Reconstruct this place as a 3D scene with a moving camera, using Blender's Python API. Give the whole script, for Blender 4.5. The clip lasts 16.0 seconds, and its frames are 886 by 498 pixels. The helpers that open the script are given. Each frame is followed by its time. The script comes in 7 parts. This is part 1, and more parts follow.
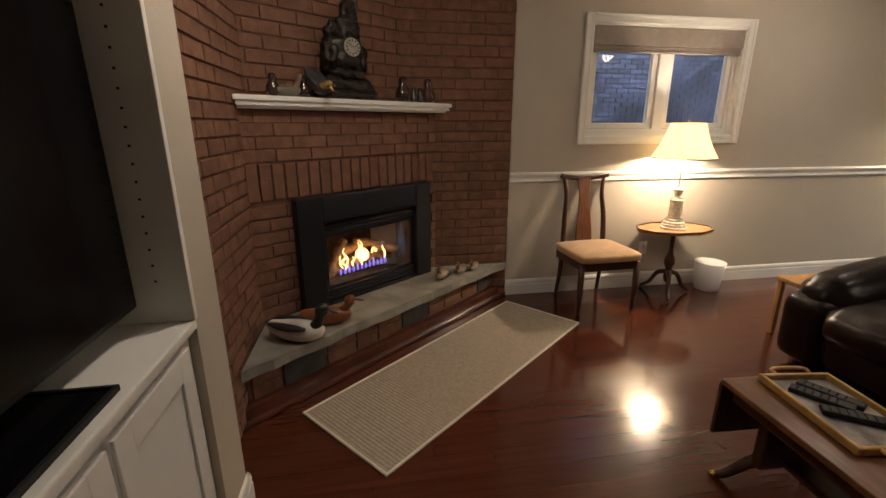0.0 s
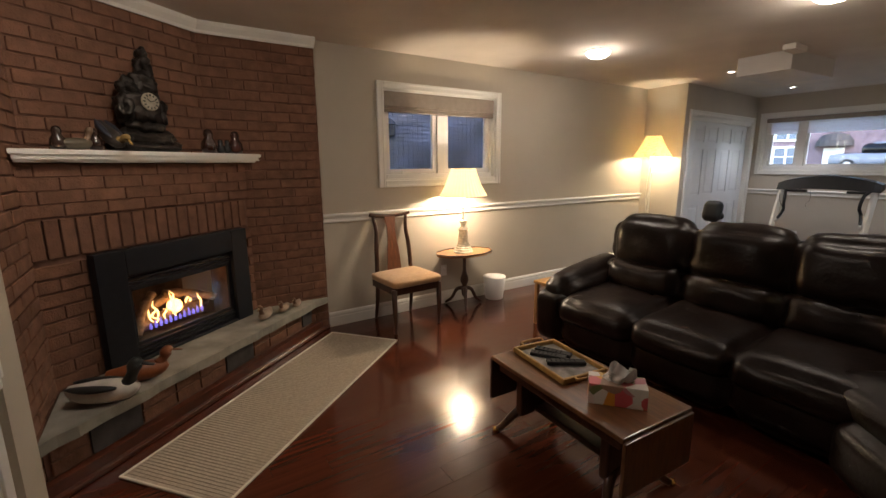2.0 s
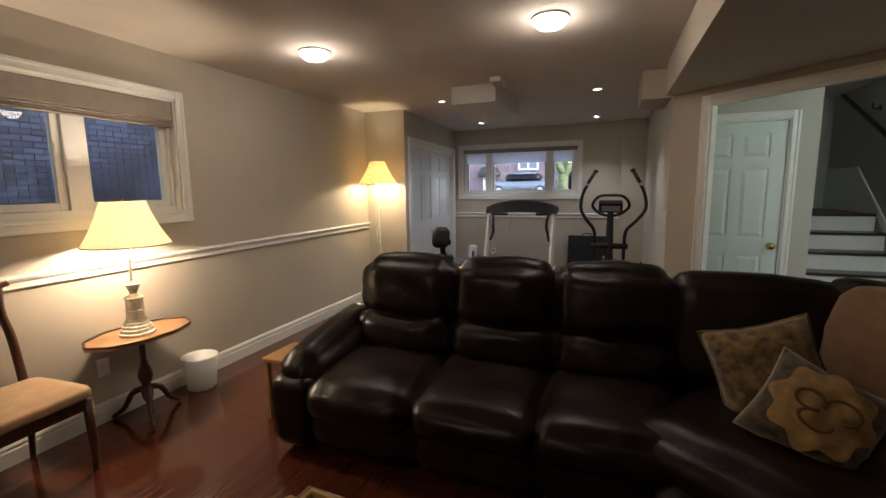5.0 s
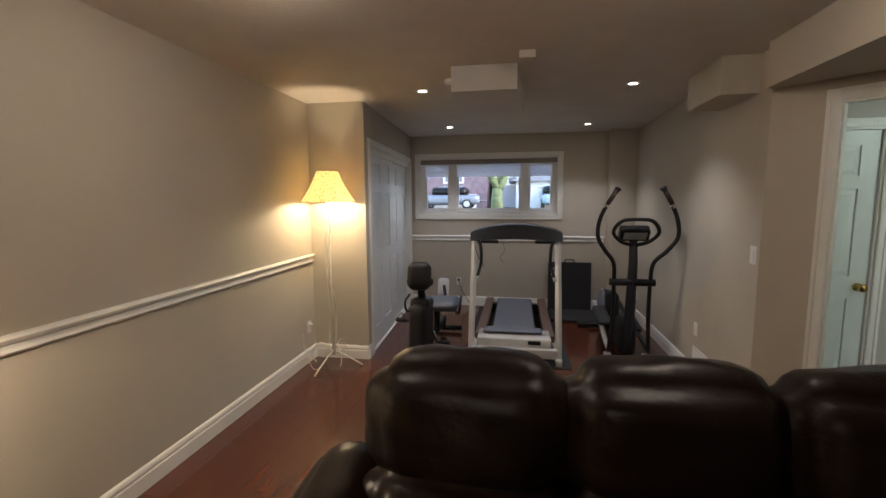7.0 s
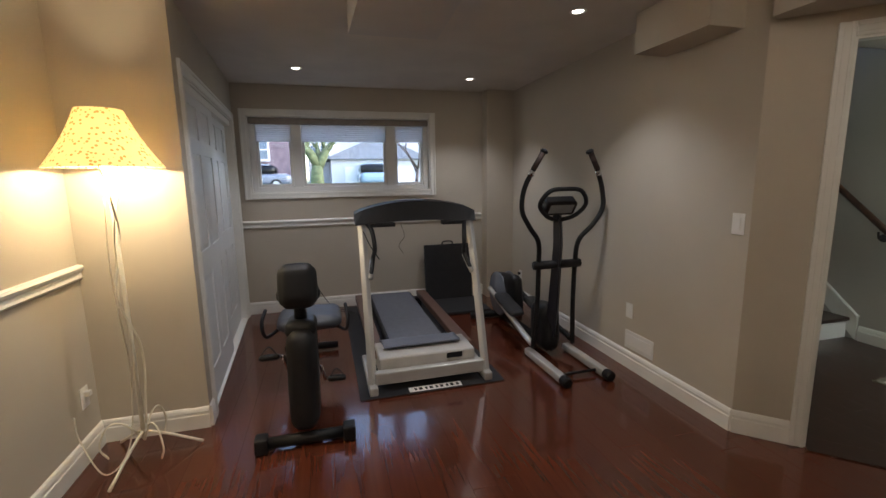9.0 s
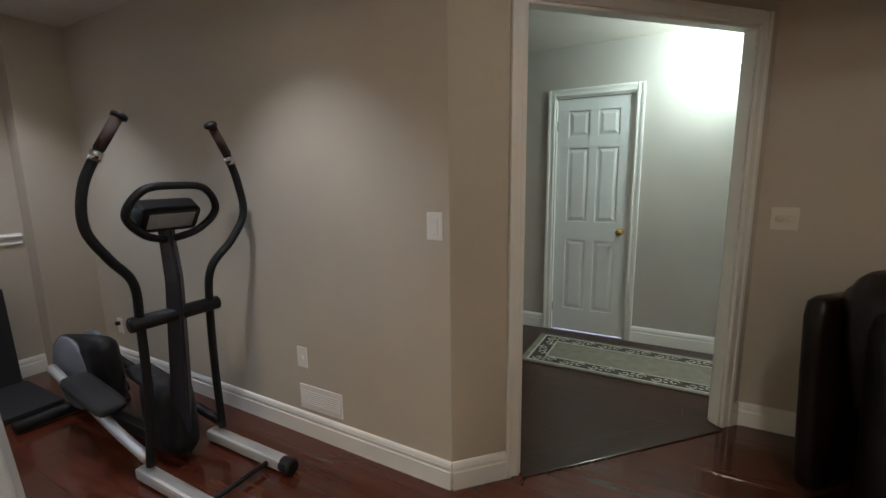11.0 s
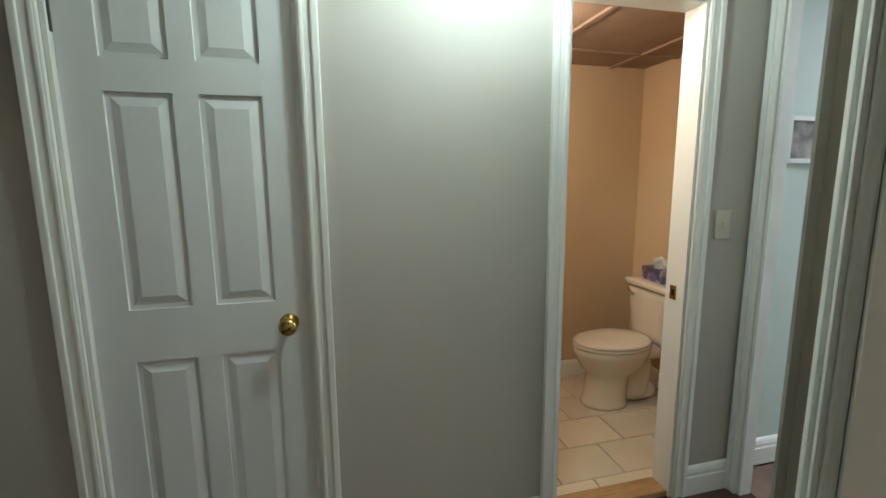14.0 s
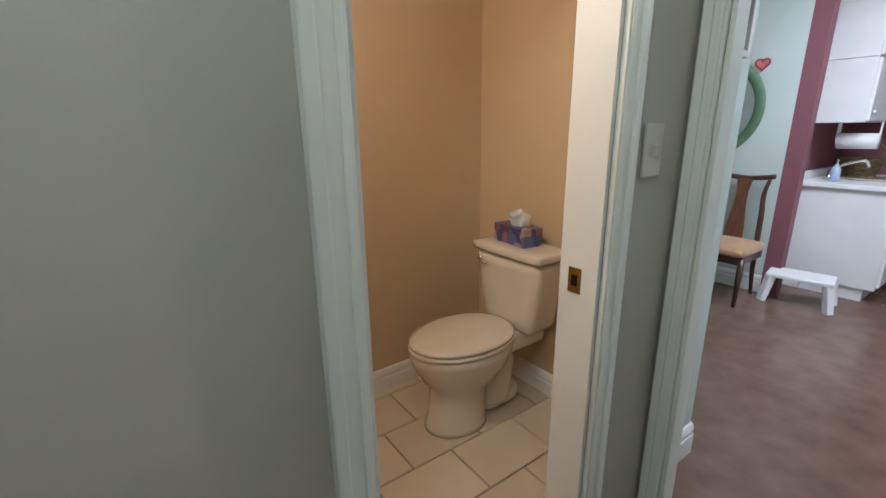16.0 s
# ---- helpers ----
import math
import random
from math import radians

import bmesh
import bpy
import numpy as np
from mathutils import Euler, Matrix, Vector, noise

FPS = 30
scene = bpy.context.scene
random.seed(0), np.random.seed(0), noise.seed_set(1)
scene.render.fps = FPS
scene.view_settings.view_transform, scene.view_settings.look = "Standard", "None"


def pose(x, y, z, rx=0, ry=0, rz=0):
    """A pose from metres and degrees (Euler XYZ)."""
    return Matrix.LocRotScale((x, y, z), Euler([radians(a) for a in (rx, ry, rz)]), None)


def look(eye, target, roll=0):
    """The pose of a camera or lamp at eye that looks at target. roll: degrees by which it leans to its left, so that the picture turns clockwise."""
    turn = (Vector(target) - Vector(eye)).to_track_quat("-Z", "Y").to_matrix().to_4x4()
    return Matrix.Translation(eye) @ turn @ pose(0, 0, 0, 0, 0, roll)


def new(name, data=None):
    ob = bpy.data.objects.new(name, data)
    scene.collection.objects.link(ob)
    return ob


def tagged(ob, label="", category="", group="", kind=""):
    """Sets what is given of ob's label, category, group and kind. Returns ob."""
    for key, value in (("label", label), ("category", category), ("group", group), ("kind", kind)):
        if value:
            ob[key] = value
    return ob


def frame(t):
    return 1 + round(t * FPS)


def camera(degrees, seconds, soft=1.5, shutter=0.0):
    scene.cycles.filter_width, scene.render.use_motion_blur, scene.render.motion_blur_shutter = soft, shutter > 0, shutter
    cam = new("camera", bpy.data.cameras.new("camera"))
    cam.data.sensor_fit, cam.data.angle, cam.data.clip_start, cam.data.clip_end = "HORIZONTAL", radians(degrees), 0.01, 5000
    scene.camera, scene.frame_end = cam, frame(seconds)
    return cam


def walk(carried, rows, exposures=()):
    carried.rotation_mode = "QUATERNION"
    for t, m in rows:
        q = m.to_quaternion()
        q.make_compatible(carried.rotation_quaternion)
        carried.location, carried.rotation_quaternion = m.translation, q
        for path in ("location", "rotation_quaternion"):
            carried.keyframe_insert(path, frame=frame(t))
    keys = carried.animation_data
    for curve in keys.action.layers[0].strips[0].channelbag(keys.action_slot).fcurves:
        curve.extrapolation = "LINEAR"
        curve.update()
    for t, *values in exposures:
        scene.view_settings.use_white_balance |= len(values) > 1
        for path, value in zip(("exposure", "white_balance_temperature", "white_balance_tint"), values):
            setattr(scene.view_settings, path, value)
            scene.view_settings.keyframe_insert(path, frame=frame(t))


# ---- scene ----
cam = camera(91.3, 16.0)
PATH = [
    (0, (0.934, 1.11, 1.416), (1.256, 3.004, 0.86), -0.0),
    (0.5, (0.898, 0.926, 1.464), (1.394, 2.792, 0.943), -0.1),
    (1, (0.863, 0.807, 1.475), (1.541, 2.628, 1.002), -0.2),
    (1.5, (0.843, 0.733, 1.48), (1.715, 2.481, 1.052), -0.3),
    (2, (0.869, 0.697, 1.471), (1.933, 2.347, 1.085), -0.4),
    (2.5, (0.923, 0.692, 1.451), (2.162, 2.222, 1.102), -0.6),
    (3, (0.969, 0.723, 1.443), (2.363, 2.12, 1.119), -0.7),
    (3.5, (1.035, 0.822, 1.441), (2.579, 2.056, 1.136), -0.8),
    (4, (1.142, 0.952, 1.432), (2.816, 2.005, 1.138), -1.0),
    (4.5, (1.346, 1.163, 1.451), (3.123, 2.035, 1.163), -1.0),
    (6.8, (2.628, 2.401, 1.568), (4.582, 2.758, 1.335), -0.2),
    (7, (2.751, 2.476, 1.564), (4.71, 2.813, 1.336), -0.3),
    (7.5, (3.049, 2.727, 1.554), (5.027, 2.926, 1.332), -0.3),
    (8, (3.345, 2.942, 1.534), (5.33, 2.943, 1.284), -0.5),
    (8.5, (3.663, 3.058, 1.502), (5.627, 2.836, 1.198), -0.8),
    (9, (3.971, 3.162, 1.469), (5.875, 2.643, 1.146), -0.9),
    (9.5, (4.251, 3.147, 1.459), (6.027, 2.29, 1.124), -1.1),
    (10, (4.54, 3.07, 1.449), (6.088, 1.853, 1.102), -1.0),
    (12.3, (5.155, 1.428, 1.352), (5.455, -0.526, 1.048), -1.3),
    (12.5, (5.172, 1.264, 1.355), (5.412, -0.698, 1.05), -1.4),
    (13, (5.187, 0.875, 1.359), (5.249, -1.102, 1.065), -1.3),
    (13.5, (5.182, 0.489, 1.367), (5.006, -1.482, 1.077), -1.2),
    (14, (5.215, 0.102, 1.368), (4.732, -1.815, 1.062), -0.5),
    (14.5, (5.111, -0.188, 1.355), (4.334, -2.007, 1.061), -1.0),
    (15, (5.011, -0.429, 1.335), (3.999, -2.125, 1.024), -0.9),
    (15.5, (4.868, -0.639, 1.293), (3.755, -2.237, 0.837), -0.9),
    (16, (4.646, -0.787, 1.239), (3.516, -2.35, 0.708), -0.6),
]
EXPOSURES = [(0.0, 0.3, 6500, 12), (3.2, 0.3, 6450, 12), (4.5, -0.1, 6450, 12), (7.0, -0.05, 6450, 12), (9.0, -0.1, 6400, 11), (10.0, 0.1, 6050, 10), (12.5, 0.0, 6100, 9), (14.0, -0.1, 6150, 10), (16.0, -0.15, 6000, 16)]
walk(cam, [(t, look(eye, target, roll)) for t, eye, target, roll in PATH], EXPOSURES)

# ---- light ----
world = bpy.data.worlds.new("dusk")
scene.world = world
world.use_nodes = True
wn = world.node_tree
bg = wn.nodes["Background"]
sky = wn.nodes.new("ShaderNodeTexSky")
sky.sky_type, sky.sun_disc = "NISHITA", False
sky.sun_elevation, sky.sun_rotation = radians(38), radians(200)
wn.links.new(sky.outputs[0], bg.inputs[0])
bg.inputs[1].default_value = 1.1
sun = new("sun", bpy.data.lights.new("sun", "SUN"))
sun.data.energy, sun.data.angle, sun.data.color = 1.5, radians(20), (0.82, 0.9, 1.0)
sun.matrix_world = look((0, 0, 30), (12, 14, 24))


def lamp(name, kind, at, energy, color, size=0.05, target=None, spot=90, blend=0.5):
    ob = new(name, bpy.data.lights.new(name, kind))
    ob.data.energy, ob.data.color = energy, color
    if kind == "AREA":
        ob.data.size = size
    else:
        ob.data.shadow_soft_size = size
    if kind == "SPOT":
        ob.data.spot_size, ob.data.spot_blend = radians(spot), blend
    ob.matrix_world = look(at, target or (at[0], at[1] + 1e-4, at[2] - 1))
    return ob


WARM, WARMER, COOL = (1.0, 0.80, 0.57), (1.0, 0.81, 0.53), (0.82, 1.0, 0.94)
TABLE_LAMP, FLOOR_LAMP = (3.40, 4.24), (6.46, 4.165)
# the third dome is never in view, added to brighten the fireplace brick
DOMES = [(4.342, 3.459), (4.36, 1.797), (0.98, 2.72)]
POTS = [(6.424, 3.277), (6.50, 1.59), (8.28, 3.335), (8.39, 1.645)]
lamp("table_lamp_bulb", "POINT", (*TABLE_LAMP, 1.22), 42, WARM, 0.035)
lamp("floor_lamp_bulb", "POINT", (*FLOOR_LAMP, 1.60), 25, WARMER, 0.035)
for x, y in DOMES:
    lamp("dome_bulb", "POINT", (x, y, 2.34), 2.6 if x > 3 else 6.5, (1.0, 0.85, 0.69), 0.08)
for x, y in POTS:
    lamp("pot_bulb", "SPOT", (x, y, 2.44), 42, (0.95, 0.95, 1.0), 0.03, None, 102, 0.8)
lamp("hall_bulb", "POINT", (4.74, -0.93, 2.22), 28, COOL, 0.06)
lamp("wc_bulb", "POINT", (4.50, -1.72, 1.95), 18, (1.0, 0.88, 0.72), 0.06)
lamp("office_tube", "AREA", (1.75, -1.00, 2.30), 34, (0.80, 0.84, 1.0), 0.9)
lamp("fire_glow", "POINT", (0.86, 4.12, 0.52), 0.6, (1.0, 0.45, 0.12), 0.05)

# ---- materials ----


def mat(name, color, rough=0.6, metal=0.0, var=0.12, scale=6.0, bump=0.0, bscale=60.0, spec=0.5, coat=0.0, stretch=(1, 1, 1), rand=0.0, sheen=0.0, rvar=0.0, island=0.0):
    m = bpy.data.materials.new(name)
    m.use_nodes = True
    n, l = m.node_tree.nodes, m.node_tree.links
    b = n["Principled BSDF"]
    b.inputs["Roughness"].default_value, b.inputs["Metallic"].default_value = rough, metal
    b.inputs["Specular IOR Level"].default_value = spec
    b.inputs["Coat Weight"].default_value, b.inputs["Coat Roughness"].default_value = coat, 0.08
    b.inputs["Sheen Weight"].default_value = sheen
    co = n.new("ShaderNodeTexCoord")
    mp = n.new("ShaderNodeMapping")
    mp.inputs["Scale"].default_value = stretch
    l.new(co.outputs["Object"], mp.inputs[0])
    t1 = n.new("ShaderNodeTexNoise")
    t1.inputs["Scale"].default_value, t1.inputs["Detail"].default_value = scale, 8
    l.new(mp.outputs[0], t1.inputs[0])
    r = n.new("ShaderNodeMapRange")
    r.inputs[1].default_value, r.inputs[2].default_value = 0.3, 0.7
    r.inputs[3].default_value, r.inputs[4].default_value = 1 - var, 1 + var
    l.new(t1.outputs[0], r.inputs[0])
    mx = n.new("ShaderNodeMix")
    mx.data_type, mx.blend_type = "RGBA", "MULTIPLY"
    mx.inputs[0].default_value = 1.0
    mx.inputs[6].default_value = (*color, 1)
    last = r.outputs[0]
    if rand:
        oi = n.new("ShaderNodeObjectInfo")
        ad = n.new("ShaderNodeVectorMath")
        ad.operation = "MULTIPLY_ADD"
        ad.inputs[1].default_value = (1, 1, 1)
        sc = n.new("ShaderNodeVectorMath")
        sc.operation = "SCALE"
        sc.inputs[0].default_value, sc.inputs["Scale"].default_value = (31, 17, 23), 1.0
        l.new(oi.outputs["Random"], sc.inputs["Scale"])
        l.new(mp.outputs[0], ad.inputs[0]), l.new(sc.outputs[0], ad.inputs[2])
        l.new(ad.outputs[0], t1.inputs[0])
        rr = n.new("ShaderNodeMapRange")
        rr.inputs[3].default_value, rr.inputs[4].default_value = 1 - rand, 1 + rand
        l.new(oi.outputs["Random"], rr.inputs[0])
        mu = n.new("ShaderNodeMath")
        mu.operation = "MULTIPLY"
        l.new(last, mu.inputs[0]), l.new(rr.outputs[0], mu.inputs[1])
        last = mu.outputs[0]
    if island:
        ge, ri, mi = n.new("ShaderNodeNewGeometry"), n.new("ShaderNodeMapRange"), n.new("ShaderNodeMath")
        ri.inputs[3].default_value, ri.inputs[4].default_value = 1 - island, 1 + island
        mi.operation = "MULTIPLY"
        l.new(ge.outputs["Random Per Island"], ri.inputs[0])
        l.new(last, mi.inputs[0]), l.new(ri.outputs[0], mi.inputs[1])
        last = mi.outputs[0]
    l.new(last, mx.inputs[7])
    l.new(mx.outputs[2], b.inputs["Base Color"])
    if rvar:
        r2 = n.new("ShaderNodeMapRange")
        r2.inputs[3].default_value, r2.inputs[4].default_value = max(0.02, rough - rvar), rough + rvar
        l.new(t1.outputs[0], r2.inputs[0]), l.new(r2.outputs[0], b.inputs["Roughness"])
    if bump:
        t2 = n.new("ShaderNodeTexNoise")
        t2.inputs["Scale"].default_value, t2.inputs["Detail"].default_value = bscale, 6
        l.new(mp.outputs[0], t2.inputs[0])
        bp = n.new("ShaderNodeBump")
        bp.inputs["Strength"].default_value, bp.inputs["Distance"].default_value = bump, 0.004
        l.new(t2.outputs[0], bp.inputs["Height"]), l.new(bp.outputs[0], b.inputs["Normal"])
    return m


def glow(name, color, strength):
    m = bpy.data.materials.new(name)
    m.use_nodes = True
    b = m.node_tree.nodes["Principled BSDF"]
    b.inputs["Base Color"].default_value = (*color, 1)
    b.inputs["Emission Color"].default_value, b.inputs["Emission Strength"].default_value = (*color, 1), strength
    return m


def glass_mat(name, tint=(1, 1, 1), rough=0.0):
    m = bpy.data.materials.new(name)
    m.use_nodes = True
    b = m.node_tree.nodes["Principled BSDF"]
    b.inputs["Base Color"].default_value, b.inputs["Roughness"].default_value = (*tint, 1), rough
    b.inputs["Transmission Weight"].default_value, b.inputs["IOR"].default_value = 1.0, 1.45
    return m


def shade_mat(name, color, spots=None):
    """Thin cloth that lets lamplight through."""
    m = bpy.data.materials.new(name)
    m.use_nodes = True
    n, l = m.node_tree.nodes, m.node_tree.links
    n.remove(n["Principled BSDF"])
    d, t, mix = n.new("ShaderNodeBsdfDiffuse"), n.new("ShaderNodeBsdfTranslucent"), n.new("ShaderNodeMixShader")
    mix.inputs[0].default_value = 0.55
    l.new(d.outputs[0], mix.inputs[1]), l.new(t.outputs[0], mix.inputs[2]), l.new(mix.outputs[0], n["Material Output"].inputs[0])
    co, tx, ra = n.new("ShaderNodeTexCoord"), n.new("ShaderNodeTexVoronoi"), n.new("ShaderNodeValToRGB")
    tx.inputs["Scale"].default_value = 48
    nz = n.new("ShaderNodeTexNoise")
    nz.inputs["Scale"].default_value = 14
    l.new(co.outputs["Object"], nz.inputs[0])
    l.new(co.outputs["Object"], tx.inputs[0])
    l.new(nz.outputs[0] if not spots else tx.outputs[0], ra.inputs[0])
    ra.color_ramp.elements[0].position, ra.color_ramp.elements[1].position = 0.24, 0.38
    ra.color_ramp.elements[0].color = (*(spots or [c * 0.9 for c in color]), 1)
    ra.color_ramp.elements[1].color = (*color, 1)
    l.new(ra.outputs[0], d.inputs[0]), l.new(ra.outputs[0], t.inputs[0])
    return m


M = {}
M["wall"] = mat("greige_paint", (0.50, 0.449, 0.370), 0.7, var=0.03, scale=2.5, bump=0.05, bscale=180, spec=0.3)
M["hallwall"] = mat("hall_paint", (0.46, 0.43, 0.388), 0.7, var=0.03, scale=2.5, bump=0.05, bscale=180, spec=0.3)
M["wcwall"] = mat("apricot_paint", (0.62, 0.457, 0.282), 0.65, var=0.03, scale=2.5, bump=0.05, bscale=180)
M["office"] = mat("mint_paint", (0.56, 0.63, 0.57), 0.6, var=0.03, scale=2.5, bump=0.05, bscale=180)
M["pink"] = mat("rose_paint", (0.22, 0.08, 0.095), 0.6, var=0.04, scale=3, bump=0.05, bscale=180)
M["ceil"] = mat("stipple_ceiling", (0.62, 0.57, 0.51), 0.9, var=0.05, scale=3, bump=0.55, bscale=90, spec=0.1)
M["trim"] = mat("white_trim", (0.78, 0.77, 0.72), 0.38, var=0.03, scale=5, bump=0.02, bscale=60)
M["door"] = mat("white_door", (0.74, 0.75, 0.74), 0.42, var=0.03, scale=5, bump=0.06, bscale=90, stretch=(1, 1, 0.15))
# white door paint again, with the hall lamp's green cast mixed into the colour
M["green_lit_door"] = mat("white_door_green_cast", (0.70, 0.76, 0.73), 0.4, var=0.03, scale=5, bump=0.05, bscale=90, stretch=(1, 1, 0.15))
M["floor"] = mat("cherry_planks", (0.082, 0.021, 0.010), 0.17, var=0.16, scale=9, bump=0.015, bscale=40, coat=0.45, stretch=(0.35, 4, 1), rand=0.09, rvar=0.05)
M["hallfloor"] = mat("dark_walnut_planks", (0.040, 0.016, 0.010), 0.3, var=0.2, scale=9, bump=0.02, bscale=40, coat=0.2, stretch=(0.35, 4, 1), rand=0.1, rvar=0.05)
M["floorbase"] = mat("plank_gap", (0.055, 0.015, 0.008), 0.4)
M["tile"] = mat("cream_tile", (0.66, 0.56, 0.42), 0.22, var=0.06, scale=3, rand=0.05, coat=0.2)
M["grout"] = mat("grout", (0.13, 0.10, 0.08), 0.9, var=0.2, scale=20)
M["vinyl"] = mat("brown_sheet_floor", (0.15, 0.092, 0.066), 0.22, var=0.2, scale=8, rvar=0.03)
M["brick"] = mat("dark_red_brick", (0.180, 0.089, 0.056), 0.85, var=0.25, scale=14, bump=0.8, bscale=70, rand=0.10, spec=0.25)
M["mortar"] = mat("dark_mortar", (0.180, 0.090, 0.060), 0.95, var=0.25, scale=20, bump=0.4, bscale=90)
M["slab"] = mat("flagstone", (0.25, 0.235, 0.20), 0.75, var=0.3, scale=7, bump=0.5, bscale=25)
M["darkslate"] = mat("dark_slate", (0.05, 0.045, 0.045), 0.8, var=0.3, scale=10, bump=0.4, bscale=40)
M["iron"] = mat("black_iron", (0.012, 0.013, 0.017), 0.42, metal=0.3, var=0.15, scale=20, bump=0.05, bscale=200)
M["black"] = mat("black_plastic", (0.008, 0.008, 0.009), 0.5, var=0.1, scale=20, bump=0.04, bscale=250, spec=0.3)
M["blackrub"] = mat("black_rubber", (0.014, 0.014, 0.016), 0.75, var=0.15, scale=20, bump=0.2, bscale=250)
M["screen"] = mat("tv_glass", (0.004, 0.004, 0.005), 0.16, var=0.0, spec=0.25)
M["leather"] = mat("espresso_leather", (0.012, 0.0062, 0.0045), 0.33, var=0.3, scale=7, bump=0.45, bscale=45, spec=0.30, rvar=0.12)
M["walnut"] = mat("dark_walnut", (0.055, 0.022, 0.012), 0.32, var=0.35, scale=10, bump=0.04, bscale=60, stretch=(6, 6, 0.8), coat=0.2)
M["splat"] = mat("walnut_splat", (0.13, 0.048, 0.022), 0.35, var=0.3, scale=10, stretch=(6, 6, 0.8), coat=0.2)
M["oak"] = mat("honey_oak", (0.36, 0.20, 0.08), 0.4, var=0.25, scale=10, stretch=(1, 8, 1), coat=0.1)
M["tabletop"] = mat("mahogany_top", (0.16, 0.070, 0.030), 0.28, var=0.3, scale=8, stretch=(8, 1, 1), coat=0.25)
M["brass"] = mat("brass", (0.62, 0.42, 0.13), 0.2, metal=1.0, var=0.1)
M["chrome"] = mat("chrome", (0.75, 0.75, 0.76), 0.12, metal=1.0, var=0.05)
M["silver"] = mat("silver_paint", (0.52, 0.52, 0.50), 0.35, metal=0.4, var=0.06)
M["whitemetal"] = mat("cream_metal", (0.72, 0.68, 0.56), 0.45, var=0.1, scale=12)
M["cushion"] = mat("tan_seat_cloth", (0.42, 0.25, 0.12), 0.85, var=0.1, scale=20, bump=0.3, bscale=300, sheen=0.3)
M["white"] = mat("white_plastic", (0.78, 0.77, 0.74), 0.4, var=0.03)
M["ceramic"] = mat("bone_porcelain", (0.74, 0.66, 0.54), 0.12, var=0.02, coat=0.5)
M["rug"] = mat("beige_weave", (0.40, 0.335, 0.25), 0.95, var=0.12, scale=30, bump=0.5, bscale=240, sheen=0.2)
M["ivory"] = mat("ivory_plastic", (0.66, 0.62, 0.53), 0.35, var=0.03)
M["glass"] = glass_mat("clear_glass")
M["mirror"] = mat("mirror_silver", (0.9, 0.9, 0.9), 0.01, metal=1.0, var=0.0)
M["green"] = mat("sage_frame", (0.10, 0.19, 0.10), 0.5, var=0.15, scale=12)
M["bulb"] = glow("lit_glass", (1.0, 0.88, 0.74), 30)
M["pot"] = glow("pot_lens", (1.0, 0.92, 0.8), 25)

# ---- tools ----


def mesh(name, bm, material, smooth=False):
    me = bpy.data.meshes.new(name)
    bm.normal_update()
    bm.to_mesh(me)
    bm.free()
    for mm in (material if isinstance(material, (list, tuple)) else [material]):
        me.materials.append(mm)
    if smooth:
        for p in me.polygons:
            p.use_smooth = True
    return me


def part(name, bm, material, parent, label="", smooth=False):
    ob = new(name, mesh(name, bm, material, smooth))
    ob.parent = parent
    return tagged(ob, label) if label else ob


def thing(name, label, category, m=None, group="", kind=""):
    ob = new(name)
    ob.empty_display_size = 0.1
    ob.matrix_world = m or Matrix()
    return tagged(ob, label, category, group, kind)


def solid(name, bm, material, label="", category="", kind="structure", m=None, smooth=False, group=""):
    ob = new(name, mesh(name, bm, material, smooth))
    if m is not None:
        ob.matrix_world = m
    return tagged(ob, label, category, group, kind)


def box(bm, x0, x1, y0, y1, z0, z1, m=None):
    vs = [bm.verts.new((x, y, z)) for x in (x0, x1) for y in (y0, y1) for z in (z0, z1)]
    for f in ((0, 1, 3, 2), (4, 6, 7, 5), (0, 4, 5, 1), (2, 3, 7, 6), (0, 2, 6, 4), (1, 5, 7, 3)):
        bm.faces.new([vs[i] for i in f])
    if m is not None:
        bmesh.ops.transform(bm, matrix=m, verts=vs)
    return vs


def bevbox(bm, x0, x1, y0, y1, z0, z1, r=0.006, seg=2, m=None):
    t = bmesh.new()
    box(t, x0, x1, y0, y1, z0, z1)
    bmesh.ops.bevel(t, geom=list(t.edges), offset=r, segments=seg, profile=0.6, affect="EDGES")
    join(bm, t, m)


def join(bm, t, m=None):
    if m is not None:
        bmesh.ops.transform(t, matrix=m, verts=t.verts)
    tmp = bpy.data.meshes.new("tmp")
    t.to_mesh(tmp)
    t.free()
    bm.from_mesh(tmp)
    bpy.data.meshes.remove(tmp)


def B():
    return bmesh.new()


def poly(bm, pts, z0, z1):
    lo = [bm.verts.new((x, y, z0)) for x, y in pts]
    hi = [bm.verts.new((x, y, z1)) for x, y in pts]
    n = len(pts)
    bm.faces.new(lo[::-1]), bm.faces.new(hi)
    for i in range(n):
        bm.faces.new((lo[i], lo[(i + 1) % n], hi[(i + 1) % n], hi[i]))
    return bm


def lathe(bm, prof, seg=24, m=None):
    """A turned shape from (radius, height) pairs round z."""
    t = bmesh.new()
    rings = []
    for r, z in prof:
        rings.append([t.verts.new((max(r, 1e-4) * math.cos(2 * math.pi * i / seg), max(r, 1e-4) * math.sin(2 * math.pi * i / seg), z)) for i in range(seg)])
    for a, b in zip(rings, rings[1:]):
        for i in range(seg):
            t.faces.new((a[i], a[(i + 1) % seg], b[(i + 1) % seg], b[i]))
    t.faces.new(rings[0][::-1]), t.faces.new(rings[-1])
    join(bm, t, m)
    return bm


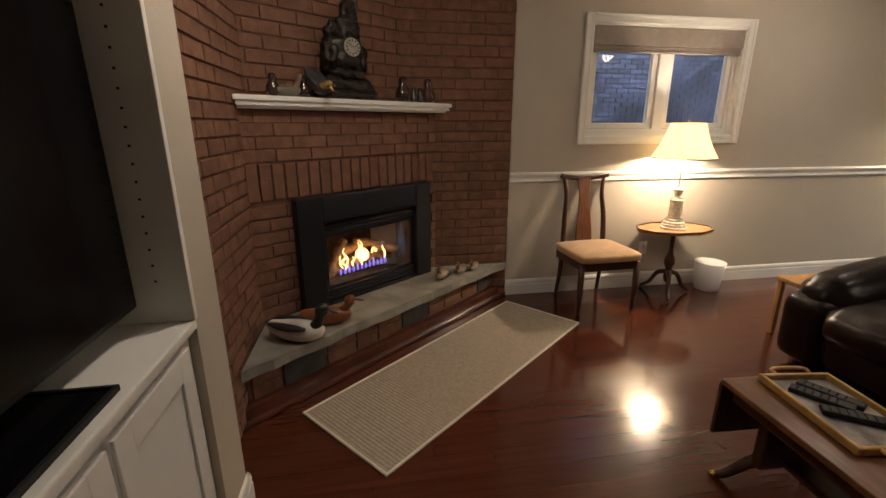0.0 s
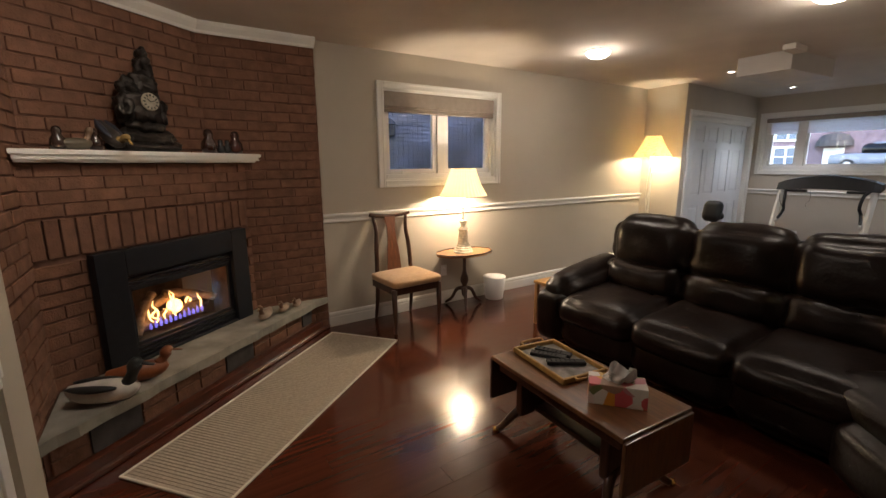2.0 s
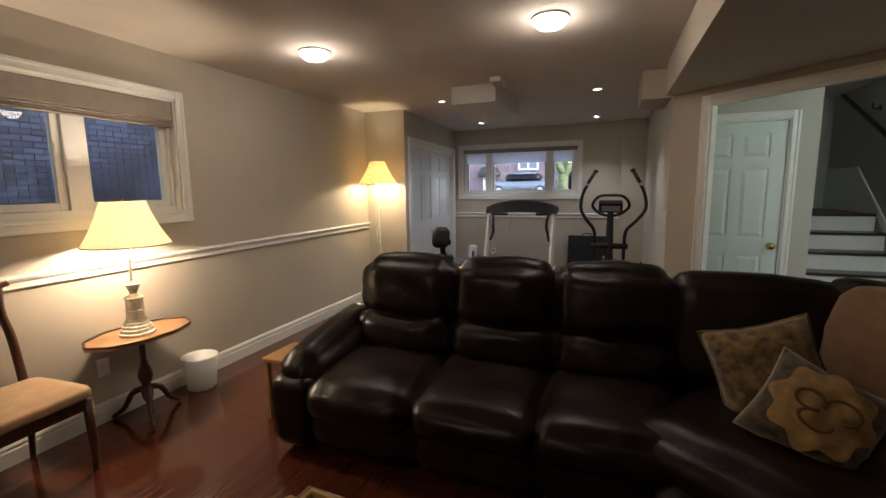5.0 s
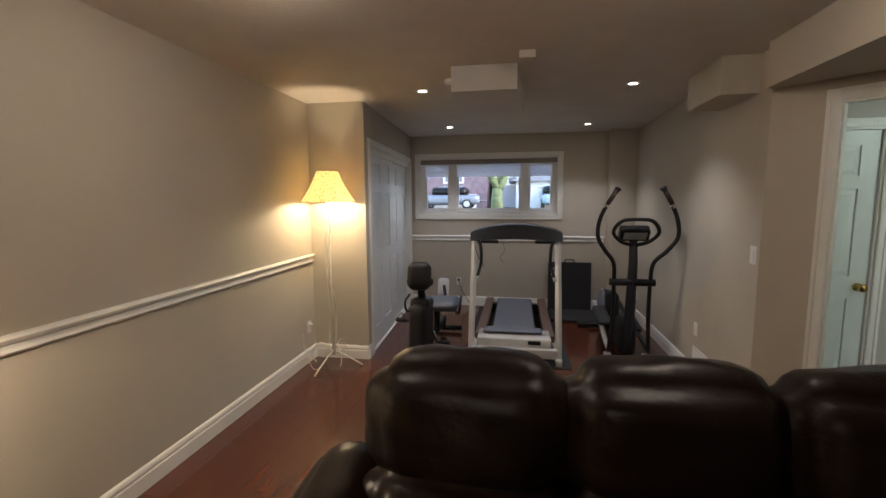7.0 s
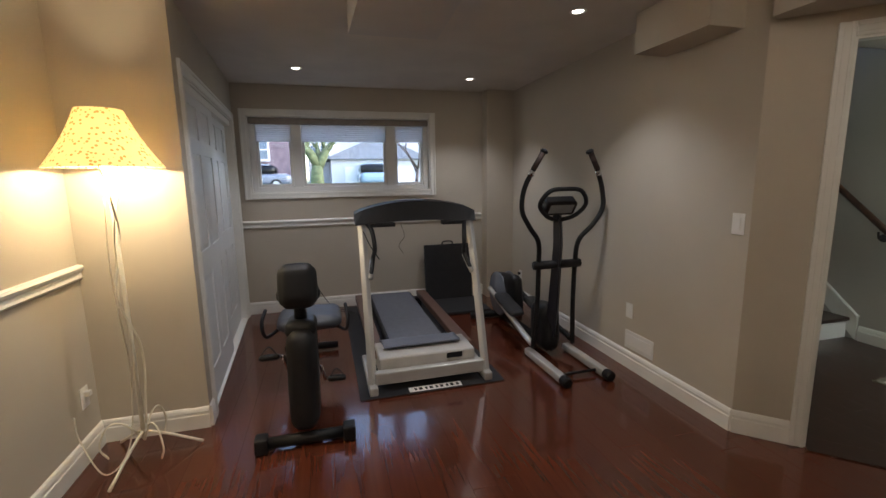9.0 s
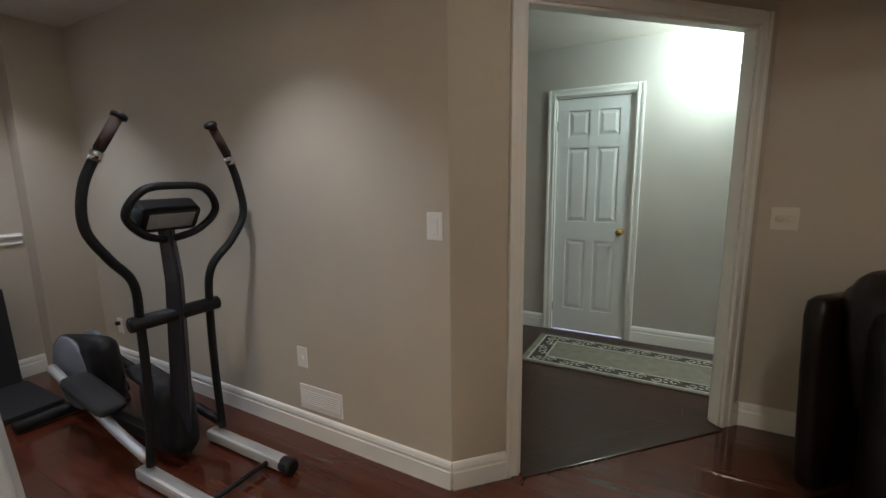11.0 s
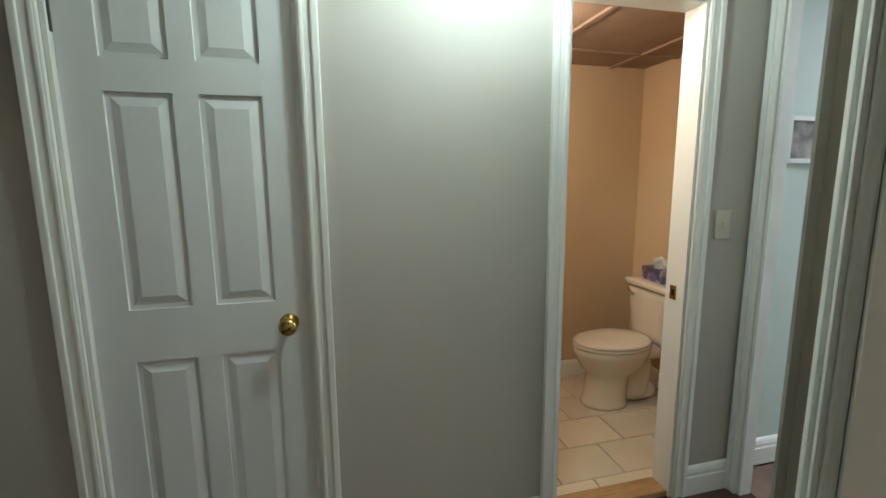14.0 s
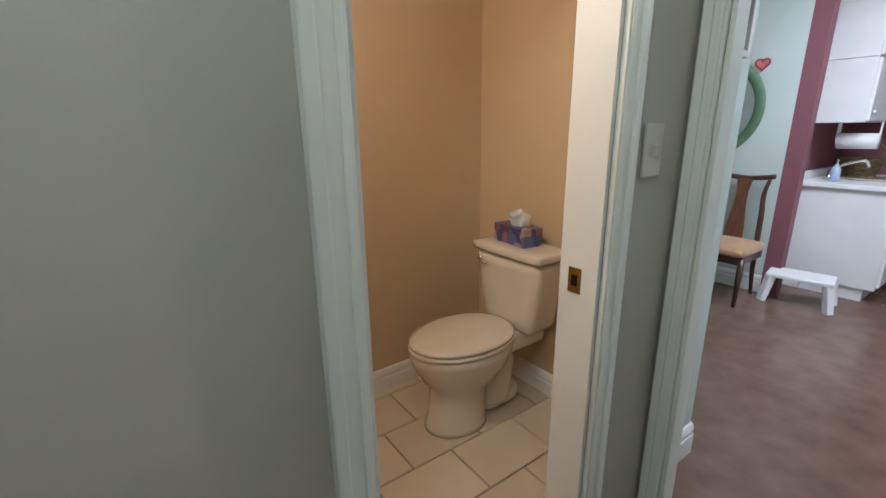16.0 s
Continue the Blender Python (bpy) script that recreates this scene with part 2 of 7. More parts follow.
def tube(bm, pts, r, seg=10, closed=False, squash=1.0):
    """A round bar along points; r may be one radius or one for each point."""
    pts = [Vector(p) for p in pts]
    n = len(pts)
    rs = r if isinstance(r, (list, tuple)) else [r] * n
    rings, up = [], Vector((0, 0, 1))
    prev = None
    for i, p in enumerate(pts):
        a = pts[(i - 1) % n] if (i or closed) else p
        b = pts[(i + 1) % n] if (i < n - 1 or closed) else p
        d = (b - a).normalized()
        if prev is None:
            ref = up if abs(d.dot(up)) < 0.9 else Vector((1, 0, 0))
            s = d.cross(ref).normalized()
        else:
            s = (prev - d * prev.dot(d)).normalized()
        prev = s
        u = d.cross(s)
        rings.append([bm.verts.new(p + rs[i] * (s * math.cos(2 * math.pi * k / seg) + squash * u * math.sin(2 * math.pi * k / seg))) for k in range(seg)])
    for i in range(n if closed else n - 1):
        a, b = rings[i], rings[(i + 1) % n]
        for k in range(seg):
            bm.faces.new((a[k], a[(k + 1) % seg], b[(k + 1) % seg], b[k]))
    if not closed:
        bm.faces.new(rings[0][::-1]), bm.faces.new(rings[-1])
    bmesh.ops.recalc_face_normals(bm, faces=bm.faces)
    return bm


def curve(pts, n=8):
    """Points of a smooth line through the given ones."""
    p = [Vector(q) for q in pts]
    p = [p[0] * 2 - p[1]] + p + [p[-1] * 2 - p[-2]]
    out = []
    for i in range(1, len(p) - 2):
        for k in range(n):
            t = k / n
            out.append(0.5 * (2 * p[i] + (p[i + 1] - p[i - 1]) * t + (2 * p[i - 1] - 5 * p[i] + 4 * p[i + 1] - p[i + 2]) * t * t + (3 * p[i] - p[i - 1] - 3 * p[i + 1] + p[i + 2]) * t ** 3))
    return out + [p[-2]]


def soft(bm, sx, sy, sz, r=0.06, bulge=0.03, n=10, wrinkle=0.0, m=None, seed=0.0):
    """A stuffed block round the origin."""
    t = bmesh.new()
    bmesh.ops.create_cube(t, size=2.0)
    bmesh.ops.subdivide_edges(t, edges=list(t.edges), cuts=n, use_grid_fill=True)
    h = Vector((sx / 2, sy / 2, sz / 2))
    rr = min(r, h.x, h.y, h.z)
    for v in t.verts:
        c = v.co.copy()
        p = Vector((c.x * h.x, c.y * h.y, c.z * h.z))
        q = Vector([max(-h[i] + rr, min(h[i] - rr, p[i])) for i in range(3)])
        d = p - q
        if d.length > 1e-6:
            p = q + d.normalized() * rr
        for i in range(3):
            a, b = (i + 1) % 3, (i + 2) % 3
            if abs(c[i]) > 0.6:
                p[i] += math.copysign(bulge * max(0, 1 - c[a] ** 2) ** 0.6 * max(0, 1 - c[b] ** 2) ** 0.6, c[i])
        if wrinkle:
            w = noise.noise((p.x * 5 + seed, p.y * 5, p.z * 5)) + 0.6 * noise.noise((p.x * 13, p.y * 13 + seed, p.z * 13))
            p += p.normalized() * wrinkle * w
        v.co = p
    join(bm, t, m)
    return bm


def along(a, b):
    """A frame at a: x along a to b, y to its right (into the wall), z up."""
    d = (Vector((b[0], b[1], 0)) - Vector((a[0], a[1], 0)))
    return Matrix.Translation((a[0], a[1], 0)) @ Matrix.Rotation(math.atan2(d.y, d.x), 4, "Z") @ Matrix.Diagonal((1, -1, 1, 1)), d.length


def wall(name, a, b, material, z0=0.0, z1=2.47, openings=(), thick=0.1, label=""):
    """A wall whose room side runs from a to b with the room on the left; openings (s0, s1, low, high) go through it."""
    m, length = along(a, b)
    bm = B()
    cuts = sorted(openings)
    x = 0.0
    for s0, s1, lo, hi in cuts:
        if s0 > x:
            box(bm, x, s0, 0, thick, z0, z1)
        if lo > z0:
            box(bm, s0, s1, 0, thick, z0, lo)
        if hi < z1:
            box(bm, s0, s1, 0, thick, hi, z1)
        x = s1
    if x < length:
        box(bm, x, length, 0, thick, z0, z1)
    bmesh.ops.transform(bm, matrix=m, verts=bm.verts)
    bmesh.ops.recalc_face_normals(bm, faces=bm.faces)
    return solid(name, bm, material, label or "smooth painted wall", "wall")


def moulding(name, a, b, profile, material, label, s0=0.0, s1=None, category="trim"):
    """A moulding along the room side of a wall; profile is (distance from the wall, height)."""
    m, length = along(a, b)
    s1 = length if s1 is None else s1
    bm = B()
    ends = [[bm.verts.new(m @ Vector((s, -d, z))) for d, z in profile] for s in (s0, s1)]
    n = len(profile)
    for i in range(n):
        bm.faces.new((ends[0][i], ends[0][(i + 1) % n], ends[1][(i + 1) % n], ends[1][i]))
    bm.faces.new(ends[0]), bm.faces.new(ends[1][::-1])
    bmesh.ops.recalc_face_normals(bm, faces=bm.faces)
    return solid(name, bm, material, label, category)


BASE = [(0.001, 0), (0.017, 0), (0.017, 0.085), (0.013, 0.09), (0.013, 0.102), (0.016, 0.106), (0.012, 0.122), (0.007, 0.130), (0.001, 0.134)]
RAIL = [(0.001, 0.96), (0.010, 0.96), (0.018, 0.97), (0.014, 0.983), (0.014, 1.0), (0.024, 1.01), (0.03, 1.025), (0.022, 1.037), (0.001, 1.041)]
CROWN = [(0.001, 2.39), (0.012, 2.39), (0.018, 2.41), (0.045, 2.44), (0.052, 2.455), (0.055, 2.468), (0.001, 2.468)]


def casing(name, a, b, s0, s1, z0, z1, sill=False, w=0.066, material=None, label="white moulded wooden casing", depth=0.1, side=-1, jamb=True):
    """Trim round an opening in the wall from a to b, with the lining of the opening."""
    m, _ = along(a, b)
    bm = B()

    def strip(x0, x1, zz0, zz1, upright, outer):
        d0, d1 = (-0.014, -0.0) if side < 0 else (depth, depth + 0.014)
        bevbox(bm, x0, x1, d0, d1, zz0, zz1, 0.004)
        e0, e1 = (-0.021, -0.010) if side < 0 else (depth + 0.010, depth + 0.021)
        if upright:
            bevbox(bm, *((x0, x0 + 0.022) if outer < 0 else (x1 - 0.022, x1)), e0, e1, zz0, zz1, 0.004)
            bevbox(bm, *((x1 - 0.018, x1 - 0.006) if outer < 0 else (x0 + 0.006, x0 + 0.018)), e0 + 0.004, e1, zz0, zz1, 0.003)
        else:
            bevbox(bm, x0, x1, e0, e1, *((zz1 - 0.022, zz1) if outer > 0 else (zz0, zz0 + 0.022)), 0.004)
            bevbox(bm, x0, x1, e0 + 0.004, e1, *((zz0 + 0.006, zz0 + 0.018) if outer > 0 else (zz1 - 0.018, zz1 - 0.006)), 0.003)

    strip(s0 - w, s0, z0 - (w if sill else 0), z1 + w, True, -1)
    strip(s1, s1 + w, z0 - (w if sill else 0), z1 + w, True, 1)
    strip(s0, s1, z1, z1 + w, False, 1)
    if sill:
        strip(s0, s1, z0 - w, z0, False, -1)
    if jamb:
        box(bm, s0 - 0.001, s0 + 0.012, 0.0, depth, z0, z1)
        box(bm, s1 - 0.012, s1 + 0.001, 0.0, depth, z0, z1)
        box(bm, s0 + 0.012, s1 - 0.012, 0.0, depth, z1 - 0.012, z1 + 0.001)
        if sill:
            box(bm, s0 + 0.012, s1 - 0.012, 0.0, depth, z0 - 0.001, z0 + 0.012)
    bmesh.ops.transform(bm, matrix=m, verts=bm.verts)
    bmesh.ops.recalc_face_normals(bm, faces=bm.faces)
    return solid(name, bm, material or M["trim"], label, "trim")


# ---- plan ----
H = 2.47
WEST, STUB, NORTH, EAST, SOUTH = 0.27, 0.42, 4.46, 9.035, -0.245
P_S0, P_S1, P_D, P_E0, P_E1, P_C1, P_C0, P_N0 = (-0.3, SOUTH), (4.58, SOUTH), (5.76, 0.968), (EAST, 0.93), (EAST, 4.03), (6.70, 3.90), (6.70, NORTH), (WEST, NORTH)
DLEN = (Vector(P_D) - Vector(P_S1)).length
OPEN0, OPEN1 = DLEN - 1.57, DLEN - 0.33
HALL_Y, HALL_X, OFFICE_X = -1.31, 6.25, 3.55
STAIR_N = -0.215

bm = B()
poly(bm, [(-0.9, -4.7), (9.3, -4.7), (9.3, 4.8), (-0.9, 4.8)], -0.12, -0.012)
solid("floor", bm, M["floorbase"], "dark cherry plank floor", "floor")
bm = B()
poly(bm, [(-0.9, SOUTH - 0.09), (4.62, SOUTH - 0.09), (5.76, 0.87), (9.25, 0.84), (9.25, 4.75), (-0.9, 4.75)], H, H + 0.1)
solid("ceiling", bm, M["ceil"], "stippled off-white ceiling", "ceiling")
wall("wall_south", P_S0, P_S1, M["wall"])
wall("wall_diagonal", P_S1, P_D, M["wall"], openings=[(OPEN0, OPEN1, 0, 2.09)], thick=0.06)
wall("wall_gym", P_D, P_E0, M["wall"])
wall("wall_east", P_E0, P_E1, M["wall"], openings=[(0.995, 2.97, 1.34, 2.15)], thick=0.16)
wall("wall_closet", P_E1, P_C1, M["wall"], openings=[(0.134, 2.17, 0, 2.085)])
wall("wall_closet_side", (6.70, 4.00), (6.70, NORTH + 0.05), M["wall"])
wall("wall_north", P_C0, P_N0, M["wall"], openings=[(2.72, 4.045, 1.322, 2.145)], thick=0.16)
wall("wall_west", P_N0, (WEST, 2.56), M["wall"])
bm = B()
poly(bm, [(-0.36, 2.36), (STUB, 2.36), (STUB, 2.56), (-0.36, 2.56)], 0, H)
solid("wall_stub", bm, M["wall"], "painted end of the built-in wall", "wall")
wall("wall_west_recess", (-0.26, 2.36), (-0.26, SOUTH), M["wall"])

casing("trim_window_north", P_C0, P_N0, 2.72, 4.045, 1.322, 2.145, True, depth=0.16)
casing("trim_window_east", P_E0, P_E1, 0.995, 2.97, 1.34, 2.15, True, depth=0.16)
casing("trim_closet", P_E1, P_C1, 0.134, 2.17, 0, 2.085)
casing("trim_opening", P_S1, P_D, OPEN0, OPEN1, 0, 2.09, depth=0.06)
m_o, _ = along(P_S1, P_D)
bm = B()
bevbox(bm, OPEN0 + 0.013, OPEN1 - 0.013, -0.04, 0.11, 0.0005, 0.008, 0.003, 2, m_o)
bmesh.ops.recalc_face_normals(bm, faces=bm.faces)
solid("trim_floor_strip", bm, M["hallfloor"], "dark wooden floor transition strip", "trim")
casing("trim_opening_back", P_S1, P_D, OPEN0, OPEN1, 0, 2.09, side=1, jamb=False, depth=0.06)

for nm, a, b, s0, s1 in (("south", P_S0, P_S1, 0, None), ("diag_a", P_S1, P_D, 0, OPEN0 - 0.067), ("diag_b", P_S1, P_D, OPEN1 + 0.067, None), ("gym", P_D, P_E0, 0, None), ("east", P_E0, P_E1, 0, None),
                         ("closet_a", P_E1, P_C1, 0, 0.066), ("closet_b", P_E1, P_C1, 2.237, None), ("side", P_C1, P_C0, 0, None), ("north", P_C0, P_N0, 0, 4.66), ("stub", (STUB, 2.575), (STUB, 2.36), 0, None)):
    moulding("baseboard_" + nm, a, b, BASE, M["trim"], "white stepped wooden baseboard", s0, s1, "baseboard")
moulding("chair_rail_north", P_C0, P_N0, RAIL, M["trim"], "white moulded chair rail", 0, 4.68)
moulding("chair_rail_east", P_E0, P_E1, RAIL, M["trim"], "white moulded chair rail", 0.36, None)
bm = B()
poly(bm, [(8.87, 0.93), (EAST, 0.93), (EAST, 1.27), (8.87, 1.27)], 0.0, H)
solid("wall_pillar", bm, M["wall"], "painted boxed corner pillar", "wall")

# boxed ducts under the ceiling
bm = B()
poly(bm, [(5.81, 2.49), (6.69, 2.44), (6.69, 2.97), (5.81, 2.94)], 2.3, H)
solid("ceiling_duct_box", bm, mat("duct_paint", (0.54, 0.51, 0.48), 0.7, var=0.03, bump=0.05, bscale=180), "boxed duct under the ceiling", "bulkhead")
bm = B()
poly(bm, [(-0.255, -0.24), (4.585, -0.24), (5.725, 0.97), (5.70, 1.03), (-0.255, 1.03)], 2.21, H - 0.001)
solid("ceiling_bulkhead", bm, M["wall"], "painted bulkhead along the south side", "bulkhead")
bm = B()
poly(bm, [(5.90, 0.94), (6.46, 0.94), (6.46, 1.20), (5.90, 1.20)], 2.225, H - 0.002)
solid("ceiling_corner_box", bm, M["wall"], "small painted box under the ceiling", "bulkhead")

bm = B()
bevbox(bm, 5.55, 5.80, 2.38, 2.48, 2.42, H - 0.003, 0.004)
solid("ceiling_duct_cap", bm, M["ceil"], "small boxed cap beside the duct", "bulkhead")

# hall, small toilet room and office behind
wall("wall_hall_south", (OFFICE_X - 0.12, HALL_Y), (9.0, HALL_Y), M["hallwall"], openings=[(0.415, 0.98, 0, 2.02), (1.865, 2.496, 0, 2.042)], z1=2.6)
HS0, HS1 = (OFFICE_X - 0.12, HALL_Y), (9.0, HALL_Y)
casing("trim_toilet_door", HS0, HS1, 0.415, 0.98, 0, 2.02, w=0.062)
casing("trim_hall_door", HS0, HS1, 1.865, 2.496, 0, 2.042, w=0.062)
moulding("baseboard_hall_a", HS0, HS1, BASE, M["trim"], "white stepped wooden baseboard", 0.12, 0.352, "baseboard")
moulding("baseboard_hall_b", HS0, HS1, BASE, M["trim"], "white stepped wooden baseboard", 1.043, 1.802, "baseboard")
moulding("baseboard_hall_c", HS0, HS1, BASE, M["trim"], "white stepped wooden baseboard", 2.559, 3.09, "baseboard")
wall("wall_hall_east", (HALL_X, STAIR_N), (HALL_X, 0.84), M["hallwall"], z1=2.6, openings=[(0.206, 0.966, 0, 2.04)])
casing("trim_hall_east_door", (HALL_X, STAIR_N), (HALL_X, 0.84), 0.206, 0.966, 0, 2.04, w=0.062)
wall("wall_stair_north", (9.0, STAIR_N), (HALL_X + 0.1, STAIR_N), M["hallwall"], z1=2.6, thick=0.06)
wall("wall_stair_end", (9.0, HALL_Y), (9.0, STAIR_N), M["hallwall"], z1=2.6)
wall("wall_hall_north", (4.6, SOUTH - 0.1), (OFFICE_X - 0.1, SOUTH - 0.1), M["hallwall"], thick=0.005, z1=2.47)
wall("wall_hall_west", (OFFICE_X, SOUTH - 0.1), (OFFICE_X, HALL_Y), M["hallwall"], openings=[(0.10, 0.905, 0, 2.05)], thick=0.06)
casing("trim_office_door", (OFFICE_X, SOUTH - 0.1), (OFFICE_X, HALL_Y), 0.10, 0.905, 0, 2.05, w=0.05, depth=0.06)
bm = B()
poly(bm, [(2.4, -1.32), (6.6, -1.32), (6.6, 0.85), (5.72, 0.9), (4.62, -0.3), (2.4, -0.3)], 2.44, 2.54)
solid("ceiling_hall", bm, M["ceil"], "off-white hall ceiling", "ceiling")
bm = B()
poly(bm, [(6.6, -1.45), (9.1, -1.45), (9.1, 0.0), (6.6, 0.0)], 2.6, 2.7)
solid("ceiling_stairs", bm, M["ceil"], "off-white ceiling over the stairs", "ceiling")

# toilet room
WX0, WX1, WY = 3.19, 4.75, -2.47
wall("wall_wc_back", (WX0, WY), (WX1, WY), M["wcwall"], z1=2.2)
wall("wall_wc_west", (WX0, HALL_Y - 0.1), (WX0, WY), M["wcwall"], z1=2.2)
wall("wall_wc_east", (WX1, WY), (WX1, HALL_Y - 0.1), M["wcwall"], z1=2.2)
wall("wall_wc_front", (WX1, HALL_Y - 0.1), (WX0, HALL_Y - 0.1), M["wcwall"], z1=2.2, openings=[(0.34, 0.905, 0, 2.02)], thick=0.004)
moulding("baseboard_wc_back", (WX0, WY), (WX1, WY), BASE, M["trim"], "white stepped wooden baseboard", category="baseboard")
moulding("baseboard_wc_west", (WX0, HALL_Y - 0.1), (WX0, WY), BASE, M["trim"], "white stepped wooden baseboard", category="baseboard")
bm = B()
poly(bm, [(WX0, WY), (WX1, WY), (WX1, HALL_Y - 0.1), (WX0, HALL_Y - 0.1)], 2.09, 2.16)
for k in range(3):
    box(bm, WX0, WX1, WY + 0.28 + 0.6 * k, WY + 0.305 + 0.6 * k, 2.078, 2.09)
for k in range(3):
    box(bm, WX0 + 0.24 + 0.6 * k, WX0 + 0.265 + 0.6 * k, WY, HALL_Y - 0.1, 2.077, 2.09)
solid("ceiling_wc", bm, mat("tan_ceiling_tile", (0.33, 0.22, 0.15), 0.9, bump=0.4, bscale=120), "suspended tile ceiling with pale bars", "ceiling")
bm = B()
poly(bm, [(WX0, WY), (WX1, WY), (WX1, HALL_Y - 0.06), (WX0, HALL_Y - 0.06)], -0.011, 0.002)
solid("floor_wc", bm, M["grout"], "cream floor tiles with dark joints", "floor")

# office
OW = 0.82
wall("wall_office_mirror", (OW, -1.90), (OW, -4.6), M["office"])
wall("wall_office_alcove", (-0.5, -1.90), (OW - 0.1, -1.90), M["pink"], thick=0.1)
bm = B()
box(bm, OW - 0.1, OW + 0.001, -1.902, -1.797, 0, H)
solid("wall_office_return", bm, M["pink"], "rose painted return", "wall")
wall("wall_office_sink", (-0.5, -0.36), (-0.5, -1.90), M["pink"])
wall("wall_office_north", (3.49, -0.36), (-0.6, -0.36), M["office"], z1=2.36, thick=0.01)
wall("wall_office_south", (OW, -4.6), (3.2, -4.6), M["office"])
wall("wall_office_back", (3.17, -4.6), (3.17, -2.6), M["office"])
wall("wall_office_picture", (3.02, -1.398), (3.435, -1.398), M["office"], thick=0.007)
wall("wall_office_step", (3.02, -2.6), (3.02, -1.41), M["office"], thick=0.06)
bm = B()
poly(bm, [(-0.6, -4.7), (3.49, -4.7), (3.49, -0.35), (-0.6, -0.35)], 2.36, 2.42)
for k in range(7):
    box(bm, -0.6, 3.48, -4.4 + 0.61 * k, -4.375 + 0.61 * k, 2.352, 2.36)
for k in range(3):
    box(bm, 0.2 + 1.22 * k, 0.225 + 1.22 * k, -4.7, -0.36, 2.351, 2.36)
solid("ceiling_office", bm, mat("white_ceiling_tile", (0.72, 0.72, 0.72), 0.9, bump=0.4, bscale=140), "suspended white tile ceiling", "ceiling")
bm = B()
box(bm, OW, OW + 0.17, -4.6, -1.3, 2.19, 2.351)
solid("ceiling_office_bulkhead", bm, M["white"], "white boxed bulkhead", "bulkhead")
bm = B()
poly(bm, [(-0.5, -4.6), (3.49, -4.6), (3.49, -0.36), (-0.5, -0.36)], -0.011, 0.002)
solid("floor_office", bm, M["vinyl"], "glossy mottled brown sheet floor", "floor")
moulding("baseboard_office", (OW, -1.90), (OW, -4.6), BASE, M["trim"], "white stepped wooden baseboard", category="baseboard")
moulding("baseboard_office_picture", (3.02, -1.398), (3.42, -1.398), BASE, M["trim"], "white stepped wooden baseboard", category="baseboard")



# ---- fireplace corner ----
def unit_brick(name, length=0.205, depth=0.011, height=0.0665):
    t = B()
    bevbox(t, 0, length, -0.002, depth, 0, height, 0.004, 1)
    for v in t.verts:
        v.co += 0.0016 * Vector((noise.noise(v.co * 31), noise.noise(v.co * 37 + Vector((5, 1, 2))), noise.noise(v.co * 29 + Vector((1, 7, 3)))))
    return mesh(name, t, M["brick"])


BRICK, SOLDIER = unit_brick("brick"), unit_brick("brick_soldier", 0.062, 0.016, 0.20)


def lay(owner, frame_m, u0, u1, z0, z1, shift=0.0, holes=(), pitch=0.215, course=0.0745):
    """Rows of single bricks on a face, each an object, with holes left free."""
    rows = int(round((z1 - z0) / course))
    for r in range(rows):
        z = z0 + r * course
        x = u0 - (0.5 if r % 2 else 0.0) * pitch - shift
        while x < u1:
            a, b = max(x, u0), min(x + 0.209, u1)
            x += pitch
            spans = [(a, b)]
            for h0, h1, hz0, hz1 in holes:
                if z + 0.06 > hz0 and z + 0.01 < hz1:
                    spans = [q for s0, s1 in spans for q in ((s0, min(s1, h0)), (max(s0, h1), s1)) if q[1] > q[0]]
            for s0, s1 in spans:
                if s1 - s0 > 0.025:
                    ob = new("brick", BRICK)
                    ob.parent = owner
                    ob.matrix_world = frame_m @ pose(s0, random.uniform(-0.002, 0.003), z) @ Matrix.Diagonal(((s1 - s0) / 0.205, 1, 1, 1))


def soldiers(owner, frame_m, u0, u1, z):
    x = u0
    while x + 0.05 < u1:
        ob = new("brick", SOLDIER)
        ob.parent = owner
        ob.matrix_world = frame_m @ pose(x, random.uniform(-0.002, 0.006), z)
        x += 0.0745


def face(name, a, b, z0, z1, thick=0.014, holes=()):
    """A mortar face with the room on its right, as the owner of its bricks."""
    m, length = along(a, b)
    bm = B()
    x = 0.0
    for s0, s1, lo, hi in sorted(holes):
        box(bm, x, s0, -0.03, 0, z0, z1)
        if lo > z0:
            box(bm, s0, s1, -0.03, 0, z0, lo)
        box(bm, s0, s1, -0.03, 0, hi, z1)
        x = s1
    box(bm, x, length, -0.03, 0, z0, z1)
    bmesh.ops.transform(bm, matrix=m, verts=bm.verts)
    bmesh.ops.recalc_face_normals(bm, faces=bm.faces)
    return solid(name, bm, M["mortar"], "dark red brick facing with recessed joints", "brick wall"), m, length


FL0, FL1, FU0, FU1 = (0.285, 3.555), (1.43, 4.43), (0.285, 3.74), (1.19, 4.43)
w_left, m_left, n_left = face("wall_brick_left", (0.285, 2.565), (0.285, 3.77), 0.0, H - 0.002)
w_right, m_right, n_right = face("wall_brick_right", (1.16, 4.43), (2.03, 4.43), 0.0, H - 0.002)
w_up, m_up, n_up = face("wall_brick_upper", FU0, FU1, 1.46, H - 0.002)
w_low, m_low, n_low = face("wall_brick_lower", FL0, FL1, 0.2, 1.49, holes=[(0.36, 1.24, 0.3, 0.9)])
bm = B()
poly(bm, [FL0, FL1, (1.20, 4.43), (0.285, 3.73)], 1.46, 1.488)
solid("wall_brick_ledge", bm, M["mortar"], "brick ledge under the mantel", "brick wall")
lay(w_left, m_left, 0.0, n_left, 0.02, 2.40, 0.05)
lay(w_right, m_right, 0.0, n_right, 0.02, 2.40, 0.0)
lay(w_up, m_up, 0.0, n_up, 1.51, 2.40, 0.08)
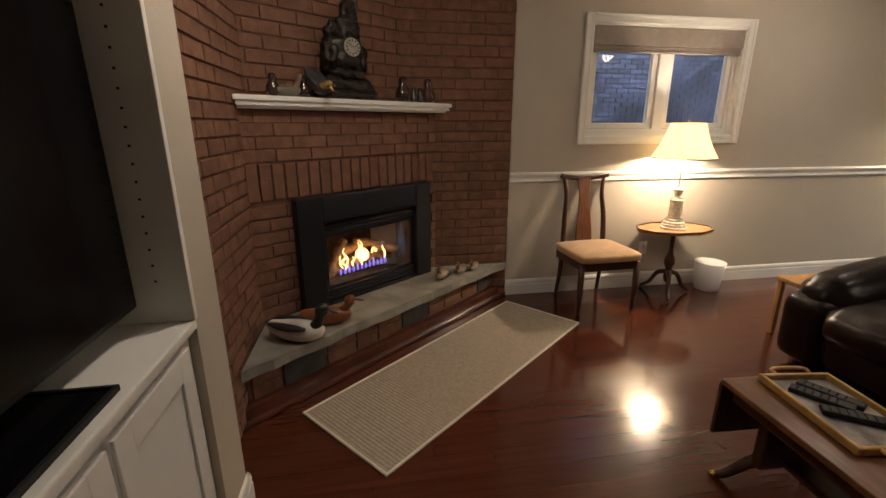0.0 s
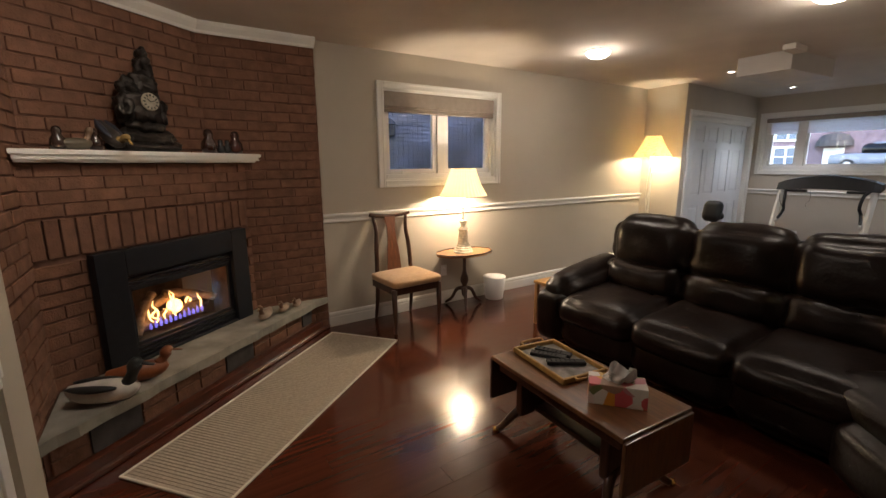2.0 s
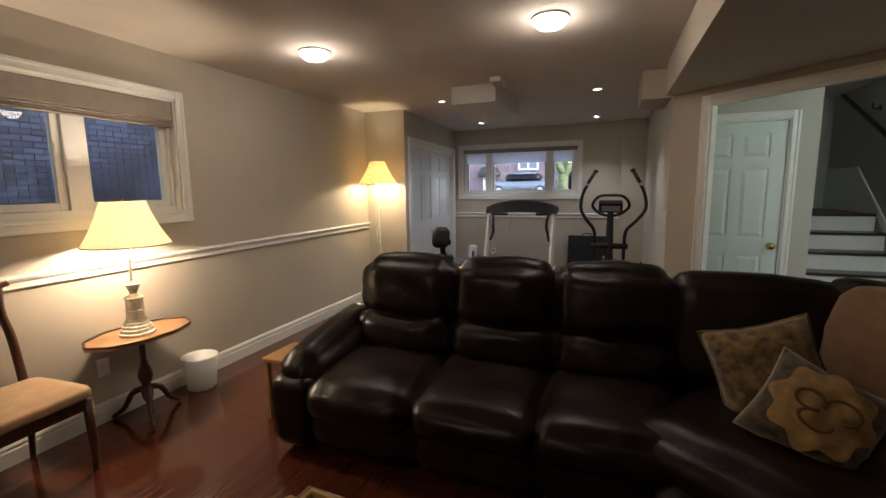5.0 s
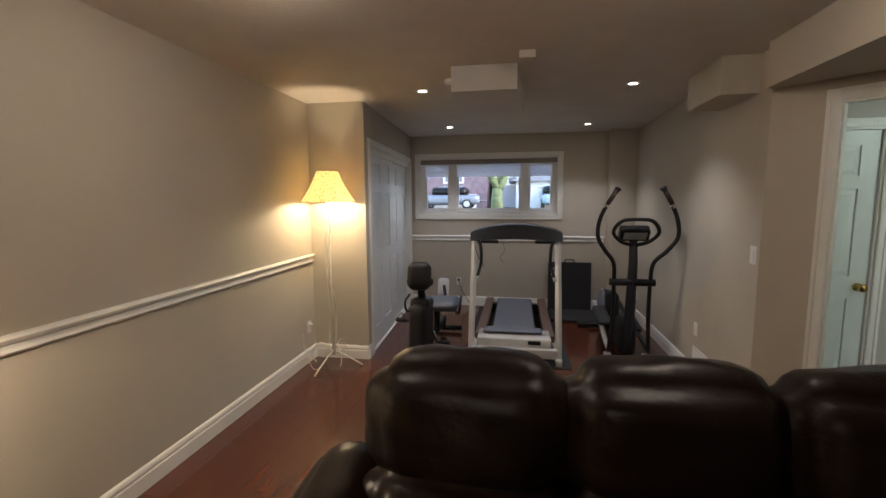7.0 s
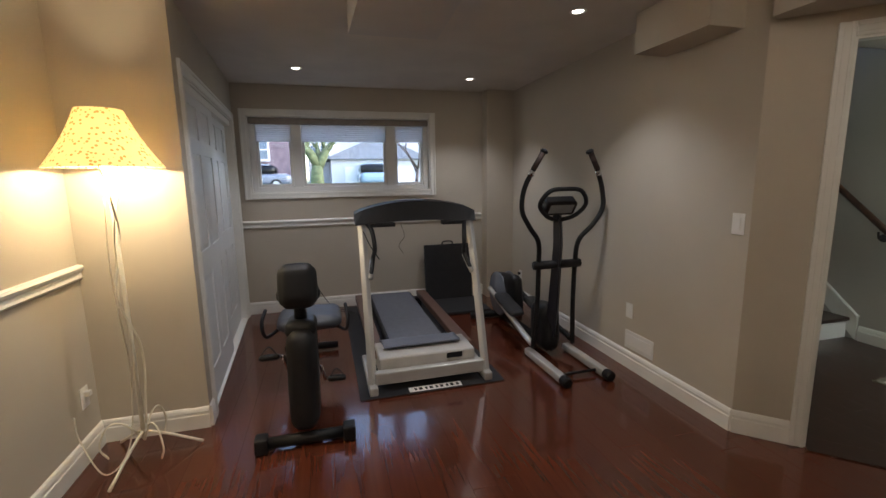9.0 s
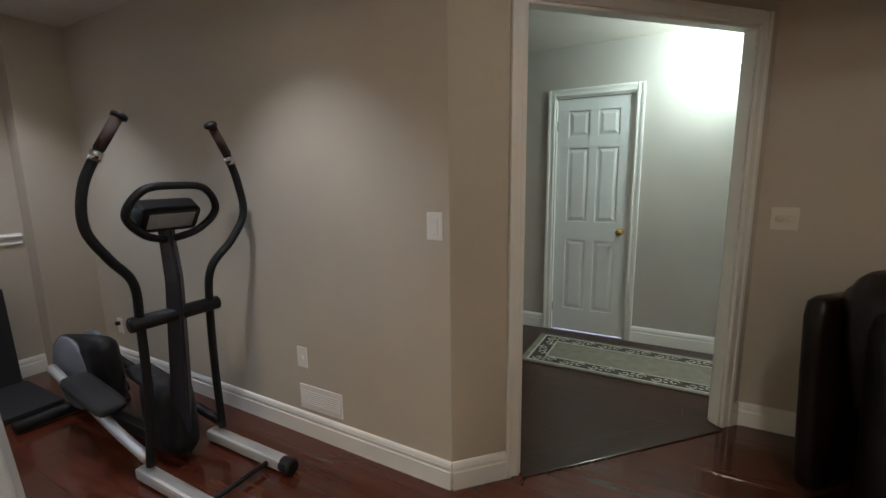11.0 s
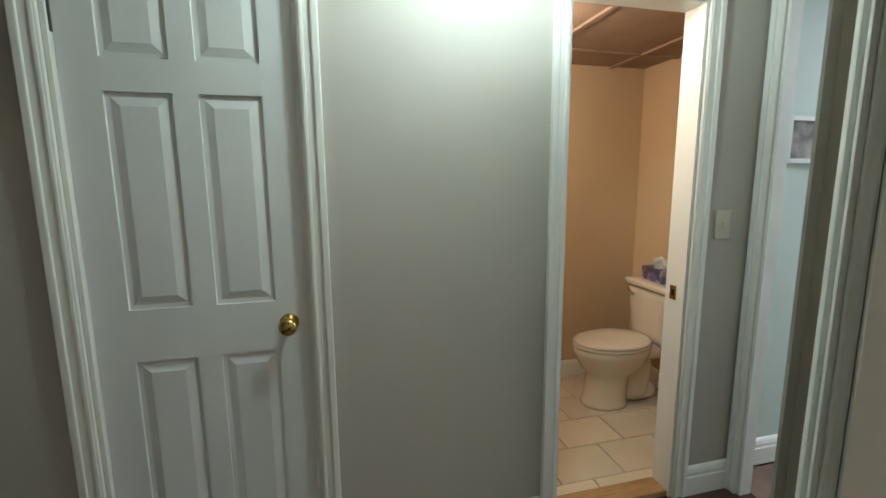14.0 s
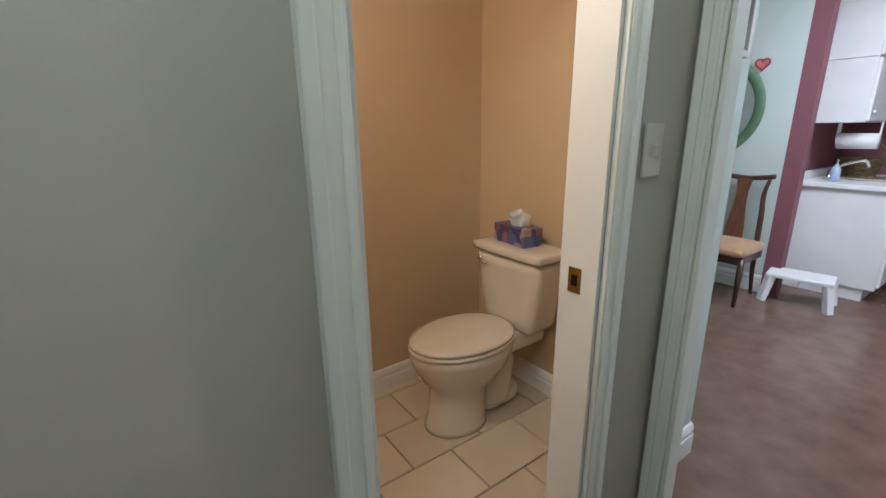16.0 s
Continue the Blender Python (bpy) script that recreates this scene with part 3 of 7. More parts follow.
lay(w_low, m_low, 0.0, n_low, 0.31, 1.0, 0.0, holes=[(0.27, 1.29, 0.2, 1.02)])
soldiers(w_low, m_low, 0.0, n_low, 1.005)
lay(w_low, m_low, 0.0, n_low, 1.215, 1.487, 0.03, course=0.068)
for nm, a, b in (("left", (0.31, 3.75), (0.31, 2.56)), ("up", (1.19, 4.405), (0.31, 3.72)), ("right", (2.03, 4.405), (1.19, 4.405))):
    moulding("crown_" + nm, a, b, CROWN, M["trim"], "white crown moulding over the brick", category="trim")

# mantel shelf
bm = B()
ends = [(0.30, 3.47), (1.56, 4.44)]
poly(bm, [(0.30, 3.462), (1.575, 4.427), (1.19, 4.427), (0.30, 3.735)], 1.529, 1.556)
poly(bm, [(0.305, 3.482), (1.555, 4.427), (1.19, 4.427), (0.305, 3.735)], 1.504, 1.529)
poly(bm, [(0.305, 3.500), (1.53, 4.427), (1.19, 4.427), (0.305, 3.735)], 1.491, 1.504)
bmesh.ops.bevel(bm, geom=[e for e in bm.edges], offset=0.003, segments=2, affect="EDGES")
solid("mantel_shelf", bm, M["trim"], "white painted wooden mantel shelf on brick", "shelf", kind="")

# raised hearth
m_h, n_h = along((0.30, 3.04), (2.02, 4.50))
t = thing("hearth", "raised hearth with a rough grey flagstone top", "hearth")
bm = B()
front = [Vector((0.30, 3.02)).lerp(Vector((1.955, 4.385)), k / 26) for k in range(27)]
nrm = Vector((0.65, -0.76))
front = [p + nrm * random.uniform(-0.008, 0.008) for p in front]
poly(bm, [tuple(p) for p in front] + [(2.03, 4.415), (1.43, 4.415), (0.305, 3.555)], 0.245, 0.302)
part("flagstone", bm, M["slab"], t, "rough grey flagstone slab with chipped edge")
base_m, base_n = along((0.30, 3.09), (1.95, 4.50))
bm = B()
box(bm, 0.0, base_n - 0.02, -0.06, 0.0, 0.07, 0.244, base_m)
bmesh.ops.recalc_face_normals(bm, faces=bm.faces)
base = part("base", bm, M["mortar"], t)
x, k = 0.02, 0
while x < base_n - 0.1:
    w = 0.20 if k % 3 else 0.16
    if k % 4 == 1:
        bm = B()
        bevbox(bm, x, x + 0.26, 0, 0.012, 0.09, 0.238, 0.003, 1, base_m)
        part("vent_stone", bm, M["darkslate"], t, "dark slate block")
        x += 0.27
    else:
        for zz in (0.095, 0.168):
            ob = new("brick", BRICK)
            ob.parent = base
            ob.matrix_world = base_m @ pose(x, 0, zz) @ Matrix.Diagonal((w / 0.205, 1, 1, 1))
        x += w + 0.012
    k += 1
tr_m, tr_n = along((0.27, 3.005), (2.16, 4.575))
bm = B()
bevbox(bm, 0.0, tr_n - 0.08, -0.05, 0.0, 0.001, 0.085, 0.006, 2, tr_m)
bevbox(bm, 0.0, tr_n - 0.06, -0.02, 0.028, 0.001, 0.03, 0.01, 3, tr_m)
bmesh.ops.recalc_face_normals(bm, faces=bm.faces)
solid("trim_hearth_wood", bm, mat("cherry_trim", (0.085, 0.024, 0.012), 0.3, var=0.3, scale=12, coat=0.3), "dark cherry wood trim along the hearth", "trim")

# gas fireplace insert
t = thing("fireplace_insert", "black gas fireplace insert with burning flames", "fireplace")
Q = m_low


def slabs(name, spec, material, parent, label="", r=0.006):
    bm = B()
    for s in spec:
        bevbox(bm, *s, r, 2, Q)
    bmesh.ops.recalc_face_normals(bm, faces=bm.faces)
    return part(name, bm, material, parent, label)


for piece in [(0.235, 0.40, 0.026, 0.085, 0.303, 1.0), (1.17, 1.315, 0.026, 0.085, 0.303, 1.0), (0.40, 1.17, 0.026, 0.085, 0.845, 1.0), (0.40, 1.17, 0.026, 0.08, 0.303, 0.325)]:
    slabs("surround", [piece], M["iron"], t)
for k in range(4):
    slabs("louvre", [(0.40, 1.17, 0.030, 0.062 - 0.006 * k, 0.765 + 0.02 * k, 0.779 + 0.02 * k)], M["iron"], t, r=0.003)
for k in range(3):
    slabs("louvre", [(0.40, 1.17, 0.030, 0.055, 0.33 + 0.022 * k, 0.346 + 0.022 * k)], M["iron"], t, r=0.003)
slabs("glass_frame", [(0.40, 0.432, 0.03, 0.05, 0.398, 0.762), (1.138, 1.17, 0.03, 0.05, 0.398, 0.762), (0.432, 1.138, 0.03, 0.05, 0.74, 0.762), (0.432, 1.138, 0.03, 0.05, 0.398, 0.42)], M["iron"], t, r=0.004)
pane = slabs("glass_pane", [(0.433, 1.137, 0.034, 0.037, 0.421, 0.739)], M["glass"], t, r=0.0005)
pane.visible_shadow = False
bm = B()
box(bm, 0.36, 0.372, -0.33, 0.028, 0.33, 0.80), box(bm, 1.215, 1.227, -0.33, 0.028, 0.33, 0.80), box(bm, 0.36, 1.227, -0.345, -0.33, 0.33, 0.80)
box(bm, 0.36, 1.227, -0.345, 0.028, 0.318, 0.33), box(bm, 0.36, 1.227, -0.345, 0.028, 0.80, 0.812)
bmesh.ops.transform(bm, matrix=Q, verts=bm.verts)
bmesh.ops.recalc_face_normals(bm, faces=bm.faces)
part("firebox", bm, mat("sooty_firebrick", (0.16, 0.105, 0.075), 0.85, var=0.4, scale=12, bump=0.4, bscale=40), t, "sooty brown firebox lining")
LOG = mat("ceramic_log", (0.30, 0.19, 0.12), 0.9, var=0.5, scale=16, bump=0.6, bscale=40)
for (u0, v0, z0), (u1, v1, z1), r in (((0.48, -0.10, 0.44), (1.08, -0.14, 0.46), 0.035), ((0.50, -0.06, 0.42), (0.72, -0.20, 0.62), 0.03), ((0.80, -0.20, 0.60), (1.10, -0.06, 0.50), 0.03), ((0.60, -0.18, 0.50), (0.95, -0.22, 0.56), 0.032)):
    bm = B()
    pts = curve([(u0, v0, z0), ((u0 + u1) / 2, (v0 + v1) / 2 - 0.02, (z0 + z1) / 2 + 0.015), (u1, v1, z1)], 5)
    tube(bm, pts, [r * random.uniform(0.8, 1.15) for _ in pts], 9)
    bmesh.ops.transform(bm, matrix=Q, verts=bm.verts)
    bmesh.ops.recalc_face_normals(bm, faces=bm.faces)
    part("log", bm, LOG, t, "charred ceramic log", True)
FLAME, BLUE = glow("flame_yellow", (1.0, 0.60, 0.20), 3), glow("flame_blue", (0.25, 0.22, 1.0), 0.5)
random.seed(11)
for k in range(11):
    u, hgt = random.uniform(0.58, 0.96), random.uniform(0.06, 0.21)
    if abs(u - 0.76) > 0.14:
        hgt *= 0.5
    bm = B()
    v = random.uniform(-0.16, -0.03)
    pts = curve([(u, v, 0.47), (u + random.uniform(-0.02, 0.02), v, 0.47 + hgt * 0.4), (u + random.uniform(-0.025, 0.025), v, 0.47 + hgt * 0.75), (u + random.uniform(-0.03, 0.03), v, 0.47 + hgt)], 4)
    n = len(pts)
    tube(bm, pts, [0.0015 + 0.008 * math.sin(math.pi * min(1, (i + 2) / (n + 1))) ** 1.3 for i in range(n)], 8, squash=0.5)
    bmesh.ops.transform(bm, matrix=Q, verts=bm.verts)
    bmesh.ops.recalc_face_normals(bm, faces=bm.faces)
    part("flame", bm, FLAME, t, "yellow gas flame", True)
for k in range(12):
    bm = B()
    u = 0.58 + 0.035 * k
    tube(bm, [(u, -0.05, 0.435), (u + 0.004, -0.05, 0.455), (u, -0.05, 0.475 + 0.01 * (k % 3))], [0.008, 0.010, 0.002], 8)
    bmesh.ops.transform(bm, matrix=Q, verts=bm.verts)
    bmesh.ops.recalc_face_normals(bm, faces=bm.faces)
    part("flame_base", bm, BLUE, t, "blue gas flame", True)


# ---- built-in unit with television ----
t = thing("media_cabinet", "white built-in media cabinet with panelled doors", "cabinet")
bm = B()
bevbox(bm, -0.255, 0.395, 0.2, 2.355, 0.0, 0.845, 0.004)
part("body", bm, M["white"], t)
bm = B()
bevbox(bm, -0.255, 0.425, 0.2, 2.357, 0.847, 0.878, 0.006)
part("top", bm, M["trim"], t)
for k in range(5):
    y0 = 2.30 - 0.40 * (k + 1)
    bm = B()
    bevbox(bm, 0.396, 0.412, y0 + 0.01, y0 + 0.39, 0.11, 0.825, 0.003)
    d = part("door", bm, M["white"], t)
    for rr in ((y0 + 0.012, y0 + 0.075, 0.112, 0.823), (y0 + 0.325, y0 + 0.388, 0.112, 0.823), (y0 + 0.075, y0 + 0.325, 0.75, 0.823), (y0 + 0.075, y0 + 0.325, 0.112, 0.185)):
        bm = B()
        bevbox(bm, 0.412, 0.421, *rr, 0.003)
        part("rail", bm, M["white"], d)
bm = B()
bevbox(bm, -0.255, 0.43, 2.335, 2.357, 0.88, H - 0.004, 0.003)
part("side_panel", bm, M["trim"], t)
bm = B()
for k in range(22):
    for xx in (0.02, 0.345):
        box(bm, xx, xx + 0.006, 2.3335, 2.336, 1.0 + 0.045 * k, 1.006 + 0.045 * k)
tagged(part("shelf_holes", bm, M["black"], t, "rows of small shelf pin holes"), kind="stuff")
bm = B()
bevbox(bm, -0.255, 0.385, 0.2, 2.334, 1.735, 1.755, 0.003)
part("shelf", bm, M["trim"], t)
t = thing("television", "large black flat television on the cabinet", "television")
bm = B()
bevbox(bm, 0.262, 0.309, 1.01, 2.302, 0.945, 1.68, 0.008)
part("case", bm, M["black"], t)
bm = B()
bevbox(bm, 0.307, 0.312, 1.022, 2.290, 0.962, 1.668, 0.001)
part("screen", bm, M["screen"], t, "dark glossy screen")
for yy in (1.3, 1.8):
    bm = B()
    bevbox(bm, 0.265, 0.300, yy - 0.015, yy + 0.015, 0.889, 0.955, 0.003)
    part("stand_foot", bm, M["black"], t)
t = thing("glass_tray", "thin dark glass panel lying on the cabinet", "panel")
bm = B()
bevbox(bm, 0.03, 0.395, 1.20, 2.0, 0.879, 0.889, 0.002)
part("plate", bm, M["screen"], t)
bm = B()
for rr in ((0.026, 0.034, 1.2, 2.0), (0.391, 0.399, 1.2, 2.0), (0.026, 0.399, 1.996, 2.004)):
    box(bm, rr[0], rr[1], rr[2], rr[3], 0.879, 0.893)
part("rim", bm, M["black"], t)


# ---- windows ----
def sash(parent, m, s0, s1, z0, z1, fw=0.045, d0=0.07, d1=0.11):
    bm = B()
    for r in ((s0, s0 + fw, z0, z1), (s1 - fw, s1, z0, z1)):
        bevbox(bm, r[0], r[1], d0, d1, r[2], r[3], 0.004, 2, m)
    for r in ((s0 + fw, s1 - fw, z0, z0 + fw), (s0 + fw, s1 - fw, z1 - fw, z1)):
        bevbox(bm, r[0], r[1], d0, d1, r[2], r[3], 0.004, 2, m)
    bmesh.ops.recalc_face_normals(bm, faces=bm.faces)
    f = part("window_frame", bm, M["white"], parent)
    bm = B()
    box(bm, s0 + fw - 0.005, s1 - fw + 0.005, d0 + 0.018, d0 + 0.022, z0 + fw - 0.005, z1 - fw + 0.005, m)
    bmesh.ops.recalc_face_normals(bm, faces=bm.faces)
    p = part("pane", bm, M["glass"], f)
    p.visible_shadow = False
    return f


def crank(parent, m, s, z):
    bm = B()
    bevbox(bm, s - 0.05, s + 0.05, 0.035, 0.06, z, z + 0.014, 0.005, 2, m)
    tube(bm, [m @ Vector(p) for p in ((s - 0.03, 0.045, z + 0.016), (s + 0.0, 0.03, z + 0.024), (s + 0.05, 0.03, z + 0.02))], 0.006, 8)
    bmesh.ops.recalc_face_normals(bm, faces=bm.faces)
    part("crank_handle", bm, M["white"], parent)


BLIND = mat("taupe_blind_cloth", (0.30, 0.255, 0.22), 0.9, var=0.08, scale=20, bump=0.2, bscale=200)
SHEER = shade_mat("pale_cell_shade", (0.93, 0.92, 0.96))
m_w1, _ = along(P_C0, P_N0)
w1 = thing("window_1", "white casement window with a raised blind", "window", kind="structure")
bm = B()
for r in ((2.732, 2.76, 1.333, 2.134), (4.005, 4.033, 1.333, 2.134), (2.76, 4.005, 1.333, 1.376), (2.76, 4.005, 2.096, 2.134), (3.335, 3.43, 1.376, 2.096)):
    bevbox(bm, r[0], r[1], 0.05, 0.13, r[2], r[3], 0.004, 2, m_w1)
bmesh.ops.recalc_face_normals(bm, faces=bm.faces)
part("outer_frame", bm, M["white"], w1)
sash(w1, m_w1, 2.762, 3.333, 1.378, 2.094)
sash(w1, m_w1, 3.432, 4.003, 1.378, 2.094)
for s in (2.95, 3.80):
    crank(w1, m_w1, s, 1.378)
bm = B()
bevbox(bm, 2.737, 4.028, 0.006, 0.05, 1.996, 2.131, 0.006, 2, m_w1)
for k in range(3):
    bevbox(bm, 2.74, 4.025, 0.01 + 0.002 * (k % 2), 0.045, 1.948 + 0.016 * k, 1.962 + 0.016 * k, 0.004, 1, m_w1)
bmesh.ops.recalc_face_normals(bm, faces=bm.faces)
part("blind", bm, BLIND, w1, "raised taupe cloth blind")
m_w2, _ = along(P_E0, P_E1)
w2 = thing("window_2", "wide white three-part window with short cell shades", "window", kind="structure")
bm = B()
for r in ((1.007, 1.065, 1.352, 2.133), (2.899, 2.957, 1.352, 2.133), (1.065, 2.899, 1.352, 1.40), (1.065, 2.899, 2.09, 2.133), (1.40, 1.50, 1.40, 2.09), (2.43, 2.53, 1.40, 2.09)):
    bevbox(bm, r[0], r[1], 0.05, 0.13, r[2], r[3], 0.004, 2, m_w2)
bmesh.ops.recalc_face_normals(bm, faces=bm.faces)
part("outer_frame", bm, M["white"], w2)
for s0, s1 in ((1.067, 1.398), (1.502, 2.428), (2.532, 2.897)):
    sash(w2, m_w2, s0, s1, 1.402, 2.088, 0.03)
    bm = B()
    for k in range(8):
        bevbox(bm, s0 + 0.005, s1 - 0.005, 0.034, 0.05, 1.885 + 0.022 * k, 1.907 + 0.022 * k, 0.006, 1, m_w2)
    bmesh.ops.recalc_face_normals(bm, faces=bm.faces)
    part("cell_shade", bm, SHEER, w2, "pale pleated cell shade")
for s in (1.25, 2.71):
    crank(w2, m_w2, s, 1.402)
bm = B()
bevbox(bm, 1.01, 2.954, 0.012, 0.06, 2.07, 2.13, 0.004, 2, m_w2)
bmesh.ops.recalc_face_normals(bm, faces=bm.faces)
part("head_rail", bm, BLIND, w2)


# ---- sitting area ----
def rot(z=0, x=0, y=0):
    return Euler((radians(x), radians(y), radians(z))).to_matrix().to_4x4()


def at(x, y, z, rz=0, rx=0, ry=0):
    return Matrix.Translation((x, y, z)) @ rot(rz, rx, ry)


sofa = thing("sectional_sofa", "dark brown leather reclining sectional sofa with rounded corner", "sofa")
LE = M["leather"]
for k, yc in enumerate((2.63, 2.01, 1.40)):
    bm = B()
    soft(bm, 0.82, 0.634, 0.21, 0.095, 0.03, 16, 0.014, at(3.77, yc, 0.372, 0, 0, -4), k)
    part("seat_cushion", bm, LE, sofa, "", True)
    bm = B()
    soft(bm, 0.20, 0.622, 0.30, 0.09, 0.03, 12, 0.010, at(3.50, yc, 0.215, 0, 0, 6), k + 3)
    part("footrest", bm, LE, sofa, "", True)
    bm = B()
    soft(bm, 0.26, 0.622, 0.30, 0.12, 0.045, 14, 0.016, at(4.045, yc, 0.565, 0, 0, 10), k + 5)
    part("lumbar_cushion", bm, LE, sofa, "", True)
    bm = B()
    soft(bm, 0.27, 0.625, 0.41, 0.12, 0.04, 14, 0.014, at(4.13, yc, 0.825, 0, 0, 9), k + 9)
    part("head_cushion", bm, LE, sofa, "", True)
bm = B()
soft(bm, 0.84, 0.30, 0.30, 0.14, 0.03, 14, 0.014, at(3.86, 3.05, 0.475, 0, 0, -9), 4)
soft(bm, 0.90, 0.26, 0.42, 0.07, 0.015, 10, 0.008, at(3.83, 3.06, 0.25), 4)
part("armrest", bm, LE, sofa, "", True)
bm = B()
soft(bm, 0.10, 1.86, 0.80, 0.04, 0.01, 10, 0.004, at(4.265, 2.02, 0.50, 0, 0, 3), 2)
bevbox(bm, 3.60, 4.22, 1.10, 2.95, 0.035, 0.28, 0.02)
part("back_panel", bm, LE, sofa, "", True)
for x, y, a, w in ((4.12, 0.76, -8, 0.74), (4.05, 0.20, -45, 0.62)):
    bm = B()
    soft(bm, 0.25, w, 0.58, 0.10, 0.03, 12, 0.012, at(x, y, 0.72, a, 0, 9), a)
    part("corner_back", bm, LE, sofa, "", True)
for x, y, a, w in ((4.26, 0.72, -8, 0.76), (4.20, 0.10, -45, 0.62)):
    bm = B()
    soft(bm, 0.11, w, 0.84, 0.045, 0.01, 10, 0.004, at(x, y, 0.47, a, 0, 3), a)
    part("corner_panel", bm, LE, sofa, "", True)
bm = B()
soft(bm, 0.98, 1.00, 0.24, 0.11, 0.045, 16, 0.016, at(3.60, 0.66, 0.37, -38), 7)
part("corner_seat", bm, LE, sofa, "", True)
bm = B()
soft(bm, 0.94, 0.66, 0.32, 0.10, 0.03, 12, 0.004, at(3.52, 0.72, 0.19, -38), 7)
part("corner_base", bm, LE, sofa, "", True)
bm = B()
soft(bm, 0.66, 0.66, 0.24, 0.09, 0.035, 12, 0.012, at(2.86, 0.42, 0.37), 3)
part("seat_cushion", bm, LE, sofa, "", True)
bm = B()
soft(bm, 0.68, 0.25, 0.58, 0.10, 0.03, 12, 0.012, at(2.88, 0.06, 0.70, 0, -8), 8)
part("head_cushion", bm, LE, sofa, "", True)
bm = B()
bevbox(bm, 2.52, 3.3, -0.02, 0.72, 0.035, 0.30, 0.03)
part("base", bm, LE, sofa, "", True)
for x, y in ((3.6, 3.1), (4.2, 3.1), (3.58, 1.2), (4.2, 1.2), (2.6, 0.1), (2.6, 0.65)):
    bm = B()
    lathe(bm, [(0.02, 0.0), (0.025, 0.04)], 10, at(x, y, 0.001))
    part("foot", bm, M["black"], sofa)

GOLD = mat("gold_brocade", (0.17, 0.105, 0.04), 0.85, var=0.8, scale=24, bump=0.4, bscale=160, sheen=0.3)
GOLD2 = mat("gold_damask", (0.34, 0.20, 0.065), 0.8, var=0.5, scale=16, bump=0.4, bscale=160, sheen=0.3)
PIPING = mat("tan_cord", (0.42, 0.35, 0.24), 0.8)
DKGOLD = mat("dark_brocade", (0.075, 0.05, 0.025), 0.85, var=0.9, scale=26, bump=0.4, bscale=160, sheen=0.3)
TAN = mat("tan_throw_cloth", (0.22, 0.115, 0.055), 0.9, var=0.15, scale=15, bump=0.4, bscale=120, sheen=0.3)


def pillow(name, label, m, size, cloth, medallion=None):
    t = thing(name, label, "cushion", m)
    bm = B()
    g = 18
    vs = {}
    for side in (1, -1):
        for i in range(g + 1):
            for j in range(g + 1):
                u, v = 2 * i / g - 1, 2 * j / g - 1
                e = (1 - u ** 4) * (1 - v ** 4)
                pinch = 1 - 0.10 * (1 - u * u) * abs(v) ** 3 - 0.10 * (1 - v * v) * abs(u) ** 3
                key = (side, i, j) if 0 < i < g and 0 < j < g else (0, i, j)
                if key not in vs:
                    vs[key] = bm.verts.new((u * size / 2 * pinch, v * size / 2 * pinch, side * 0.10 * e ** 0.55 * (1 + 0.1 * noise.noise((u * 3, v * 3, side * 2.0)))))
    for side in (1, -1):
        for i in range(g):
            for j in range(g):
                q = [vs.get((side, a, b)) or vs[(0, a, b)] for a, b in ((i, j), (i + 1, j), (i + 1, j + 1), (i, j + 1))]
                bm.faces.new(q if side > 0 else q[::-1])
    part("cover", bm, cloth, t, "", True)
    bm = B()
    ring = []
    for k in range(48):
        q = k / 12
        c = (q % 1) * 2 - 1
        u, v = [(c, -1), (1, c), (-c, 1), (-1, -c)][int(q)]
        pinch = 1 - 0.10 * (1 - u * u) * abs(v) ** 3 - 0.10 * (1 - v * v) * abs(u) ** 3
        ring.append((u * size / 2 * pinch, v * size / 2 * pinch, 0))
    tube(bm, ring, 0.006, 6, True)
    part("piping", bm, PIPING if medallion else cloth, t, "corded piping", True)
    if medallion:
        def lift(x, y):
            u, v = 2 * x / size, 2 * y / size
            return 0.10 * ((1 - u ** 4) * (1 - v ** 4)) ** 0.55 * (1 + 0.1 * noise.noise((u * 3, v * 3, 2.0)))

        bm = B()
        rings = []
        for i in range(1, 10):
            ring = []
            for k in range(64):
                a = k * math.pi / 32
                r = 0.40 * size * i / 9 * (1 + 0.10 * math.cos(8 * a) * i / 9)
                x, y = r * math.cos(a), r * math.sin(a)
                ring.append(bm.verts.new((x, y, lift(x, y) + 0.004)))
            rings.append(ring)
        mid = bm.verts.new((0, 0, lift(0, 0) + 0.004))
        for k in range(64):
            bm.faces.new((mid, rings[0][k], rings[0][(k + 1) % 64]))
            for p, q in zip(rings, rings[1:]):
                bm.faces.new((p[k], q[k], q[(k + 1) % 64], p[(k + 1) % 64]))
        patch = part("patch", bm, medallion[0], t, "lobed gold damask patch", True)
        bm = B()
        for cx, cy, rx, ry, a0, a1 in ((-0.04, 0.02, 0.045, 0.035, 0.4, 5.6), (0.05, 0.03, 0.05, 0.04, -1.2, 3.6), (0.0, -0.04, 0.05, 0.03, 2.4, 6.6)):
            pts = []
            for k in range(14):
                a = a0 + (a1 - a0) * k / 13
                x, y = cx + rx * math.cos(a), cy + ry * math.sin(a)
                pts.append((x, y, lift(x, y) + 0.005))
            tube(bm, pts, 0.006, 6, squash=0.5)
        part("motif", bm, medallion[1], patch, "embroidered bronze scrolls", True)
    return t




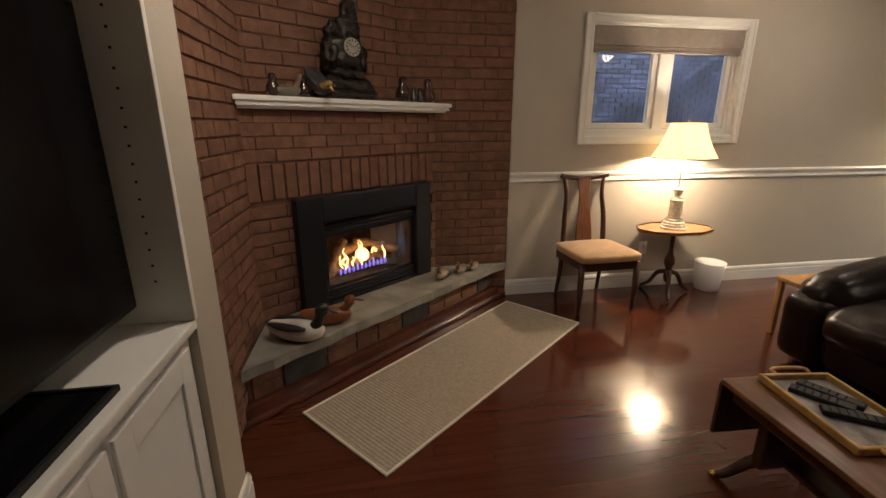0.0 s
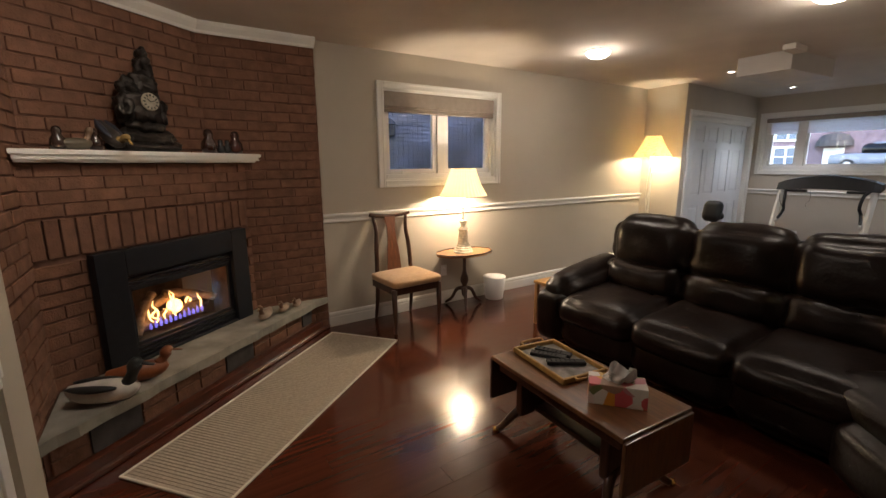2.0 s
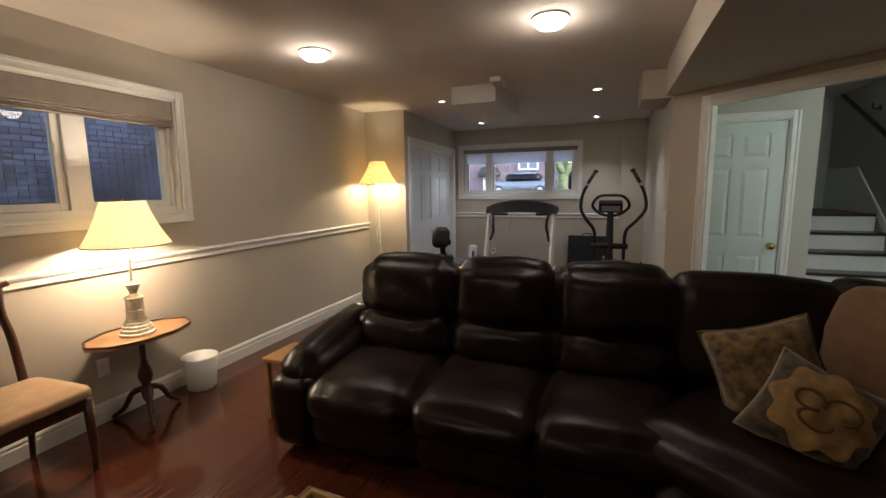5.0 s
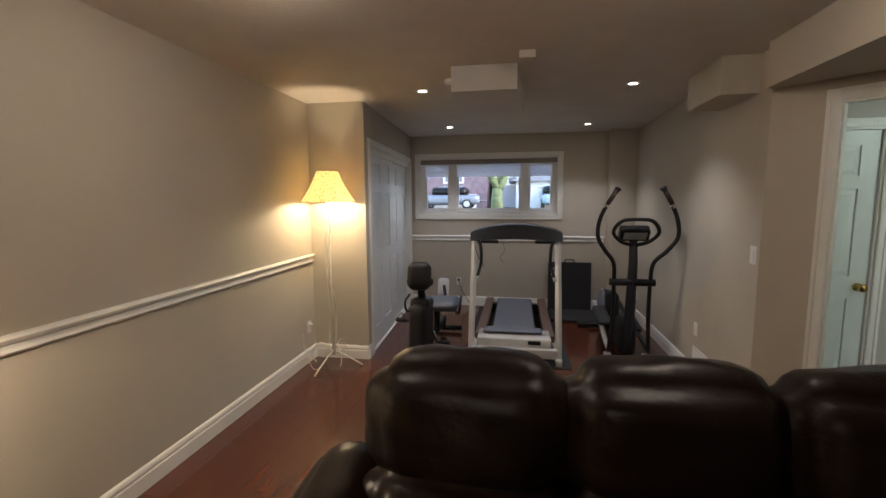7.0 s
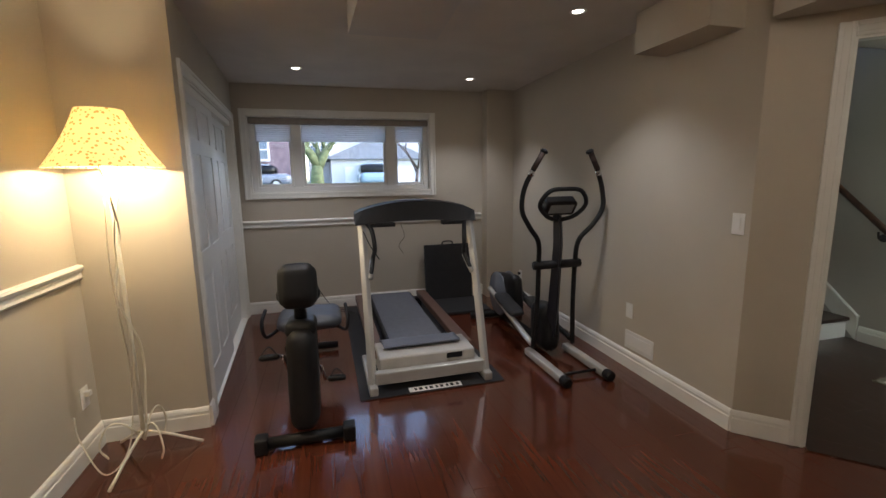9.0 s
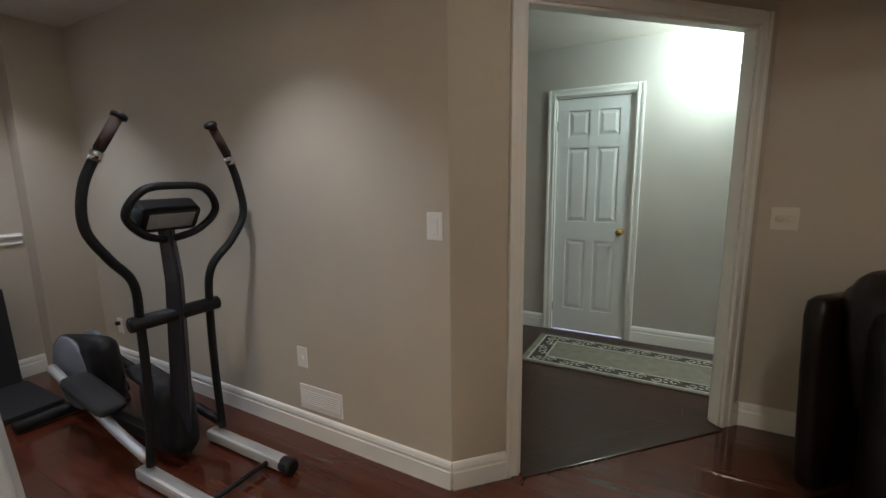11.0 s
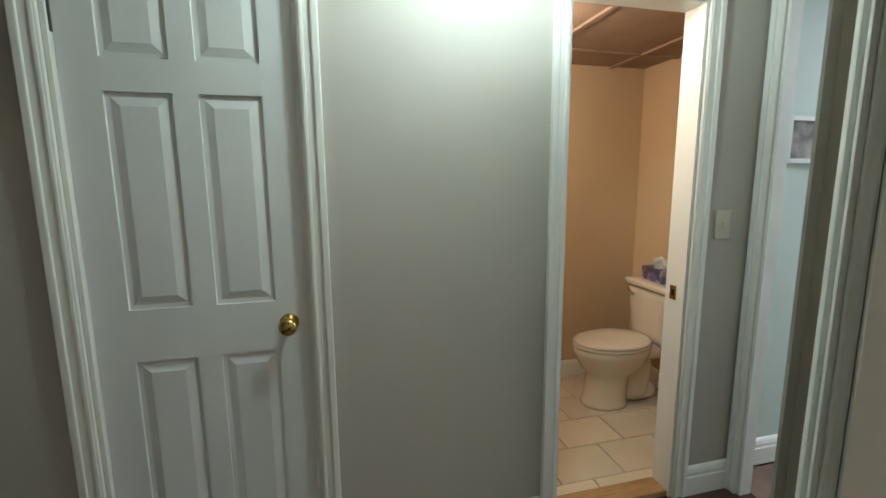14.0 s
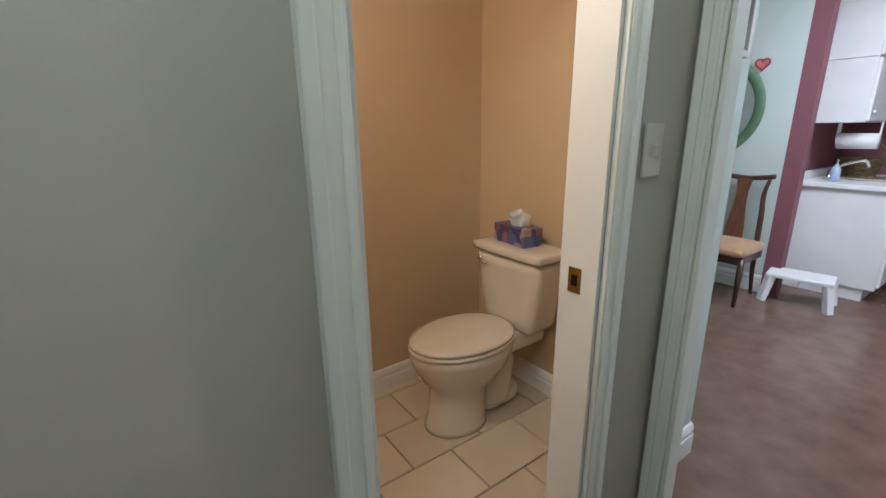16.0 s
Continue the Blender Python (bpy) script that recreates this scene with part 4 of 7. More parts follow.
def leaning(x, y, z, n, roll):
    """A frame at a place whose z is the direction n, turned about it."""
    n = Vector(n).normalized()
    u = Vector((0, 0, 1)).cross(n).normalized()
    v = n.cross(u)
    return Matrix.Translation((x, y, z)) @ Matrix((u, v, n)).transposed().to_4x4() @ Matrix.Rotation(radians(roll), 4, "Z")


pillow("throw_pillow", "gold brocade throw pillow leaning on the sofa", leaning(3.74, 0.77, 0.685, (-0.86, 0.18, 0.42), 20), 0.42, GOLD)
pillow("throw_pillow", "gold damask throw pillow with dark corners on the sofa", leaning(3.49, 0.69, 0.625, (-0.78, 0.14, 0.56), -26), 0.37, DKGOLD, (GOLD2, mat("bronze_thread", (0.15, 0.085, 0.03), 0.8)))
bm = B()
soft(bm, 0.33, 1.12, 0.62, 0.12, 0.03, 14, 0.02, at(3.58, 0.17, 0.715, -66, 0, 9), 5)
solid("throw_blanket", bm, TAN, "tan cloth throw draped over the sofa back", "blanket", kind="", smooth=True)

t = thing("oak_stool", "small honey oak stool beside the sofa", "stool")
bm = B()
bevbox(bm, 3.65, 3.96, 3.24, 3.48, 0.39, 0.42, 0.008)
part("top", bm, M["oak"], t)
for x in (3.675, 3.935):
    for y in (3.265, 3.455):
        bm = B()
        bevbox(bm, x - 0.016, x + 0.016, y - 0.016, y + 0.016, 0.001, 0.39, 0.004)
        part("leg", bm, M["oak"], t)

# coffee table and what lies on it
t = thing("coffee_table", "mahogany drop-leaf coffee table with splayed feet", "table", at(2.50, 1.99, 0, -3.3) @ Matrix.Diagonal((0.957, 0.945, 1, 1)))
bm = B()
bevbox(bm, -0.235, 0.235, -0.455, 0.455, 0.405, 0.43, 0.006)
part("tabletop", bm, M["tabletop"], t, "reddish brown polished top")
for sy in (-1, 1):
    bm = B()
    bevbox(bm, -0.233, 0.233, sy * 0.459 - 0.009, sy * 0.459 + 0.009, 0.17, 0.412, 0.006)
    # far leaf in darker walnut: shade beneath the top put into its colour
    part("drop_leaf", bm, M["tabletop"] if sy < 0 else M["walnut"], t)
    bm = B()
    bevbox(bm, -0.15, 0.15, sy * 0.30 - 0.025, sy * 0.30 + 0.025, 0.12, 0.36, 0.01)
    part("pedestal", bm, M["walnut"], t)
    for sx in (-1, 1):
        bm = B()
        pts = curve([(sx * 0.06, sy * 0.30, 0.16), (sx * 0.14, sy * 0.33, 0.12), (sx * 0.20, sy * 0.37, 0.04), (sx * 0.235, sy * 0.39, 0.012)], 5)
        tube(bm, pts, [0.028 - 0.0008 * i for i in range(len(pts))], 8)
        part("foot", bm, M["walnut"], t, "", True)
        bm = B()
        lathe(bm, [(0.012, 0), (0.02, 0.004), (0.02, 0.02), (0.012, 0.026)], 12, at(sx * 0.24, sy * 0.392, 0.001))
        part("toe_cap", bm, M["brass"], t, "brass toe cap")
bm = B()
bevbox(bm, -0.20, 0.20, -0.42, 0.42, 0.345, 0.404, 0.006)
part("apron", bm, M["walnut"], t)
bm = B()
bevbox(bm, -0.05, 0.05, -0.28, 0.28, 0.13, 0.16, 0.01)
part("stretcher", bm, M["walnut"], t)

t = thing("serving_tray", "bamboo framed tray lying on the coffee table", "tray", at(2.54, 2.17, 0.432, -8) @ Matrix.Diagonal((0.84, 0.96, 1, 1)))
bm = B()
bevbox(bm, -0.15, 0.15, -0.20, 0.20, 0.0, 0.008, 0.002)
part("picture", bm, mat("tray_picture", (0.38, 0.36, 0.34), 0.15, var=0.6, scale=9, coat=0.6), t, "glossy blue and cream picture")
BAM = mat("bamboo", (0.42, 0.24, 0.07), 0.4, var=0.25, scale=25)
for r in ((-0.168, -0.15, -0.22, 0.22), (0.15, 0.168, -0.22, 0.22), (-0.15, 0.15, -0.22, -0.202), (-0.15, 0.15, 0.202, 0.22)):
    bm = B()
    bevbox(bm, *r, 0.0, 0.03, 0.007, 3)
    part("rim", bm, BAM, t)
for sy in (-1, 1):
    bm = B()
    tube(bm, curve([(-0.08, sy * 0.215, 0.022), (-0.075, sy * 0.25, 0.03), (0.075, sy * 0.25, 0.03), (0.08, sy * 0.215, 0.022)], 5), 0.007, 8)
    part("handle", bm, BAM, t, "", True)
for k, (dx, dy, rz, ln) in enumerate(((0.045, 0.075, -72, 0.2), (-0.01, 0.06, -66, 0.19), (0.0, -0.055, -44, 0.2))):
    t = thing("remote_control", "slim black remote control lying on the tray", "remote", at(2.54 + dx, 2.17 + dy, 0.441 + (0.004 if k == 2 else 0), rz + 8), group="remotes on the tray")
    bm = B()
    bevbox(bm, -ln / 2, ln / 2, -0.024, 0.024, 0, 0.02, 0.006, 3)
    part("case", bm, M["black"], t)
    bm = B()
    for i in range(6):
        for j in (-0.012, 0.0, 0.012):
            bevbox(bm, -ln * 0.4 + i * ln * 0.12, -ln * 0.4 + i * ln * 0.12 + 0.008, j - 0.003, j + 0.003, 0.0195, 0.0225, 0.001, 1)
    part("buttons", bm, M["blackrub"], t, "grey rubber buttons")


def floral(name, cols, scale=16):
    m = mat(name, (0.8, 0.8, 0.8), 0.45, var=0.0)
    n, l = m.node_tree.nodes, m.node_tree.links
    v, co, ra = n.new("ShaderNodeTexVoronoi"), n.new("ShaderNodeTexCoord"), n.new("ShaderNodeValToRGB")
    v.inputs["Scale"].default_value = scale
    l.new(co.outputs["Object"], v.inputs[0])
    ra.color_ramp.interpolation = "EASE"
    while len(ra.color_ramp.elements) < len(cols):
        ra.color_ramp.elements.new(0.5)
    for i, c in enumerate(cols):
        ra.color_ramp.elements[i].position, ra.color_ramp.elements[i].color = (i + 0.5) / len(cols), (*c, 1)
    sp = n.new("ShaderNodeSeparateColor")
    l.new(v.outputs["Color"], sp.inputs[0]), l.new(sp.outputs[0], ra.inputs[0])
    l.new(ra.outputs[0], n["Principled BSDF"].inputs["Base Color"])
    return m


def tissue_box(m, cols, label):
    t = thing("tissue_box", label, "tissue box", m)
    bm = B()
    bevbox(bm, -0.12, 0.12, -0.06, 0.06, 0, 0.095, 0.003)
    part("carton", bm, floral("floral_carton", cols), t)
    bm = B()
    random.seed(4)
    rings = []
    for i in range(7):
        f = i / 6
        rings.append([bm.verts.new(((0.055 - 0.01 * f) * math.cos(a) * (1 + 0.35 * math.sin(3 * a + 4 * f)) + 0.02 * f, 0.022 * math.sin(a) * (1 + 1.2 * f) + 0.012 * math.sin(5 * a), 0.092 + 0.06 * f * (1 + 0.35 * math.cos(2 * a + 1)))) for a in [k * 2 * math.pi / 28 for k in range(28)]])
    for a, b in zip(rings, rings[1:]):
        for k in range(28):
            bm.faces.new((a[k], a[(k + 1) % 28], b[(k + 1) % 28], b[k]))
    part("tissue", bm, M["white"], t, "crumpled white tissue", True)
    return t


tissue_box(at(2.47, 1.765, 0.432, -50), [(0.75, 0.72, 0.68), (0.62, 0.10, 0.12), (0.72, 0.32, 0.04), (0.16, 0.20, 0.07), (0.55, 0.20, 0.24), (0.8, 0.75, 0.7)], "white tissue box with red and orange flowers")


# chairs
def dining_chair(m, k=1.0, group="matching dining chairs", label="dark walnut dining chair with a padded tan seat"):
    t = thing("dining_chair", label, "chair", m @ Matrix.Scale(k, 4), group)
    W, S = M["walnut"], M["splat"]
    for sx in (-1, 1):
        bm = B()
        tube(bm, [(sx * 0.235, -0.21, 0.40), (sx * 0.235, -0.215, 0.2), (sx * 0.232, -0.215, 0.001)], [0.026, 0.022, 0.015], 8)
        part("front_leg", bm, W, t, "", True)
        bm = B()
        pts = curve([(sx * 0.195, 0.235, 0.001), (sx * 0.188, 0.2, 0.22), (sx * 0.185, 0.195, 0.44), (sx * 0.175, 0.215, 0.70), (sx * 0.16, 0.24, 0.86), (sx * 0.178, 0.262, 0.995)], 5)
        tube(bm, pts, [0.014 + 0.008 * math.sin(math.pi * i / (len(pts) - 1)) for i in range(len(pts))], 8)
        part("back_post", bm, W, t, "", True)
        bm = B()
        bevbox(bm, sx * 0.225 - 0.012, sx * 0.225 + 0.012, -0.2, 0.2, 0.35, 0.415, 0.004)
        part("side_rail", bm, W, t)
    bm = B()
    pts = curve([(-0.212, 0.255, 1.012), (-0.15, 0.262, 1.0), (0, 0.272, 0.985), (0.15, 0.262, 1.0), (0.212, 0.255, 1.012)], 6)
    tube(bm, pts, 0.017, 8, squash=1.2)
    part("crest_rail", bm, W, t, "", True)
    bm = B()
    rows = [(0.075, 0.19, 0.44), (0.066, 0.205, 0.6), (0.048, 0.225, 0.75), (0.042, 0.245, 0.88), (0.06, 0.262, 0.985)]
    vs = [[bm.verts.new((sx * w, y + d, z)) for sx, d in ((-1, -0.006), (1, -0.006), (1, 0.006), (-1, 0.006))] for w, y, z in rows]
    for a, b in zip(vs, vs[1:]):
        for i in range(4):
            bm.faces.new((a[i], a[(i + 1) % 4], b[(i + 1) % 4], b[i]))
    bm.faces.new(vs[0][::-1]), bm.faces.new(vs[-1])
    part("splat", bm, S, t, "reddish walnut back splat")
    bm = B()
    bevbox(bm, -0.225, 0.225, -0.228, -0.205, 0.35, 0.415, 0.004)
    part("front_rail", bm, W, t)
    bm = B()
    bevbox(bm, -0.2, 0.2, 0.185, 0.205, 0.36, 0.415, 0.004)
    part("back_rail", bm, W, t)
    bm = B()
    soft(bm, 0.50, 0.46, 0.075, 0.03, 0.012, 8, 0.0, at(0, -0.02, 0.445))
    part("seat", bm, M["cushion"], t, "padded tan cloth seat", True)
    return t


dining_chair(at(2.69, 4.178, 0, 3))

# tripod side table with lamp, and bin
t = thing("pie_crust_table", "small tripod side table with scalloped walnut top", "side table", at(3.42, 4.245, 0))
bm = B()
pts = []
for k in range(64):
    a = k * 2 * math.pi / 64
    r = 1 + 0.02 * math.cos(a * 10)
    pts.append((0.32 * r * math.cos(a), 0.205 * r * math.sin(a)))
poly(bm, pts, 0.565, 0.582)
part("tabletop", bm, mat("burl_top", (0.38, 0.19, 0.075), 0.3, var=0.35, scale=9, coat=0.3), t, "golden walnut scalloped top")
bm = B()
tube(bm, [(x * 0.985, y * 0.985, 0.585) for x, y in pts], 0.008, 6, True)
part("rim", bm, M["walnut"], t, "", True)
bm = B()
lathe(bm, [(0.05, 0.555), (0.028, 0.54), (0.018, 0.50), (0.016, 0.40), (0.024, 0.36), (0.04, 0.32), (0.044, 0.28), (0.03, 0.24), (0.022, 0.22), (0.035, 0.19), (0.03, 0.14), (0.02, 0.11)], 20)
part("pedestal", bm, M["walnut"], t, "", True)
for k in range(3):
    a = radians(90 + 120 * k + 150)
    bm = B()
    c, s = math.cos(a), math.sin(a)
    pp = curve([(0.02 * c, 0.02 * s, 0.2), (0.09 * c, 0.09 * s, 0.17), (0.15 * c, 0.15 * s, 0.07), (0.22 * c, 0.22 * s, 0.016)], 5)
    tube(bm, pp, [0.022 - 0.0006 * i for i in range(len(pp))], 8)
    part("foot", bm, M["walnut"], t, "", True)


def shade(bm, r0, r1, z0, z1, pleat=0.0, seg=72):
    for rr0, rr1, flip in ((r0, r1, 1), (r0 - 0.003, r1 - 0.003, -1)):
        rings = []
        for i in range(7):
            f = i / 6
            r = rr0 + (rr1 - rr0) * f - 0.012 * math.sin(math.pi * f)
            rings.append([bm.verts.new((r * (1 + pleat * (k % 2)) * math.cos(2 * math.pi * k / seg), r * (1 + pleat * (k % 2)) * math.sin(2 * math.pi * k / seg), z0 + (z1 - z0) * f)) for k in range(seg)])
        for a, b in zip(rings, rings[1:]):
            for k in range(seg):
                q = (a[k], a[(k + 1) % seg], b[(k + 1) % seg], b[k])
                bm.faces.new(q if flip > 0 else q[::-1])


LAMPSHADE = shade_mat("cream_pleated_cloth", (0.93, 0.86, 0.70))
t = thing("table_lamp", "lit table lamp with cream pleated shade on carved base", "lamp", at(*TABLE_LAMP, 0.583))
bm = B()
lathe(bm, [(0.099, 0.0), (0.101, 0.014), (0.092, 0.020), (0.090, 0.038), (0.081, 0.043), (0.081, 0.058), (0.069, 0.064), (0.069, 0.078), (0.058, 0.086), (0.057, 0.10), (0.052, 0.104), (0.050, 0.15), (0.053, 0.155), (0.049, 0.16), (0.047, 0.225), (0.053, 0.23), (0.053, 0.24), (0.034, 0.25), (0.018, 0.262), (0.022, 0.275), (0.040, 0.315), (0.043, 0.325), (0.016, 0.332), (0.009, 0.345), (0.008, 0.50)], 48)
part("base", bm, mat("carved_ivory", (0.70, 0.66, 0.54), 0.5, var=0.3, scale=30, bump=0.7, bscale=50), t, "carved ivory column base")
bm = B()
lathe(bm, [(0.016, 0.50), (0.018, 0.54), (0.03, 0.60), (0.032, 0.64), (0.018, 0.67), (0.004, 0.68)], 14)
bulb = part("light_bulb", bm, glow("warm_bulb", (1.0, 0.8, 0.5), 6), t, "lit frosted bulb", True)
bulb.visible_shadow = False
bm = B()
shade(bm, 0.235, 0.12, 0.572, 0.84, 0.018)
part("shade", bm, LAMPSHADE, t, "cream pleated cloth shade")
bm = B()
tube(bm, [(0.236 * math.cos(a), 0.236 * math.sin(a), 0.574) for a in [k * math.pi / 24 for k in range(48)]], 0.004, 6, True)
part("shade_trim", bm, M["walnut"], t, "dark braid along the rim")
bm = B()
for a in (0, 2.094, 4.189):
    tube(bm, [(0, 0, 0.845), (0.11 * math.cos(a), 0.11 * math.sin(a), 0.84)], 0.002, 5)
tube(bm, [(0, 0.012, 0.5), (0, 0.05, 0.62), (0, 0.05, 0.77), (0, 0, 0.86)], 0.002, 5)
part("harp", bm, M["brass"], t)

bm = B()
lathe(bm, [(0.092, 0.0), (0.098, 0.01), (0.125, 0.25), (0.122, 0.25), (0.095, 0.012), (0.0, 0.012)], 36, at(3.86, 4.29, 0.002))
solid("waste_bin", bm, M["white"], "round white plastic waste bin on the floor", "waste bin", kind="", smooth=True)


def outlet(m, label="white wall outlet with a plug", plug=True, name="wall_outlet"):
    t = thing(name, label, "outlet", m)
    bm = B()
    bevbox(bm, -0.037, 0.037, -0.006, 0.0, -0.058, 0.058, 0.003)
    part("plate", bm, M["white"], t)
    bm = B()
    for z in (-0.022, 0.022):
        bevbox(bm, -0.016, 0.016, -0.008, -0.005, z - 0.013, z + 0.013, 0.003)
    part("socket", bm, M["white"], t)
    if plug:
        bm = B()
        bevbox(bm, -0.015, 0.015, -0.035, -0.008, 0.008, 0.036, 0.005)
        part("plug", bm, M["white"] if plug is True else M["black"], t)
    return t


outlet(at(3.30, NORTH - 0.001, 0.36))
outlet(at(6.57, NORTH - 0.001, 0.34))

# floor lamp
t = thing("floor_lamp", "lit cream metal floor lamp with a speckled shade", "lamp", at(*FLOOR_LAMP, 0))
bm = B()
tube(bm, [(0, 0, 0.12), (0.01, 0, 0.6), (0, 0.0, 1.40)], 0.011, 8)
part("pole", bm, M["whitemetal"], t, "", True)
for k in range(3):
    a = radians(185 + 120 * k - 20)
    c, s = math.cos(a), math.sin(a)
    bm = B()
    tube(bm, curve([(0.0, 0.0, 0.16), (0.12 * c, 0.12 * s, 0.10), (0.27 * c, 0.27 * s, 0.008)], 5), 0.008, 8)
    part("foot", bm, M["whitemetal"], t, "", True)
    bm = B()
    a += radians(60)
    c, s = math.cos(a), math.sin(a)
    tube(bm, curve([(0.01, 0, 0.10), (0.08 * c, 0.08 * s, 0.22), (0.15 * c, 0.15 * s, 0.22), (0.19 * c, 0.19 * s, 0.12), (0.16 * c, 0.16 * s, 0.05)], 6), 0.005, 6)
    part("scroll", bm, M["whitemetal"], t, "", True)
bm = B()
tube(bm, curve([(0.0, -0.02, 0.2), (0.04, -0.03, 0.6), (-0.03, 0.02, 0.9), (0.03, 0.0, 1.2), (-0.05, -0.02, 1.38), (-0.02, 0, 1.44)], 8), 0.006, 6)
tube(bm, curve([(-0.03, 0.02, 0.85), (0.03, 0.03, 1.02), (-0.01, 0.0, 1.25), (0.06, -0.01, 1.42)], 8), 0.005, 6)
part("vine", bm, M["whitemetal"], t, "twining metal vine", True)
bm = B()
tube(bm, curve([(0.0, 0.03, 1.40), (-0.015, 0.04, 1.0), (0.02, 0.03, 0.5), (-0.02, 0.06, 0.1), (-0.12, 0.14, 0.01), (-0.1, 0.235, 0.2), (-0.1, 0.245, 0.33)], 8), 0.004, 6)
part("power_cord", bm, M["whitemetal"], t, "", True)
bm = B()
lathe(bm, [(0.014, 1.40), (0.022, 1.42), (0.022, 1.48), (0.016, 1.50)], 14)
lathe(bm, [(0.014, 1.50), (0.03, 1.56), (0.03, 1.60), (0.004, 1.63)], 14)
b2 = part("light_bulb", bm, glow("warm_bulb_b", (1.0, 0.76, 0.42), 5), t, "lit frosted bulb", True)
b2.visible_shadow = False
bm = B()
shade(bm, 0.243, 0.095, 1.545, 1.815, 0.0)
part("shade", bm, shade_mat("speckled_shade", (0.93, 0.84, 0.60), (0.60, 0.38, 0.16)), t, "cream shade speckled with brown flowers")
bm = B()
for a in (0, 2.094, 4.189):
    tube(bm, [(0, 0, 1.805), (0.09 * math.cos(a), 0.09 * math.sin(a), 1.80)], 0.002, 5)
tube(bm, [(0.0, 0.02, 1.5), (0.0, 0.05, 1.62), (0.0, 0.04, 1.75), (0, 0, 1.805)], 0.002, 5)
part("harp", bm, M["brass"], t)

# ceiling lights
# covers the unseen added dome by the fireplace too
for k, (x, y) in enumerate(DOMES):
    t = thing("ceiling_light", "lit frosted dome ceiling light with metal rim", "ceiling light", at(x, y, H), group="dome ceiling lights")
    bm = B()
    lathe(bm, [(0.109, -0.001), (0.110, -0.008), (0.107, -0.013), (0.098, -0.012)], 36)
    part("rim", bm, M["white"], t, "", True)
    bm = B()
    lathe(bm, [(0.106, -0.014), (0.098, -0.034), (0.07, -0.056), (0.03, -0.066), (0.0, -0.068)], 36)
    g = part("glass_dome", bm, M["bulb"], t, "glowing frosted glass", True)
    g.visible_shadow = False
for x, y in POTS:
    t = thing("recessed_light", "small lit recessed ceiling spotlight", "ceiling light", at(x, y, H), group="recessed spotlights")
    bm = B()
    lathe(bm, [(0.05, -0.001), (0.052, -0.006), (0.034, -0.008), (0.033, -0.001)], 28)
    part("rim", bm, M["white"], t, "", True)
    bm = B()
    lathe(bm, [(0.0, -0.002), (0.032, -0.003), (0.03, -0.0045), (0.0, -0.005)], 20)
    g = part("lens", bm, M["pot"], t)
    g.visible_shadow = False
bm = B()
lathe(bm, [(0.05, 0), (0.052, -0.02), (0.045, -0.03), (0.0, -0.032)], 24, at(6.14, 2.99, H - 0.001))
solid("smoke_alarm", bm, M["white"], "small round white smoke alarm on the ceiling", "alarm", kind="", smooth=True)

# woven runner
m_r = at(0.546, 3.08, 0, 39.7)
t = thing("runner_rug", "beige ribbed woven runner on the plank floor", "rug", m_r)
bm = B()
bevbox(bm, 0, 1.905, -0.628, 0, 0.001, 0.008, 0.002)
part("base", bm, M["rug"], t)
bm = B()
for k in range(94):
    box(bm, 0.012 + 0.02 * k, 0.026 + 0.02 * k, -0.613, -0.015, 0.0075, 0.0105)
part("rib", bm, mat("beige_rib", (0.44, 0.37, 0.28), 0.95, var=0.15, scale=60, bump=0.6, bscale=300), t, "raised woven ribs")
bm = B()
for r in ((0, 1.905, -0.630, -0.616), (0, 1.905, -0.012, 0.002), (0, 0.014, -0.616, -0.012), (1.891, 1.905, -0.616, -0.012)):
    bevbox(bm, r[0], r[1], r[2], r[3], 0.001, 0.0125, 0.003, 1)
part("binding", bm, M["whitemetal"], t, "pale bound edge")


